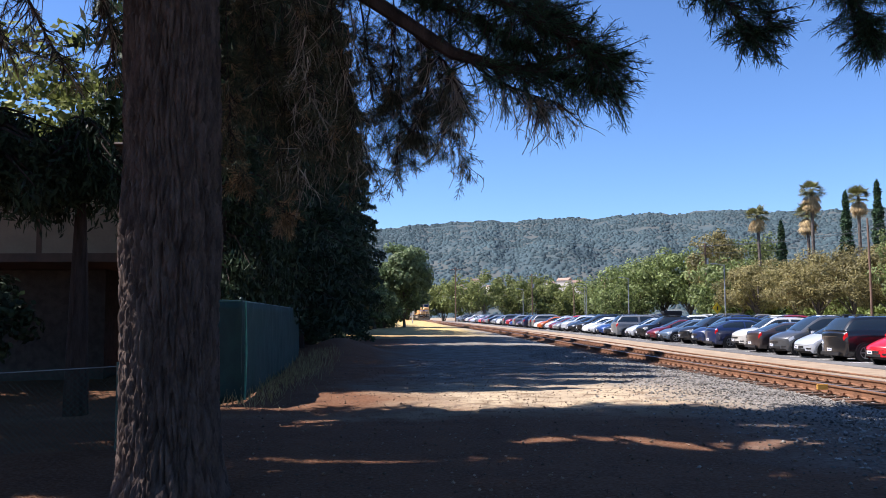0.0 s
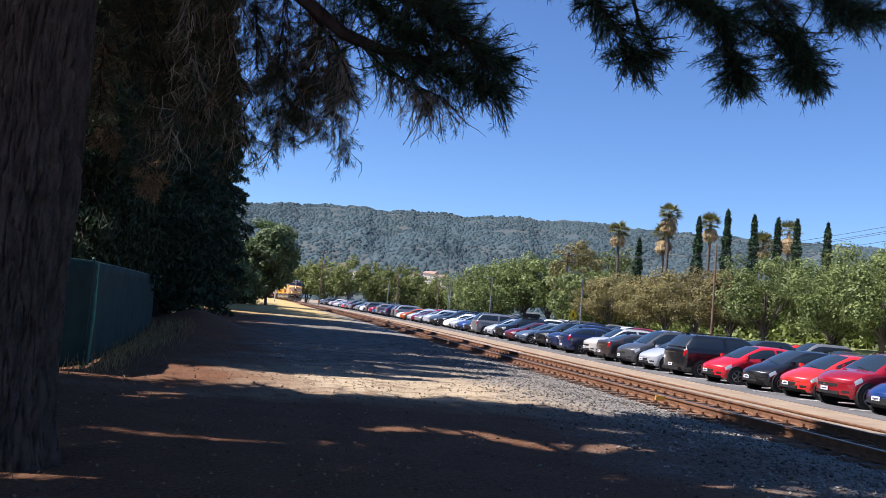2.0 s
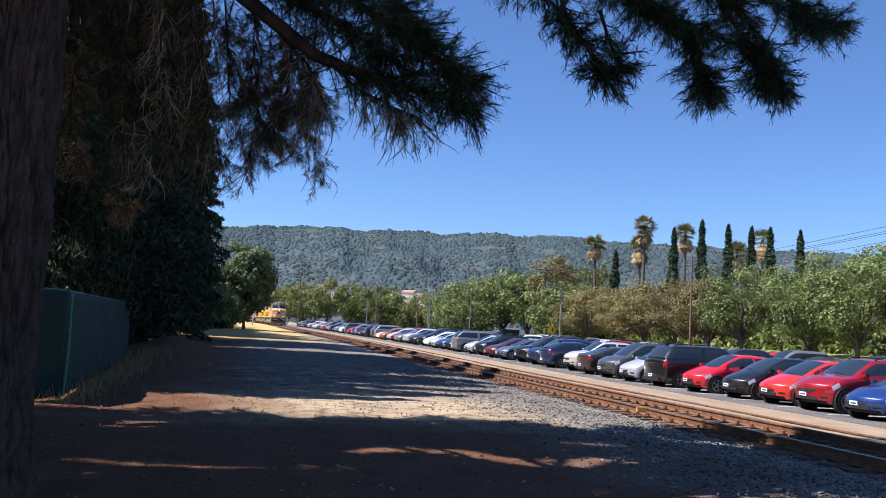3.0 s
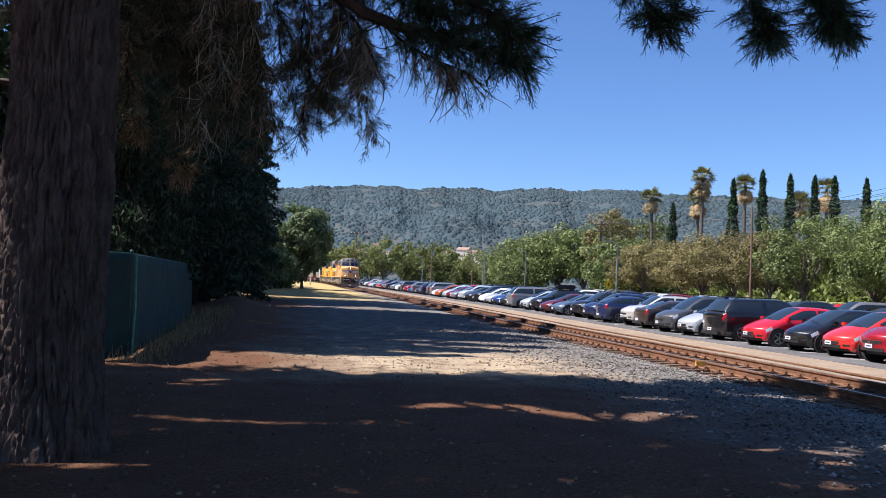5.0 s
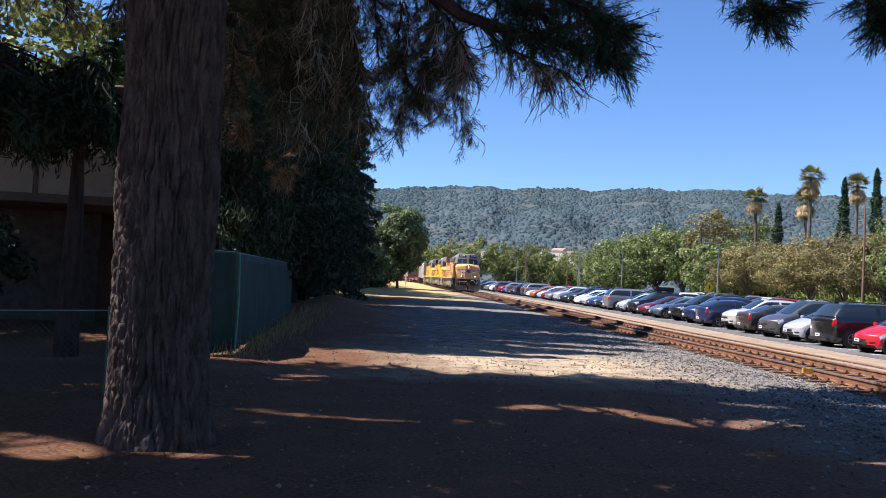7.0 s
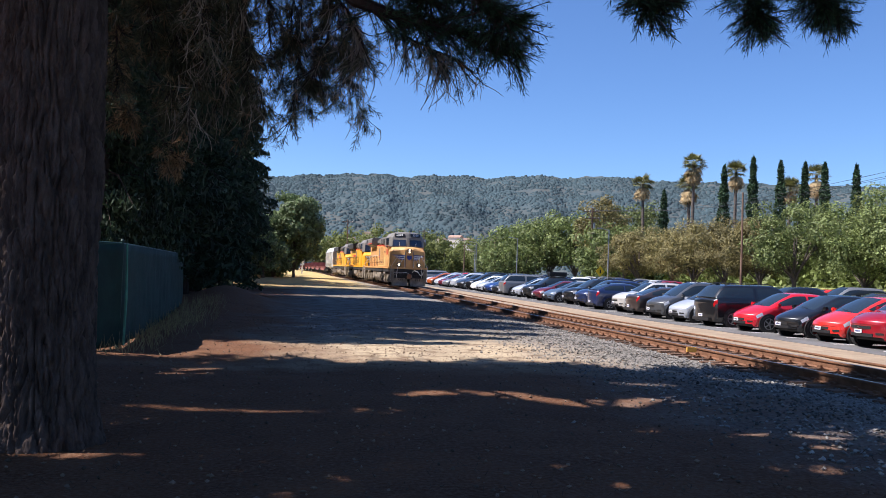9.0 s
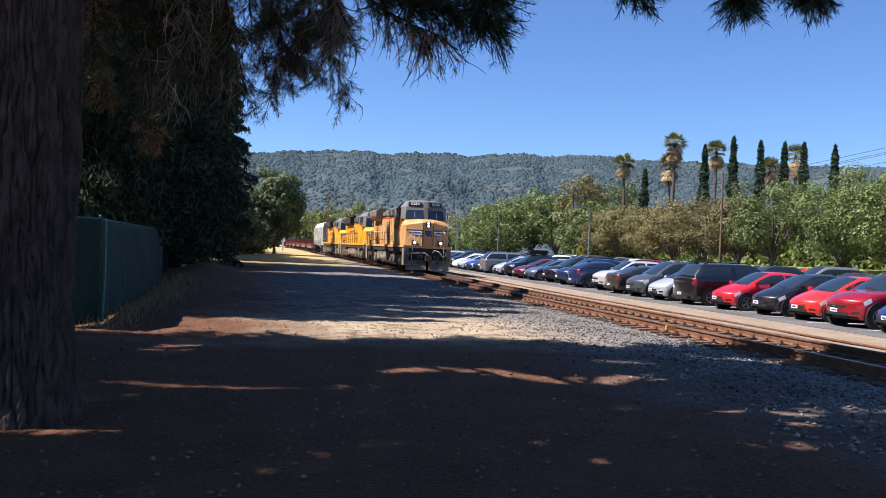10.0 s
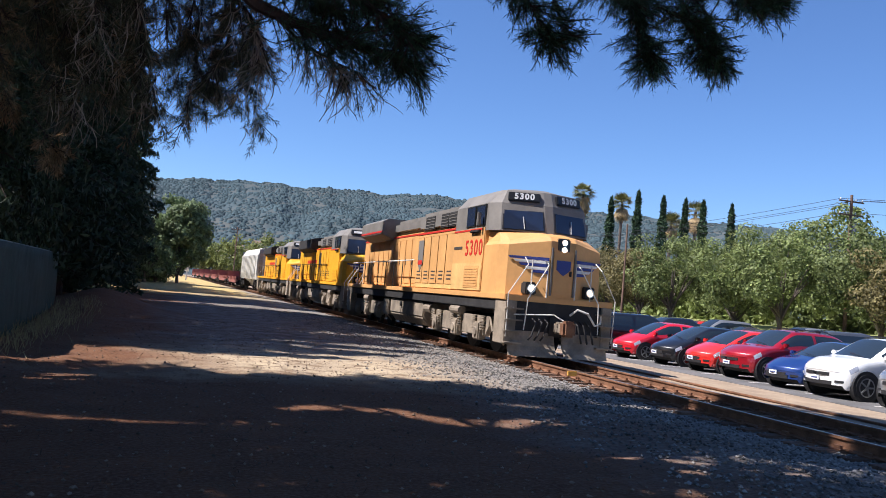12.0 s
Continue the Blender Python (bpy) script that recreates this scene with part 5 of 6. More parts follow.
    for s in (-1, 1):
        part("mirror", box((cx + 0.32, s * (h + 0.02) - 0.09, cz + 0.0), (cx + 0.47, s * (h + 0.02) + 0.09, cz + 0.13), 0.03), P, c)
        if not plain:
            fascia("fog_lamp", zb + 0.17, zb + 0.23, s * h * 0.60, s * h * 0.80, BLACK_TRIM)
        for wx in (0.86, L - 0.92):
            if not plain:
                part("wheel_arch", tube([(wx, s * (h - 0.16), wr), (wx, s * (h + 0.004), wr)], wr + 0.065, 24), BLACK_TRIM, c)
            w = part("wheel", tube([(wx, s * (h - 0.2), wr), (wx, s * (h - 0.01), wr), (wx, s * (h + 0.014), wr)], [wr, wr, wr * 0.93], 24), TYRE, c)
            bm = tube([(wx, s * (h + 0.012), wr), (wx, s * (h + 0.02), wr)], wr * 0.16, 12)
            for k in range(5):
                a = k * 2 * math.pi / 5
                u = Vector((math.cos(a), 0, math.sin(a)))
                o = Vector((wx, s * (h + 0.016), wr))
                add_tube(bm, [o + u * wr * 0.1, o + u * wr * 0.64], [0.035, 0.028], 4, False)
            n = 24
            for k in range(n):
                a0, a1 = 2 * math.pi * k / n, 2 * math.pi * (k + 1) / n
                bm.faces.new([bm.verts.new((wx + math.cos(q) * r * wr, s * (h + 0.020), wr + math.sin(q) * r * wr)) for q, r in ((a0, 0.60), (a1, 0.60), (a1, 0.69), (a0, 0.69))])
            part("rim", bm, RIM, w)
        for wx in () if plain else (mid - 0.55, mid + 0.5):
            part("door_handle", box((wx, s * (h + 0.0) - 0.015, cz - 0.16), (wx + 0.17, s * h + 0.015, cz - 0.13), 0.01), P, c)
    if plain:
        part("plate", box((-0.012, -0.16, zb + 0.19), (0.012, 0.16, zb + 0.31), 0.006), PLATE, c)
        return c
    fascia("grille", nz - 0.34, nz - 0.25, -h * 0.46, h * 0.46, BLACK_TRIM)
    fascia("lower_grille", zb + 0.10, zb + 0.20, -h * 0.52, h * 0.52, BLACK_TRIM)
    part("emblem", box((-0.016, -0.06, nz - 0.325), (0.02, 0.06, nz - 0.265), 0.012), CHROME, c)
    for x0, x1 in ((-0.012, 0.012), (L - 0.012, L + 0.012)):
        pl = part("plate", box((x0, -0.16, zb + 0.19), (x1, 0.16, zb + 0.31), 0.006), PLATE, c)
        part("lettering", box((x0 - 0.003, -0.11, zb + 0.23), (x1 + 0.003, 0.11, zb + 0.27)), PLATE_BAR, pl)
    part("tail_trim", box((L - 0.04, -h * 0.7, zb + 0.02), (L + 0.015, h * 0.7, zb + 0.16), 0.02), BLACK_TRIM, c)
    part("wiper", tube([(cx + 0.02, -0.5, cz + 0.05), (cx + 0.12, 0.1, cz + 0.12)], 0.008, 4), BLACK_TRIM, c)
    part("antenna", box((rb - 0.2, -0.03, H - 0.06), (rb, 0.03, H + 0.04), 0.02), BLACK_TRIM, c)
    if kind in ("suv", "minivan"):
        for s in (-1, 1):
            part("roof_rail", tube([(rf + 0.15, s * rw * 0.9, H - 0.02), (rf + 0.4, s * rw * 0.9, H + 0.05), (rb - 0.4, s * rw * 0.9, H + 0.05), (rb - 0.1, s * rw * 0.9, H - 0.04)], 0.016, 6), BLACK_TRIM, c)
    if roof_box:
        part("roof_box", box((rf - 0.1, -0.45, H + 0.08), (rb - 0.2, 0.45, H + 0.40), 0.14), BLACK_TRIM, c, "black cargo box on the roof")
        for x in (rf + 0.3, rb - 0.6):
            part("crossbar", box((x, -rw, H), (x + 0.06, rw, H + 0.08), 0.01), BLACK_TRIM, c)
    return c


def build_cars():
    made = {}
    rr = random.Random(12)

    def put(kind, paint, x, y, turned=False, roof_box=False, group="cars parked along the track", skew=0.0):
        label = ("%s %s parked on the asphalt" % (paint, CAR_WORDS[kind]))
        if len(label.split()) < 5:
            label = "shiny " + label
        if roof_box:
            label = "%s %s with a cargo box on its roof" % (paint, CAR_WORDS[kind])
        plain = y > 78 or x > 25
        key = (kind, paint, roof_box, plain)
        L = CAR_KINDS[kind][0]
        x += track_x(y) - 9.5
        z = grade(y) - 0.28
        m = pose(x + L, y, z, 0, 0, 180 + skew) if turned else pose(x, y, z, 0, 0, skew)
        if key in made:
            ob = copy_thing(made[key], m)
        else:
            made[key] = ob = make_car(kind, paint, label, roof_box, plain)
            ob.matrix_world = m
        return tagged(ob, group=group)
    row = [("suv", "grey", 0, 0, 15.8), ("suv", "white", 0, 0, 18.5), ("sedan", "blue", 0, 0, 20.4), ("suv", "deep red", 0, 0, 22.75), ("hatchback", "bright red", 0, 0, 25.0), ("hatchback", "black", 0, 0, 27.2), ("hatchback", "red", 0, 0, 29.75),
           ("minivan", "black", 1, 0, 32.75), ("hatchback", "silver", 0, 0, 35.35), ("minivan", "dark grey", 0, 0, 37.8), ("sedan", "brown", 1, 0, 40.5), ("suv", "pearl", 0, 0, 43.2),
           ("hatchback", "navy", 1, 0, 46.0), ("suv", "navy", 0, 0, 48.9), ("suv", "black", 0, 0, 52.0), ("sedan", "slate blue", 0, 0, 54.9), ("sedan", "maroon", 0, 0, 57.7), ("suv", "black", 0, 1, 61.0),
           ("hatchback", "silver", 0, 0, 64.0), ("minivan", "grey", 1, 0, 67.2), ("sedan", "black", 0, 0, 70.2), ("sedan", "blue", 0, 0, 73.0), ("sedan", "silver", 0, 0, 75.8), ("hatchback", "white", 0, 0, 78.6), ("suv", "black", 0, 0, 81.6),
           ("hatchback", "black", 0, 0, 84.3), ("suv", "silver", 0, 0, 88.0), ("sedan", "grey", 0, 0, 91.0), ("sedan", "maroon", 0, 0, 94.0), ("hatchback", "silver", 0, 0, 97.0), ("hatchback", "orange", 0, 0, 100.0), ("sedan", "white", 0, 0, 103.0)]
    for kind, paint, turned, rbx, y in row:
        put(kind, paint, 17.05 + rr.uniform(-0.2, 0.25) + (-0.5 if y < 20 else 0.0), y, turned, rbx, skew=rr.uniform(-1.5, 1.5))
    keys = sorted(k[:2] for k in made if not k[2] and not k[3])
    y = 106.0
    while y < 214:
        k = rr.choice(keys)
        put(k[0], k[1], 17.2 + rr.uniform(-0.3, 0.3), y, rr.random() < 0.25)
        y += 2.9
    for x0, start in ((28.6, 10.5), (34.0, 14.0), (42.0, 60.0)):
        y = start
        while y < 150:
            if rr.random() < 0.5:
                k = rr.choice(keys)
                put(k[0], k[1], x0 + rr.uniform(-0.3, 0.3), y, rr.random() < 0.5, group="cars in the rows behind")
            y += 2.75


build_cars()


# ---- the train ----
TRAIN = []
ARMOUR = mat("dusty orange-yellow paint", (0.68, 0.365, 0.13), 0.55, 0, 0.16, 0.9, fine=0.10, spec=0.4)
FADED = mat("bleached yellow paint", (0.74, 0.46, 0.17), 0.6, 0, 0.2, 1.4, fine=0.14, spec=0.35)
YELLOW = mat("bright yellow paint", (0.80, 0.40, 0.02), 0.5, 0, 0.15, 0.9, fine=0.10, spec=0.4)
LOCO_GREY = mat("grey roof paint", (0.20, 0.185, 0.165), 0.65, 0, 0.25, 1.2, fine=0.15)
SOOT = mat("sooty dark steel", (0.035, 0.033, 0.032), 0.8, 0.2, 0.4, 3, fine=0.2)
DUSTY = mat("dust-covered steel", (0.33, 0.27, 0.20), 0.85, 0.1, 0.45, 2.2, 0.3, 30, fine=0.25)
RED_LINE = mat("red stripe paint", (0.60, 0.03, 0.02), 0.5, 0, 0.1, 3)
BLUE_MARK = mat("blue emblem paint", (0.03, 0.05, 0.24), 0.5, 0, 0.1, 3)
WHITE_MARK = mat("white paint", (0.75, 0.75, 0.73), 0.5, 0, 0.15, 5)
HANDRAIL = mat("pale handrail paint", (0.74, 0.70, 0.62), 0.6, 0.0, 0.2, 5)
CAB_GLASS = glass_material("dark cab glass", (0.02, 0.03, 0.06))
BOARD = mat("number board black", (0.015, 0.016, 0.018), 0.4)
BEAM = mat("lit headlamp", (1.0, 0.88, 0.68), 0.3, glow=2.4, glow_color=(1.0, 0.70, 0.40))
LOUVRE = mat("dark louvre", (0.06, 0.05, 0.04), 0.8)
HOPPER_WHITE = mat("pale weathered hopper paint", (0.60, 0.59, 0.54), 0.7, 0, 0.3, 0.8, fine=0.15)
FLAT_RED = mat("faded oxide red paint", (0.27, 0.085, 0.065), 0.75, 0, 0.35, 1.0, fine=0.2)


def lettering(text, size, m, parent, material, name="number"):
    cu = bpy.data.curves.new(name, "FONT")
    cu.body, cu.size, cu.extrude, cu.align_x, cu.align_y = text, size, 0.004, "CENTER", "CENTER"
    cu.offset = 0.008
    tmp = bpy.data.objects.new("tmp", cu)
    scene.collection.objects.link(tmp)
    bpy.context.view_layer.update()
    me = bpy.data.meshes.new_from_object(tmp.evaluated_get(bpy.context.evaluated_depsgraph_get()))
    bpy.data.objects.remove(tmp)
    me.materials.clear()
    me.materials.append(material)
    ob = new(name, me)
    ob.parent = parent
    ob.matrix_local = m
    return ob


def digits(text, size, m, parent, material):
    """Each painted figure of a number is a part of its own."""
    step = size * 0.62
    for i, ch in enumerate(text):
        lettering(ch, size, m @ pose((i - (len(text) - 1) / 2) * step, 0, 0), parent, material, "digit")


WHEELSETS = []


def bogie(loco, y_mid, axles, spacing, R, frame_mat, spin=False):
    t = part("bogie_frame", box((-1.22, y_mid - spacing * (axles - 1) / 2 - 0.75, 0.62), (1.22, y_mid + spacing * (axles - 1) / 2 + 0.75, 0.98), 0.05), SOOT, loco)
    for s in (-1, 1):
        half = spacing * (axles - 1) / 2 + 0.7
        side = prism([(y_mid - half, 0.70), (y_mid - half + 0.25, 0.42), (y_mid + half - 0.25, 0.42), (y_mid + half, 0.70), (y_mid + half, 0.98), (y_mid - half, 0.98)], s * 1.22, s * 1.36, "x", 0.02)
        part("side_frame", side, frame_mat, t)
        for i in range(axles):
            y = y_mid + (i - (axles - 1) / 2) * spacing
            part("axle_box", box((s * 1.37 - 0.12, y - 0.24, 0.30), (s * 1.37 + 0.12, y + 0.24, 0.80), 0.04), frame_mat, t)
            part("bearing_cap", tube([(s * 1.44, y, 0.53), (s * 1.53, y, 0.53)], [0.16, 0.12], 12), frame_mat, t)
            for k in (-0.36, 0.36):
                bm = bmesh.new()
                for q in range(6):
                    add_tube(bm, [(s * 1.40, y + k, 0.60 + 0.07 * q), (s * 1.40, y + k, 0.63 + 0.07 * q)], [0.10, 0.10], 10)
                part("spring", bm, frame_mat, t)
        part("brake_cylinder", tube([(s * 1.42, y_mid - 0.5, 1.06), (s * 1.42, y_mid + 0.35, 1.06)], 0.13, 12), frame_mat, t)
        part("sand_pipe", tube([(s * 1.34, y_mid - half, 0.95), (s * 1.34, y_mid - half - 0.25, 0.6), (s * 1.0, y_mid - half - 0.3, 0.25)], 0.03, 6), frame_mat, t)
    for i in range(axles):
        y = y_mid + (i - (axles - 1) / 2) * spacing
        bm = bmesh.new()
        for s in (-1, 1):
            add_tube(bm, [(s * 0.70, 0, 0), (s * 0.735, 0, 0)], [R + 0.028, R + 0.028], 28)
            add_tube(bm, [(s * 0.735, 0, 0), (s * 0.84, 0, 0)], [R, R], 28)
        add_tube(bm, [(-0.9, 0, 0), (0.9, 0, 0)], 0.09, 10)
        w = part("wheelset", bm, SOOT, loco)
        w.location = (0, y, R)
        if spin:
            WHEELSETS.append((w, y, R))
    return t


def locomotive(kind):
    """kind 0: the dusty leading unit; 1: the brighter units behind. Nose at y = 0, rail head at z = 0."""
    lead = kind == 0
    Y = ARMOUR if lead else YELLOW
    L = 21.2 if lead else 21.4
    t = thing("locomotive", pose(0, 0, 0), "dusty yellow diesel locomotive with grey roof and lit headlamps" if lead else "bright yellow diesel locomotive with grey roof, coupled behind", "locomotive", "coupled train")
    # frame and deck
    part("underframe", box((-1.5, 0.55, 1.18), (1.5, L - 0.55, 1.47), 0.03), SOOT, t)
    part("sill", box((-1.55, 0.35, 1.47), (1.55, L - 0.35, 1.63), 0.02), Y, t)
    part("fuel_tank", prism([(-1.42, 0.62), (-1.15, 0.33), (1.15, 0.33), (1.42, 0.62), (1.42, 1.16), (-1.42, 1.16)], 8.0, 12.6, "y", 0.05), DUSTY, t)
    for s in (-1, 1):
        part("air_reservoir", tube([(s * 1.28, 7.2, 0.98), (s * 1.28, 8.0, 0.98)], 0.17, 12), DUSTY, t)
        part("equipment_box", box((s * 1.28 - 0.14, 12.9, 0.5), (s * 1.28 + 0.14, 13.8, 1.15), 0.03), DUSTY, t)
        part("filler_cap", tube([(s * 1.40, 10.9, 1.0), (s * 1.48, 10.9, 1.0)], 0.09, 10), SOOT, t)
    bogie(t, 4.45, 3, 1.95, 0.53, DUSTY, lead)
    bogie(t, L - 4.45, 3, 1.95, 0.53, DUSTY, lead)
    # nose: a wide wedge with a sloped top
    yc, yn, yb = (0.85, 0.34, 2.30)
    zn = 2.98 if lead else 2.80
    bm = bmesh.new()

    def ring(z, inset, yb_, lift=0.0):
        return [bm.verts.new(q) for q in ((-1.50 + inset, yb_, z), (-1.50 + inset, yc + 0.35 + inset * 1.5, z), (-1.36 + inset, yc + inset * 1.6, z), (-0.36, yn + inset * 1.8, z + lift), (0.36, yn + inset * 1.8, z + lift), (1.36 - inset, yc + inset * 1.6, z), (1.50 - inset, yc + 0.35 + inset * 1.5, z), (1.50 - inset, yb_, z))]
    r0, r1 = ring(1.63, 0.0, yb), ring(zn - 0.05, 0.02, yb, 0.16)
    r2 = ring(zn + 0.05, 0.09, yb, 0.18)
    top = [bm.verts.new(q) for q in ((-1.38, yb, zn + 0.34), (-1.30, yb - 0.62, zn + 0.30), (-1.2, yb - 0.8, zn + 0.27), (-0.36, yb - 1.10, zn + 0.36), (0.36, yb - 1.10, zn + 0.36), (1.2, yb - 0.8, zn + 0.27), (1.30, yb - 0.62, zn + 0.30), (1.38, yb, zn + 0.34))]
    for a, b in ((r0, r1), (r1, r2), (r2, top)):
        for k in range(7):
            bm.faces.new((a[k], a[k + 1], b[k + 1], b[k]))
    bm.faces.new(top)
    nose = part("nose", bm, Y, t)
    # nose door with its frame
    d = part("nose_door", box((-0.30, yn - 0.03, 1.68), (0.30, yn + 0.02, 2.86), 0.02), Y, nose)
    for x in (-0.33, 0.33):
        part("door_post", box((x - 0.025, yn - 0.05, 1.66), (x + 0.025, yn + 0.0, 2.92), 0.01), LOCO_GREY, nose)
    part("door_latch", box((0.18, yn - 0.06, 2.2), (0.24, yn - 0.02, 2.34), 0.01), SOOT, d)
    # headlamps over the door
    hb = part("headlight_housing", box((-0.17, yn - 0.012, zn - 0.20), (0.17, yn + 0.4, zn + 0.20), 0.03), BOARD, nose)
    for z in (zn - 0.10, zn + 0.09):
        part("lamp_rim", tube([(0, yn - 0.026, z), (0, yn + 0.05, z)], 0.088, 16), CHROME, hb)
        part("headlight", tube([(0, yn - 0.03, z), (0, yn + 0.05, z)], [0.072, 0.072], 16), BEAM if lead else LAMP_CLEAR, hb)
    for s in (-1, 1):
        b = part("ditch_light_bracket", box((s * 0.84 - 0.15, 0.36, 1.66), (s * 0.84 + 0.15, 0.95, 1.98), 0.03), SOOT, t)
        part("lamp_rim", tube([(s * 0.84, 0.338, 1.82), (s * 0.84, 0.40, 1.82)], 0.115, 16), CHROME, b)
        part("ditch_light", tube([(s * 0.84, 0.335, 1.82), (s * 0.84, 0.42, 1.82)], 0.085, 16), BEAM if lead else LAMP_CLEAR, b)
    # winged emblem in plain blue and white bars over the nose facets
    for s in (-1, 1):
        for k, (x1, z) in enumerate(((1.30, 2.56), (1.17, 2.475), (1.04, 2.39), (0.90, 2.305), (0.74, 2.22))):
            f0, f1 = 0.40, x1
            ya = yc + (yn - yc) * (1.36 - f0) / 1.0 - 0.018
            yb2 = yc + (yn - yc) * (1.36 - f1) / 1.0 - 0.018
            bmk = bmesh.new()
            vs = [bmk.verts.new(q) for q in ((s * f0, ya, z), (s * f1, yb2, z + 0.02), (s * (f1 + 0.06), yb2 + 0.02, z + 0.085), (s * f0, ya, z + 0.085))]
            vb = [bmk.verts.new(v.co + Vector((0, 0.03, 0))) for v in vs]
            bmk.faces.new(vs)
            bmk.faces.new(vb[::-1])
            for i in range(4):
                bmk.faces.new((vs[i], vb[i], vb[(i + 1) % 4], vs[(i + 1) % 4]))
            part("emblem_wing", bmk, BLUE_MARK if k % 2 == 0 else WHITE_MARK, nose)
    part("emblem_shield", prism([(-0.20, 2.60), (0.20, 2.60), (0.20, 2.36), (0, 2.20), (-0.20, 2.36)], yn - 0.045, yn - 0.031, "y"), BLUE_MARK, nose)
    # cab: yellow lower sides, grey top with two raked windscreens
    zb, zt = zn + 0.36, 4.60
    lower = part("cab_wall", box((-1.52, yb - 0.02, 1.63), (1.52, 4.95, 3.46), 0.03), Y, t)
    bm = bmesh.new()
    lowr = [bm.verts.new(q) for q in ((-1.50, 4.95, zb), (-1.50, yb - 0.25, zb), (-1.30, yb - 0.62, zb), (-0.12, yb - 1.0, zb), (0.12, yb - 1.0, zb), (1.30, yb - 0.62, zb), (1.50, yb - 0.25, zb), (1.50, 4.95, zb))]
    up1 = [bm.verts.new(q) for q in ((-1.48, 4.95, 4.12), (-1.48, yb - 0.05, 4.12), (-1.25, yb - 0.45, 4.12), (-0.12, yb - 0.80, 4.12), (0.12, yb - 0.80, 4.12), (1.25, yb - 0.45, 4.12), (1.48, yb - 0.05, 4.12), (1.48, 4.95, 4.12))]
    up2 = [bm.verts.new(q) for q in ((-1.15, 4.95, 4.50), (-1.15, yb + 0.0, 4.50), (-1.05, yb - 0.30, 4.50), (-0.12, yb - 0.62, 4.50), (0.12, yb - 0.62, 4.50), (1.05, yb - 0.30, 4.50), (1.15, yb + 0.0, 4.50), (1.15, 4.95, 4.50))]
    up3 = [bm.verts.new(q) for q in ((-0.8, 4.95, zt), (-0.8, yb + 0.3, zt), (-0.7, yb + 0.1, zt), (-0.12, yb - 0.25, zt), (0.12, yb - 0.25, zt), (0.7, yb + 0.1, zt), (0.8, yb + 0.3, zt), (0.8, 4.95, zt))]
    for a, b in ((lowr, up1), (up1, up2), (up2, up3)):
        for k in range(7):
            bm.faces.new((a[k], a[k + 1], b[k + 1], b[k]))
        bm.faces.new((a[7], a[0], b[0], b[7]))
    bm.faces.new(up3)
    cab = part("cab", bm, LOCO_GREY, t)
    for s in (-1, 1):
        # windscreen on each facet, with its dark frame
        a0, a1 = Vector((s * 0.16, yb - 1.0 - 0.012, zb + 0.05)), Vector((s * 1.26, yb - 0.64, zb + 0.05))
        b0, b1 = Vector((s * 0.16, yb - 0.83, 3.94)), Vector((s * 1.22, yb - 0.49, 3.94))
        out = Vector((0.3 * s, -1, 0.2)).normalized()
        for nm, mtl, inset, push in (("windscreen_frame", BOARD, 0.0, 0.004), ("windscreen", CAB_GLASS, 0.06, 0.014)):
            ctr = (a0 + a1 + b0 + b1) / 4
            bmw = bmesh.new()
            q4 = [ctr + (p - ctr) * (1 - inset) + out * push for p in (a0, a1, b1, b0)]
            f = [bmw.verts.new(p) for p in q4]
            g = [bmw.verts.new(p - out * 0.03) for p in q4]
            bmw.faces.new(f)
            bmw.faces.new(g[::-1])
            for i in range(4):
                bmw.faces.new((f[i], g[i], g[(i + 1) % 4], f[(i + 1) % 4]))
            part(nm, bmw, mtl, cab)
        part("wiper", tube([(s * 0.7, yb - 0.86, zb + 0.08), (s * 0.72, yb - 0.76, zb + 0.42)], 0.012, 4), WHITE_MARK, cab)
        # number board above each windscreen
        ang = math.degrees(math.atan2(0.33, 1.0)) * s
        bd = part("number_board", box((-0.44, -0.06, -0.125), (0.44, 0.06, 0.125), 0.02), BOARD, cab)
        bd.matrix_local = pose(s * 0.66, yb - 0.575, 4.31, -14, 0, ang)
        if lead:
            digits("5300", 0.235, pose(0, -0.065, 0, 90, 0, 0), bd, WHITE_MARK)
        else:
            part("number_bar", box((-0.3, -0.066, -0.06), (0.3, -0.06, 0.06)), WHITE_MARK, bd)
        # cab side windows and door line
        for y0, y1 in ((2.38, 3.02), (3.2, 3.85)):
            part("cab_window_frame", box((s * 1.50 - 0.02, y0 - 0.05, 3.48), (s * 1.50 + 0.02, y1 + 0.05, 4.09), 0.01), BOARD, cab)
            part("cab_window", box((s * 1.515 - 0.012, y0, 3.53), (s * 1.515 + 0.012, y1, 4.04), 0.005), CAB_GLASS, cab)
        part("mirror", box((s * 1.66 - 0.05, 2.42, 3.45), (s * 1.66 + 0.05, 2.52, 3.85), 0.02), LOCO_GREY, cab)
        part("arm_rest", box((s * 1.55 - 0.05, 2.6, 3.30), (s * 1.55 + 0.05, 3.35, 3.38), 0.02), SOOT, cab)
        part("stripe", box((s * 1.523 - 0.006, yb + 0.2, 3.37), (s * 1.523 + 0.006, 4.94, 3.42)), RED_LINE, lower)
        if lead:
            digits("5300", 0.62, pose(s * 1.527, 3.10, 2.86, 90, 0, 90 * s), lower, RED_LINE)
        part("louvre_panel", box((s * 1.533 - 0.01, 2.55, 1.72), (s * 1.533 + 0.01, 3.75, 2.36), 0.008), Y, lower)
        for k in range(7):
            part("louvre", box((s * 1.544 - 0.008, 2.62, 1.78 + 0.08 * k), (s * 1.544 + 0.008, 3.68, 1.815 + 0.08 * k)), Y, lower)
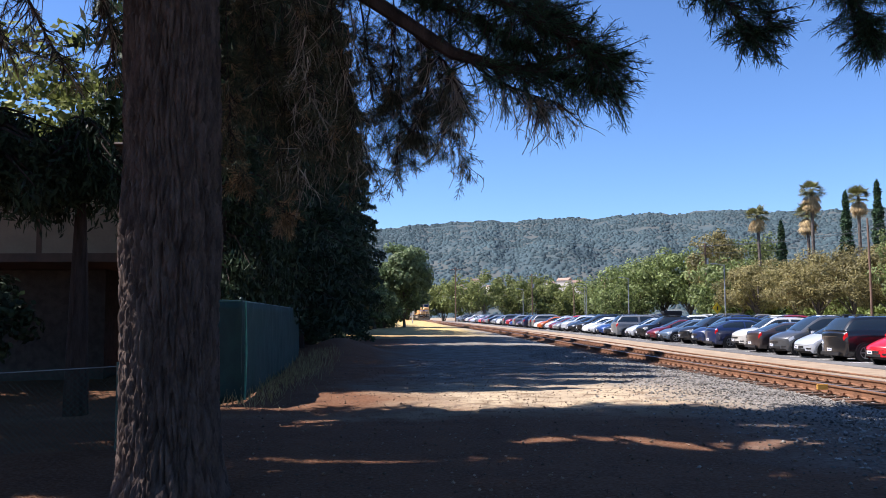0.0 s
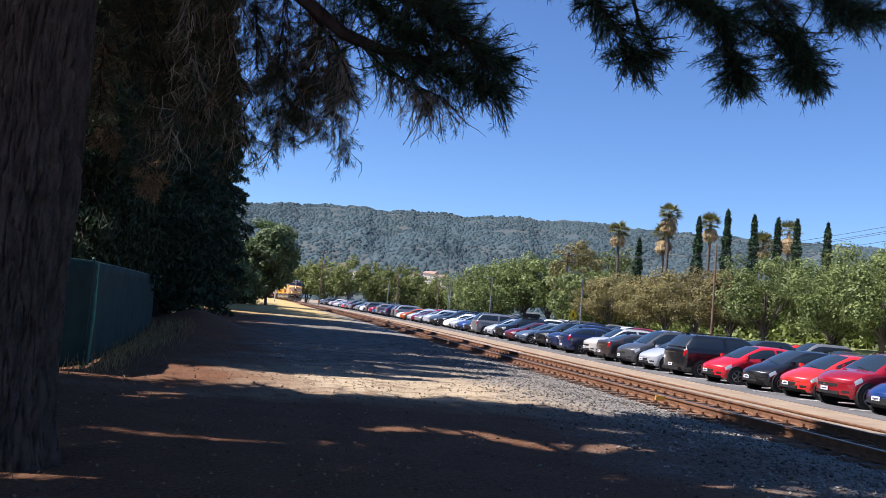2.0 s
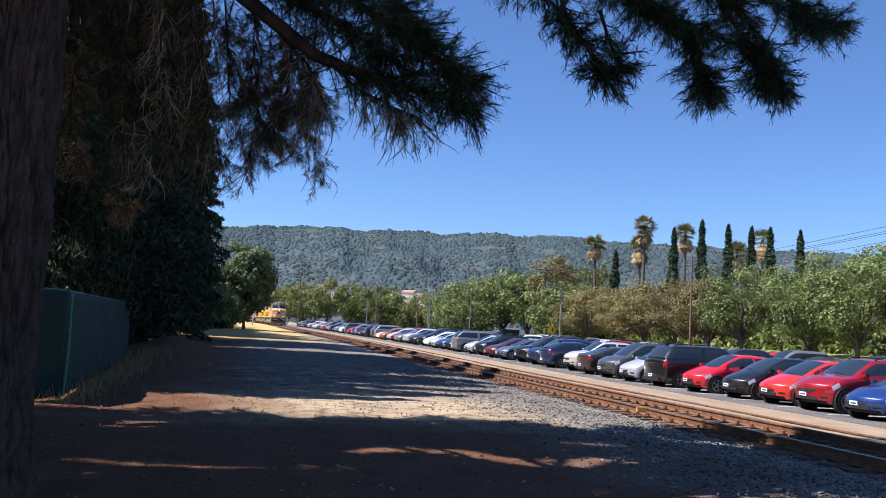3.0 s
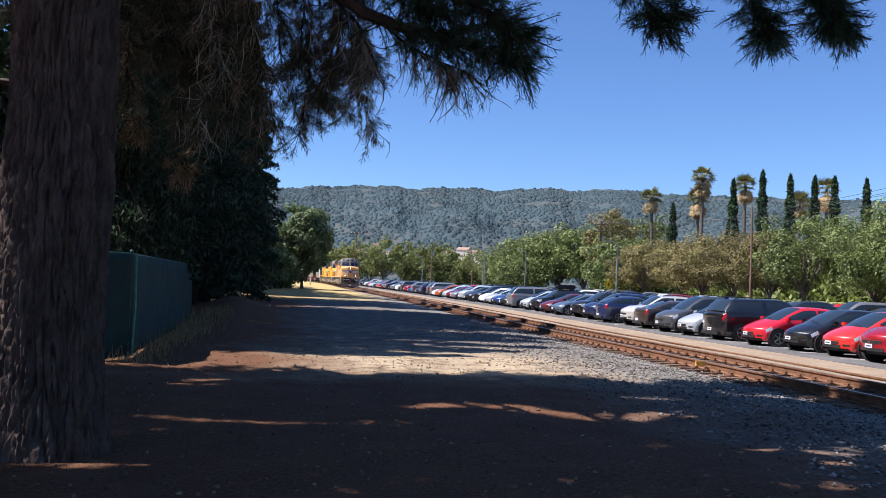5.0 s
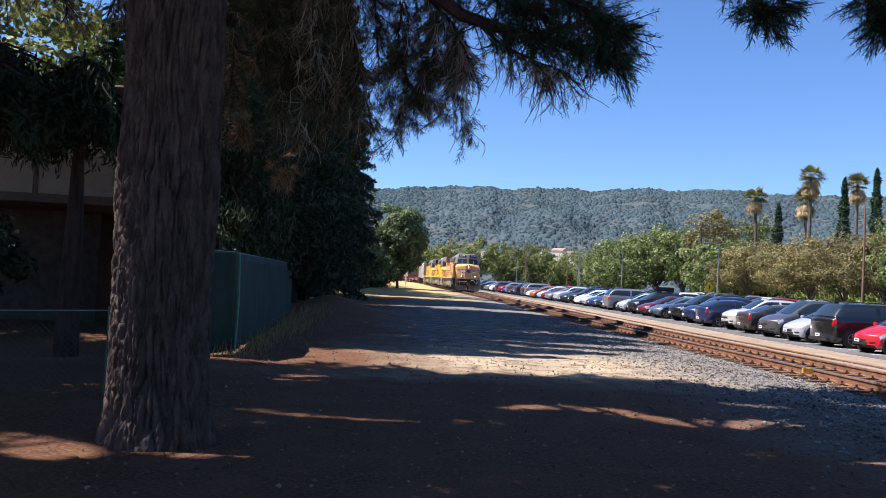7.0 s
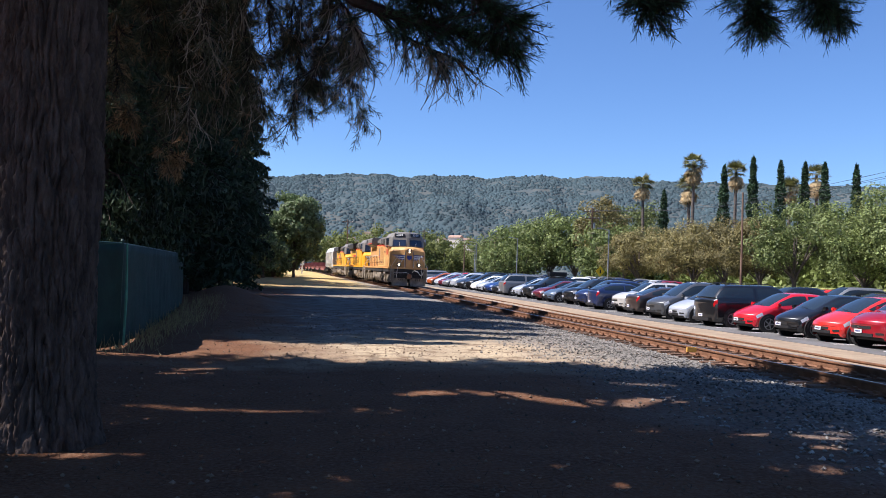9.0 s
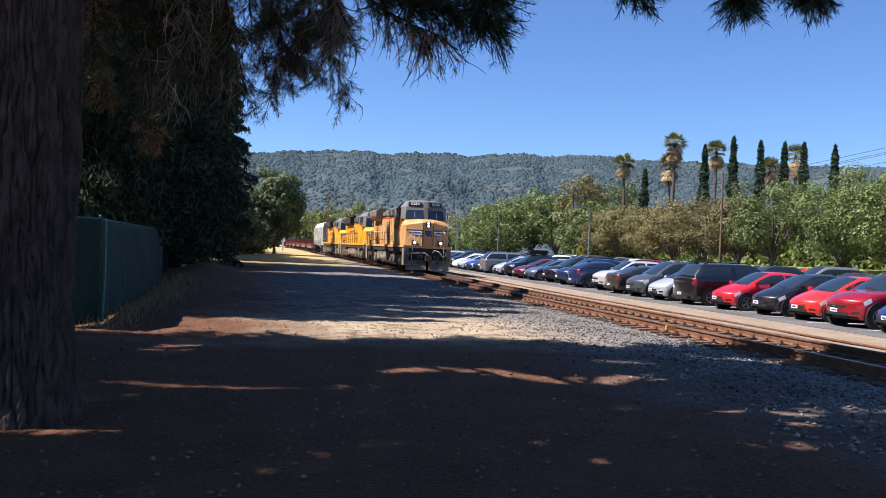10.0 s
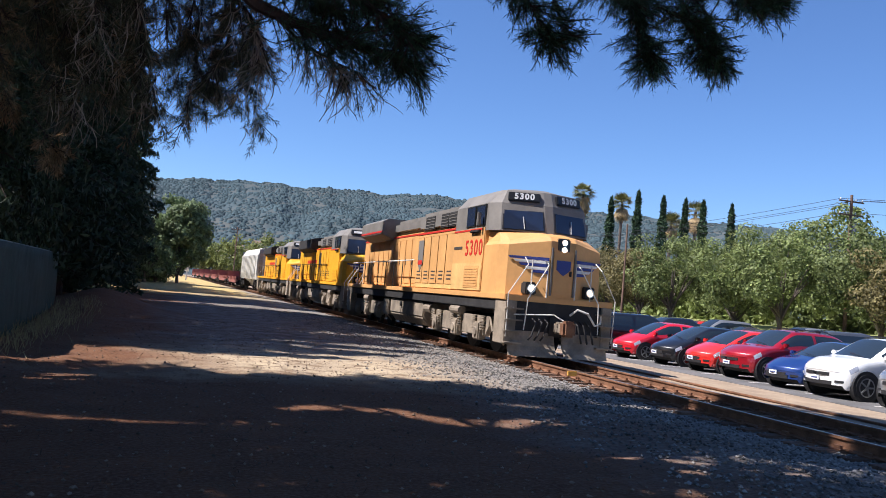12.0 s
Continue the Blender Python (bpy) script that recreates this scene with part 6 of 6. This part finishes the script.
    if lead:
        for s in (-1, 1):
            part("kick_panel", box((s * 1.525 - 0.008, 2.34, 1.66), (s * 1.525 + 0.008, 4.9, 2.44), 0.006), FADED, lower, "sun-bleached paler yellow lower panel")
            part("kick_panel", box((s * 1.425 - 0.008, 5.02, 1.66), (s * 1.425 + 0.008, 9.35, 1.79), 0.004), FADED, t, "sun-bleached paler yellow lower panel")
            part("name_bar", box((s * 1.526 - 0.003, 4.1, 2.86), (s * 1.526 + 0.003, 4.85, 2.94)), LOUVRE, lower)
    # equipment cabinet behind the cab, then the long hood with its doors
    cabinet = part("equipment_cabinet", box((-1.42, 4.97, 1.63), (1.42, 9.4, 3.58), 0.04), Y, t)
    part("cabinet_roof", box((-1.40, 4.97, 3.582), (1.40, 9.4, 4.28), 0.14), LOCO_GREY, t)
    for s in (-1, 1):                                # screened openings high behind the cab
        for y0, y1 in ((5.15, 5.95), (6.0, 6.8), (7.5, 8.6)):
            pn = part("roof_screen", box((s * 1.402 - 0.012, y0, 3.64), (s * 1.402 + 0.012, y1, 4.10), 0.01), SOOT, t)
            for k in range(4):
                part("screen_bar", box((s * 1.42 - 0.006, y0 + 0.03, 3.70 + 0.1 * k), (s * 1.42 + 0.006, y1 - 0.03, 3.72 + 0.1 * k)), LOCO_GREY, pn)
    hood = part("hood", box((-1.02, 9.42, 1.63), (1.02, L - 1.15, 3.72), 0.05), Y, t)
    part("hood_roof", box((-0.98, 9.42, 3.722), (0.98, L - 1.15, 4.36), 0.18), LOCO_GREY, t)
    for s in (-1, 1):
        for y in np.arange(5.1, 9.2, 0.86):
            part("cabinet_door", box((s * 1.427 - 0.012, y, 1.80), (s * 1.427 + 0.012, y + 0.74, 3.40), 0.012), Y, cabinet)
            for k in range(3):
                part("vent", box((s * 1.442 - 0.005, y + 0.15, 1.95 + 0.12 * k), (s * 1.442 + 0.005, y + 0.58, 1.99 + 0.12 * k)), LOUVRE, cabinet)
        for y in np.arange(9.7, L - 2.0, 0.92):
            part("hood_door", box((s * 1.027 - 0.012, y, 1.78), (s * 1.027 + 0.012, y + 0.84, 3.48), 0.012), Y, hood)
            part("door_latch", box((s * 1.042 - 0.01, y + 0.72, 2.5), (s * 1.042 + 0.01, y + 0.78, 2.75)), SOOT, hood)
        part("stripe", box((s * 1.432 - 0.006, 5.0, 3.50), (s * 1.432 + 0.006, 9.38, 3.56)), RED_LINE, cabinet)
        part("hood_stripe", box((s * 1.032 - 0.006, 9.45, 3.62), (s * 1.032 + 0.006, L - 1.2, 3.68)), RED_LINE, hood)
        # side emblem drawn as plain bars
        part("side_emblem", prism([(8.5, 3.3), (9.1, 3.3), (9.1, 2.5), (8.8, 2.2), (8.5, 2.5)], s * 1.446 - 0.004, s * 1.446 + 0.004, "x"), LOCO_GREY, cabinet)
        part("side_emblem_bar", box((s * 1.452 - 0.004, 8.56, 2.45), (s * 1.452 + 0.004, 9.04, 2.60)), RED_LINE, cabinet)
        if not lead:
            part("side_bar", box((s * 1.04 - 0.004, 12.5, 2.75), (s * 1.04 + 0.004, 16.4, 2.95)), RED_LINE, hood)
        # radiator wing
        if lead:
            part("radiator", prism([(s * 0.98, 3.55), (s * 1.52, 3.80), (s * 1.52, 4.33), (s * 1.3, 4.46), (s * 0.5, 4.46)], 14.6, 18.8, "y", 0.02), LOCO_GREY, t)
            part("radiator_stripe", box((s * 1.53 - 0.006, 14.65, 3.86), (s * 1.53 + 0.006, 18.75, 3.93)), RED_LINE, t)
        else:
            part("radiator", prism([(s * 0.98, 3.45), (s * 1.42, 3.72), (s * 1.42, 4.30), (s * 0.9, 4.44), (s * 0.5, 4.44)], 13.0, 18.6, "y", 0.02), SOOT, t)
            part("air_intake", box((s * 1.03 - 0.05, 9.8, 3.1), (s * 1.03 + 0.05, 11.4, 3.7), 0.02), SOOT, hood)
        # walkway handrail with stanchions
        ys = np.linspace(6.2 if not lead else 9.7, L - 1.0, 9)
        rail_ = part("handrail", tube([(s * 1.48, ys[0] - 0.2, 2.62), (s * 1.48, ys[-1], 2.62)], 0.02, 6), HANDRAIL if lead else SOOT, t)
        for y in ys:
            part("stanchion", tube([(s * 1.48, y, 1.6), (s * 1.48, y, 2.63)], 0.018, 6), SOOT, rail_)
    part("horn", tube([(0.35, 6.6, 4.45), (0.35, 6.0, 4.45)], [0.04, 0.10], 10), LOCO_GREY, t)
    part("exhaust_stack", box((-0.35, 11.6, 4.30), (0.35, 12.7, 4.52), 0.04), SOOT, t)
    part("roof_fan", tube([(0, 13.6, 4.3), (0, 13.6, 4.39)], 0.6, 20), SOOT, t)
    part("antenna_dome", tube([(-0.3, 4.0, 4.49), (-0.3, 4.0, 4.58), (-0.3, 4.0, 4.62)], [0.22, 0.2, 0.08], 14), WHITE_MARK, t)
    # pilot: steps, plough, coupler, hoses, handrails
    for ye, s_y in ((0.36, 1), (L - 0.36, -1)):
        pl = part("pilot", box((-1.48, min(ye, ye + 0.12 * s_y), 0.62), (1.48, max(ye, ye + 0.12 * s_y), 1.47), 0.02), SOOT, t)
        for s in (-1, 1):                            # two curved mouldboards, parted under the coupler
            bm = bmesh.new()
            rows = []
            for x in np.linspace(0.10, 1.40, 6):
                top_, back = 0.72 - 0.10 * (x < 0.35), 0.16 * (x / 1.4) ** 2
                col = []
                for f in np.linspace(0, 1, 6):
                    col.append((s * x, ye - s_y * (0.30 * (1 - f) ** 2 + 0.03 - back * (1 - f)), 0.09 + (top_ - 0.09) * f))
                rows.append([bm.verts.new(q) for q in col] + [bm.verts.new((q[0], q[1] + 0.035 * s_y, q[2])) for q in col[::-1]])
            for r0, r1 in zip(rows, rows[1:]):
                for k in range(12):
                    bm.faces.new((r0[k], r0[(k + 1) % 12], r1[(k + 1) % 12], r1[k]))
            bm.faces.new(rows[0])
            bm.faces.new(rows[-1][::-1])
            part("plough", bm, DUSTY, pl, "curved dusty plough blade")
            part("plough_brace", box((s * 0.75 - 0.05, min(ye, ye + 0.1 * s_y), 0.2), (s * 0.75 + 0.05, max(ye, ye + 0.1 * s_y), 0.64), 0.01), SOOT, pl)
        part("drawbar_pocket", box((-0.30, min(ye - 0.06 * s_y, ye), 0.60), (0.30, max(ye - 0.06 * s_y, ye), 1.14), 0.03), SOOT, pl)
        part("coupler", box((-0.16, min(ye, ye - 0.75 * s_y), 0.70), (0.16, max(ye, ye - 0.75 * s_y), 1.02), 0.05), DUSTY, pl)
        part("knuckle", box((-0.24, min(ye - 0.55 * s_y, ye - 0.85 * s_y), 0.66), (0.10, max(ye - 0.55 * s_y, ye - 0.85 * s_y), 1.06), 0.06), STEEL_RUST, pl)
        for s in (-1, 1):
            st = part("step_well", box((s * 1.36 - 0.15, min(ye - 0.05 * s_y, ye + 0.75 * s_y), 0.35), (s * 1.36 + 0.15, max(ye - 0.05 * s_y, ye + 0.75 * s_y), 1.47), 0.02), DUSTY, pl)
            for k in range(4):
                part("step", box((s * 1.30 - 0.26, min(ye - 0.20 * s_y, ye), 0.38 + 0.29 * k), (s * 1.30 + 0.22, max(ye - 0.20 * s_y, ye), 0.42 + 0.29 * k), 0.008), DUSTY, st)
            part("grab_iron", tube([(s * 1.50, ye - 0.12 * s_y, 0.55), (s * 1.52, ye - 0.16 * s_y, 1.65), (s * 1.05, ye - 0.20 * s_y, 2.42), (s * 1.02, ye + 0.1 * s_y, 2.60)], 0.015, 8), HANDRAIL, pl)
            part("grab_iron", tube([(s * 1.05, ye - 0.20 * s_y, 0.75), (s * 1.00, ye - 0.22 * s_y, 1.55), (s * 0.45, ye - 0.16 * s_y, 2.45), (s * 0.42, ye + 0.1 * s_y, 2.55)], 0.015, 8), HANDRAIL, pl)
            part("platform_rail", tube([(s * 0.40, ye, 1.6), (s * 0.40, ye, 2.55), (s * 0.85, ye, 2.55), (s * 0.85, ye, 1.6)], 0.02, 6), HANDRAIL, pl)
            for k in range(3):
                x = s * (0.42 + 0.17 * k)
                part("air_hose", tube([(x, ye - 0.02, 1.05), (x + 0.03, ye - 0.22 * s_y, 0.95), (x + s * 0.10, ye - 0.28 * s_y, 0.62), (x + s * 0.16, ye - 0.22 * s_y, 0.5)], 0.026, 6), SOOT, pl)
        part("jumper_cable", tube([(0.3, ye - 0.03, 1.2), (0.42, ye - 0.2 * s_y, 1.36), (0.7, ye - 0.25 * s_y, 1.28), (0.95, ye - 0.2 * s_y, 0.98), (1.15, ye - 0.12 * s_y, 1.05), (1.2, ye - 0.03, 1.25)], 0.03, 8), HANDRAIL, pl)
        part("uncoupling_lever", tube([(-1.3, ye - 0.1 * s_y, 1.12), (-0.2, ye - 0.14 * s_y, 1.18), (0.0, ye - 0.3 * s_y, 1.05)], 0.018, 6), HANDRAIL, pl)
    return t, L


def hopper():
    t = thing("hopper_car", pose(0, 0, 0), "pale weathered covered hopper car behind the locomotives", "rail car", "coupled train")
    L = 17.0
    secs = []
    for y, inset in ((1.3, 0.10), (1.6, 0.0), (L - 1.6, 0.0), (L - 1.3, 0.10)):
        w = 1.55 - inset
        secs.append([(-w * 0.92, y, 1.25), (-w, y, 1.9), (-w, y, 3.7), (-w * 0.72, y, 4.45), (w * 0.72, y, 4.45), (w, y, 3.7), (w, y, 1.9), (w * 0.92, y, 1.25)])
    b = part("body", loft(secs), HOPPER_WHITE, t)
    for i in range(12):
        y = 1.9 + i * 1.2
        for s in (-1, 1):
            part("rib", box((s * 1.57 - 0.04, y - 0.04, 1.3), (s * 1.57 + 0.04, y + 0.04, 3.75), 0.01), HOPPER_WHITE, b)
    part("running_board", box((-0.6, 0.8, 4.50), (0.6, L - 0.8, 4.55)), GALV, t)
    for i in range(4):
        y = 3.6 + i * 3.3
        part("bay", prism([(-1.2, 1.3), (-0.35, 0.45), (0.35, 0.45), (1.2, 1.3)], y - 1.0, y + 1.0, "y"), HOPPER_WHITE, t)
    part("sill", box((-0.35, 0.1, 0.85), (0.35, L - 0.1, 1.25), 0.02), SOOT, t)
    for y in (0.5, L - 0.5):
        part("end_ladder", box((-1.4, y - 0.03, 1.0), (-1.0, y + 0.03, 4.3)), GALV, t)
        part("end_platform", box((-1.4, y - 0.4, 1.0), (1.4, y + 0.4, 1.1), 0.01), SOOT, t)
    for y in (2.0, L - 2.0):
        bogie(t, y, 2, 1.75, 0.44, SOOT)
    return t, L


def low_car():
    t = thing("flat_car", pose(0, 0, 0), "empty low oxide-red rail car with short end walls", "rail car", "coupled train")
    L = 16.4
    part("deck", box((-1.45, 0.5, 0.98), (1.45, L - 0.5, 1.16), 0.02), FLAT_RED, t)
    for s in (-1, 1):
        part("side_sill", prism([(0.6, 1.3), (0.6, 0.95), (4.0, 0.55), (L - 4.0, 0.55), (L - 0.6, 0.95), (L - 0.6, 1.3)], s * 1.40, s * 1.48, "x"), FLAT_RED, t)
        for k in range(8):
            y = 1.2 + k * 2.0
            part("stake_pocket", box((s * 1.50 - 0.05, y - 0.06, 0.9), (s * 1.50 + 0.05, y + 0.06, 1.35), 0.01), FLAT_RED, t)
    for y in (0.7, L - 0.9):
        part("end_wall", box((-1.45, y, 1.16), (1.45, y + 0.2, 2.05), 0.02), FLAT_RED, t)
    part("hand_brake", tube([(0.9, 0.45, 1.6), (0.9, 0.38, 1.6)], 0.25, 14), SOOT, t)
    part("draft_gear", box((-0.3, 0.0, 0.7), (0.3, L, 0.98), 0.02), SOOT, t)
    for y in (2.1, L - 2.1):
        bogie(t, y, 2, 1.75, 0.44, SOOT)
    return t, L


def build_train():
    back = 0.0
    lead, L = locomotive(0)
    units = [(lead, L)]
    second, L2 = locomotive(1)
    units.append((second, L2))
    units.append((copy_thing(second, pose(0, 0, 0)), L2))
    units.append(hopper())
    flat, Lf = low_car()
    units.append((flat, Lf))
    for _ in range(6):
        units.append((copy_thing(flat, pose(0, 0, 0)), Lf))
    for u, ln in units:
        TRAIN.append((u, back, ln))
        back += ln + 0.55


build_train()


# ---- poles, wires and signs ----
POLE_WOOD = mat("weathered pole wood", (0.20, 0.12, 0.08), 0.9, 0, 0.35, 3, 0.3, 40, stretch=(1, 1, 0.2))
WIRE = mat("overhead cable", (0.03, 0.03, 0.03), 0.6)
SIGN_YELLOW = mat("yellow road sign", (0.85, 0.55, 0.02), 0.5, 0, 0.1, 4)


def utility_pole(x, y, top, arms=2, r=0.15, label="weathered wooden utility pole with crossarms and wires"):
    t = thing("utility_pole", pose(x, y, -0.3), label, "utility pole")
    part("pole", tube([(0, 0, 0), (0.03, 0, top * 0.5), (0, 0, top + 0.3)], [r, r * 0.85, r * 0.65], 10), POLE_WOOD, t)
    for k in range(arms):
        z = top - 0.25 - 1.1 * k
        a = part("crossarm", box((-1.25, -0.06, z - 0.06), (1.25, 0.06, z + 0.06), 0.01), POLE_WOOD, t)
        for u in (-1.1, -0.45, 0.45, 1.1):
            part("insulator", tube([(u, 0, z + 0.06), (u, 0, z + 0.16), (u, 0, z + 0.24)], [0.03, 0.055, 0.03], 8), WHITE_MARK, a)
    if arms:
        part("transformer", tube([(0.32, 0, top - 2.9), (0.32, 0, top - 2.0)], 0.22, 12), GALV, t)
    return t


def lamp_post(x, y, h):
    t = thing("lamp_post", pose(x, y, -0.28), "slim grey steel parking lot lamp post", "lamp post", "lamp posts of the lot")
    part("base", tube([(0, 0, 0), (0, 0, 0.7)], 0.25, 12), mat("concrete", (0.45, 0.43, 0.40), 0.9), t)
    part("pole", tube([(0, 0, 0.7), (0, 0, h)], [0.09, 0.06], 10), GALV, t)
    part("arm", tube([(0, 0, h - 0.1), (-0.9, 0, h + 0.1)], 0.035, 8), GALV, t)
    part("lamp_head", box((-1.5, -0.16, h + 0.04), (-0.8, 0.16, h + 0.18), 0.04), GALV, t)
    return t


def build_poles():
    utility_pole(51.6, 54.4, 12.6, 2, 0.17)
    utility_pole(40.8, 71.1, 10.0, 0, 0.12, "plain brown wooden pole among the street trees")
    utility_pole(11.6, 189.7, 12.9, 1)
    utility_pole(28.9, 187.8, 11.3, 1)
    utility_pole(40.1, 195.9, 8.6, 0)
    utility_pole(35.4, 145.8, 8.0, 0)
    lp = lamp_post(36.4, 93.1, 7.6)
    for x, y in ((34.1, 125.5), (33.0, 150.0), (25.0, 175.0), (36.0, 165.0)):
        copy_thing(lp, pose(x, y, -0.28))
    s = thing("road_sign", pose(33.8, 88.8, -0.28), "yellow diamond warning sign on a steel post", "road sign")
    part("post", tube([(0, 0, 0), (0, 0, 2.4)], 0.035, 8), GALV, s)
    pl = part("panel", box((-0.45, -0.015, -0.45), (0.45, 0.015, 0.45), 0.01), SIGN_YELLOW, s)
    pl.matrix_local = pose(0, -0.05, 2.6, 0, 45, 20)
    part("symbol", box((-0.09, -0.02, -0.2), (0.09, 0.0, 0.2), 0.005), BOARD, pl).matrix_local = pose(0, -0.01, 0, 0, -45, 0)
    w = thing("white_marker_post", pose(1.4, 150, 0.0), "short white post beside the track bend", "post")
    part("post", box((-0.12, -0.12, -0.2), (0.12, 0.12, 2.4), 0.02), WHITE_MARK, w)
    part("sign_plate", box((-0.35, -0.15, 2.0), (0.35, -0.121, 3.2), 0.01), WHITE_MARK, w)
    # cables sagging between the poles behind the lot
    cab = thing("overhead_cables", pose(0, 0, 0), "thin black overhead cables sagging between poles", "cables")
    ends = [((51.6, 54.4), (46, 125)), ((51.6, 54.4), (62, 10))]
    for (a, b) in ends:
        for off, z in ((-1.1, 12.2), (0.45, 12.2), (1.1, 12.2), (-0.6, 11.1), (0.0, 8.6)):
            pts = []
            for i in range(17):
                f = i / 16
                pts.append((a[0] + off + (b[0] - a[0]) * f, a[1] + (b[1] - a[1]) * f, z - 1.6 * math.sin(math.pi * f)))
            part("cable", tube(pts, 0.018, 5), WIRE, cab)
    utility_pole(46, 125, 12.6, 2, 0.17)
    # small pale houses at the foot of the ridge
    rr = random.Random(5)
    wall = mat("pale stucco", (0.62, 0.58, 0.52), 0.9, 0, 0.1, 0.5, per_object=0.2)
    roofm = mat("brown tile roof", (0.30, 0.20, 0.15), 0.9, 0, 0.2, 0.5, per_object=0.3)
    first = None
    for i in range(26):
        az, dist = rr.uniform(2.5, 14.5), rr.uniform(900, 1300)
        m = pose(dist * math.sin(radians(az)), dist * math.cos(radians(az)), dist * math.tan(radians(rr.uniform(1.55, 2.5))) - 3, 0, 0, rr.uniform(-40, 40))
        if first is None:
            first = thing("hillside_house", m, "small pale house far off at the foot of the ridge", "house", "houses below the ridge")
            part("wall", box((-7, -5, -8), (7, 5, 4)), wall, first)
            part("roof", prism([(-6, 4), (6, 4), (0, 7)], -7.5, 7.5, "x"), roofm, first)
        else:
            copy_thing(first, m)


build_poles()


# ---- what moves ----
TRAIN_ROWS = [(0.0, 216.25), (1.0, 199.75), (2.5, 175.05), (3.5, 158.55), (4.5, 142.05), (5.5, 125.55), (6.5, 109.15), (7.5, 92.75), (8.5, 76.25), (9.5, 59.85),
              (10.0, 51.55), (10.5, 43.25), (11.0, 35.15), (11.5, 27.15), (12.0, 19.35)]


def motions():
    """The train rolls towards the viewer at a steady speed, each unit along the track's line."""
    for unit, back, length in TRAIN:
        rows = []
        for t, y0 in TRAIN_ROWS:
            ya, yb = y0 + back, y0 + back + length            # its two ends stay over the track
            xa, xb = track_x(ya), track_x(yb)
            rows.append((t, pose(xa, ya, RAIL_TOP + grade(ya), math.degrees(math.atan2(grade(yb) - grade(ya), length)), 0, math.degrees(math.atan2(-(xb - xa), length)))))
        walk(unit, rows)
    for axle, y, radius in WHEELSETS:                         # the leading unit's wheels roll
        rows = []
        for k in range(361):
            t = k / 30
            gone = np.interp(t, [a for a, _ in TRAIN_ROWS], [216.25 - b for _, b in TRAIN_ROWS])
            rows.append((t, pose(0, y, radius, math.degrees(gone / radius) % 360, 0, 0)))
        walk(axle, rows)


motions()
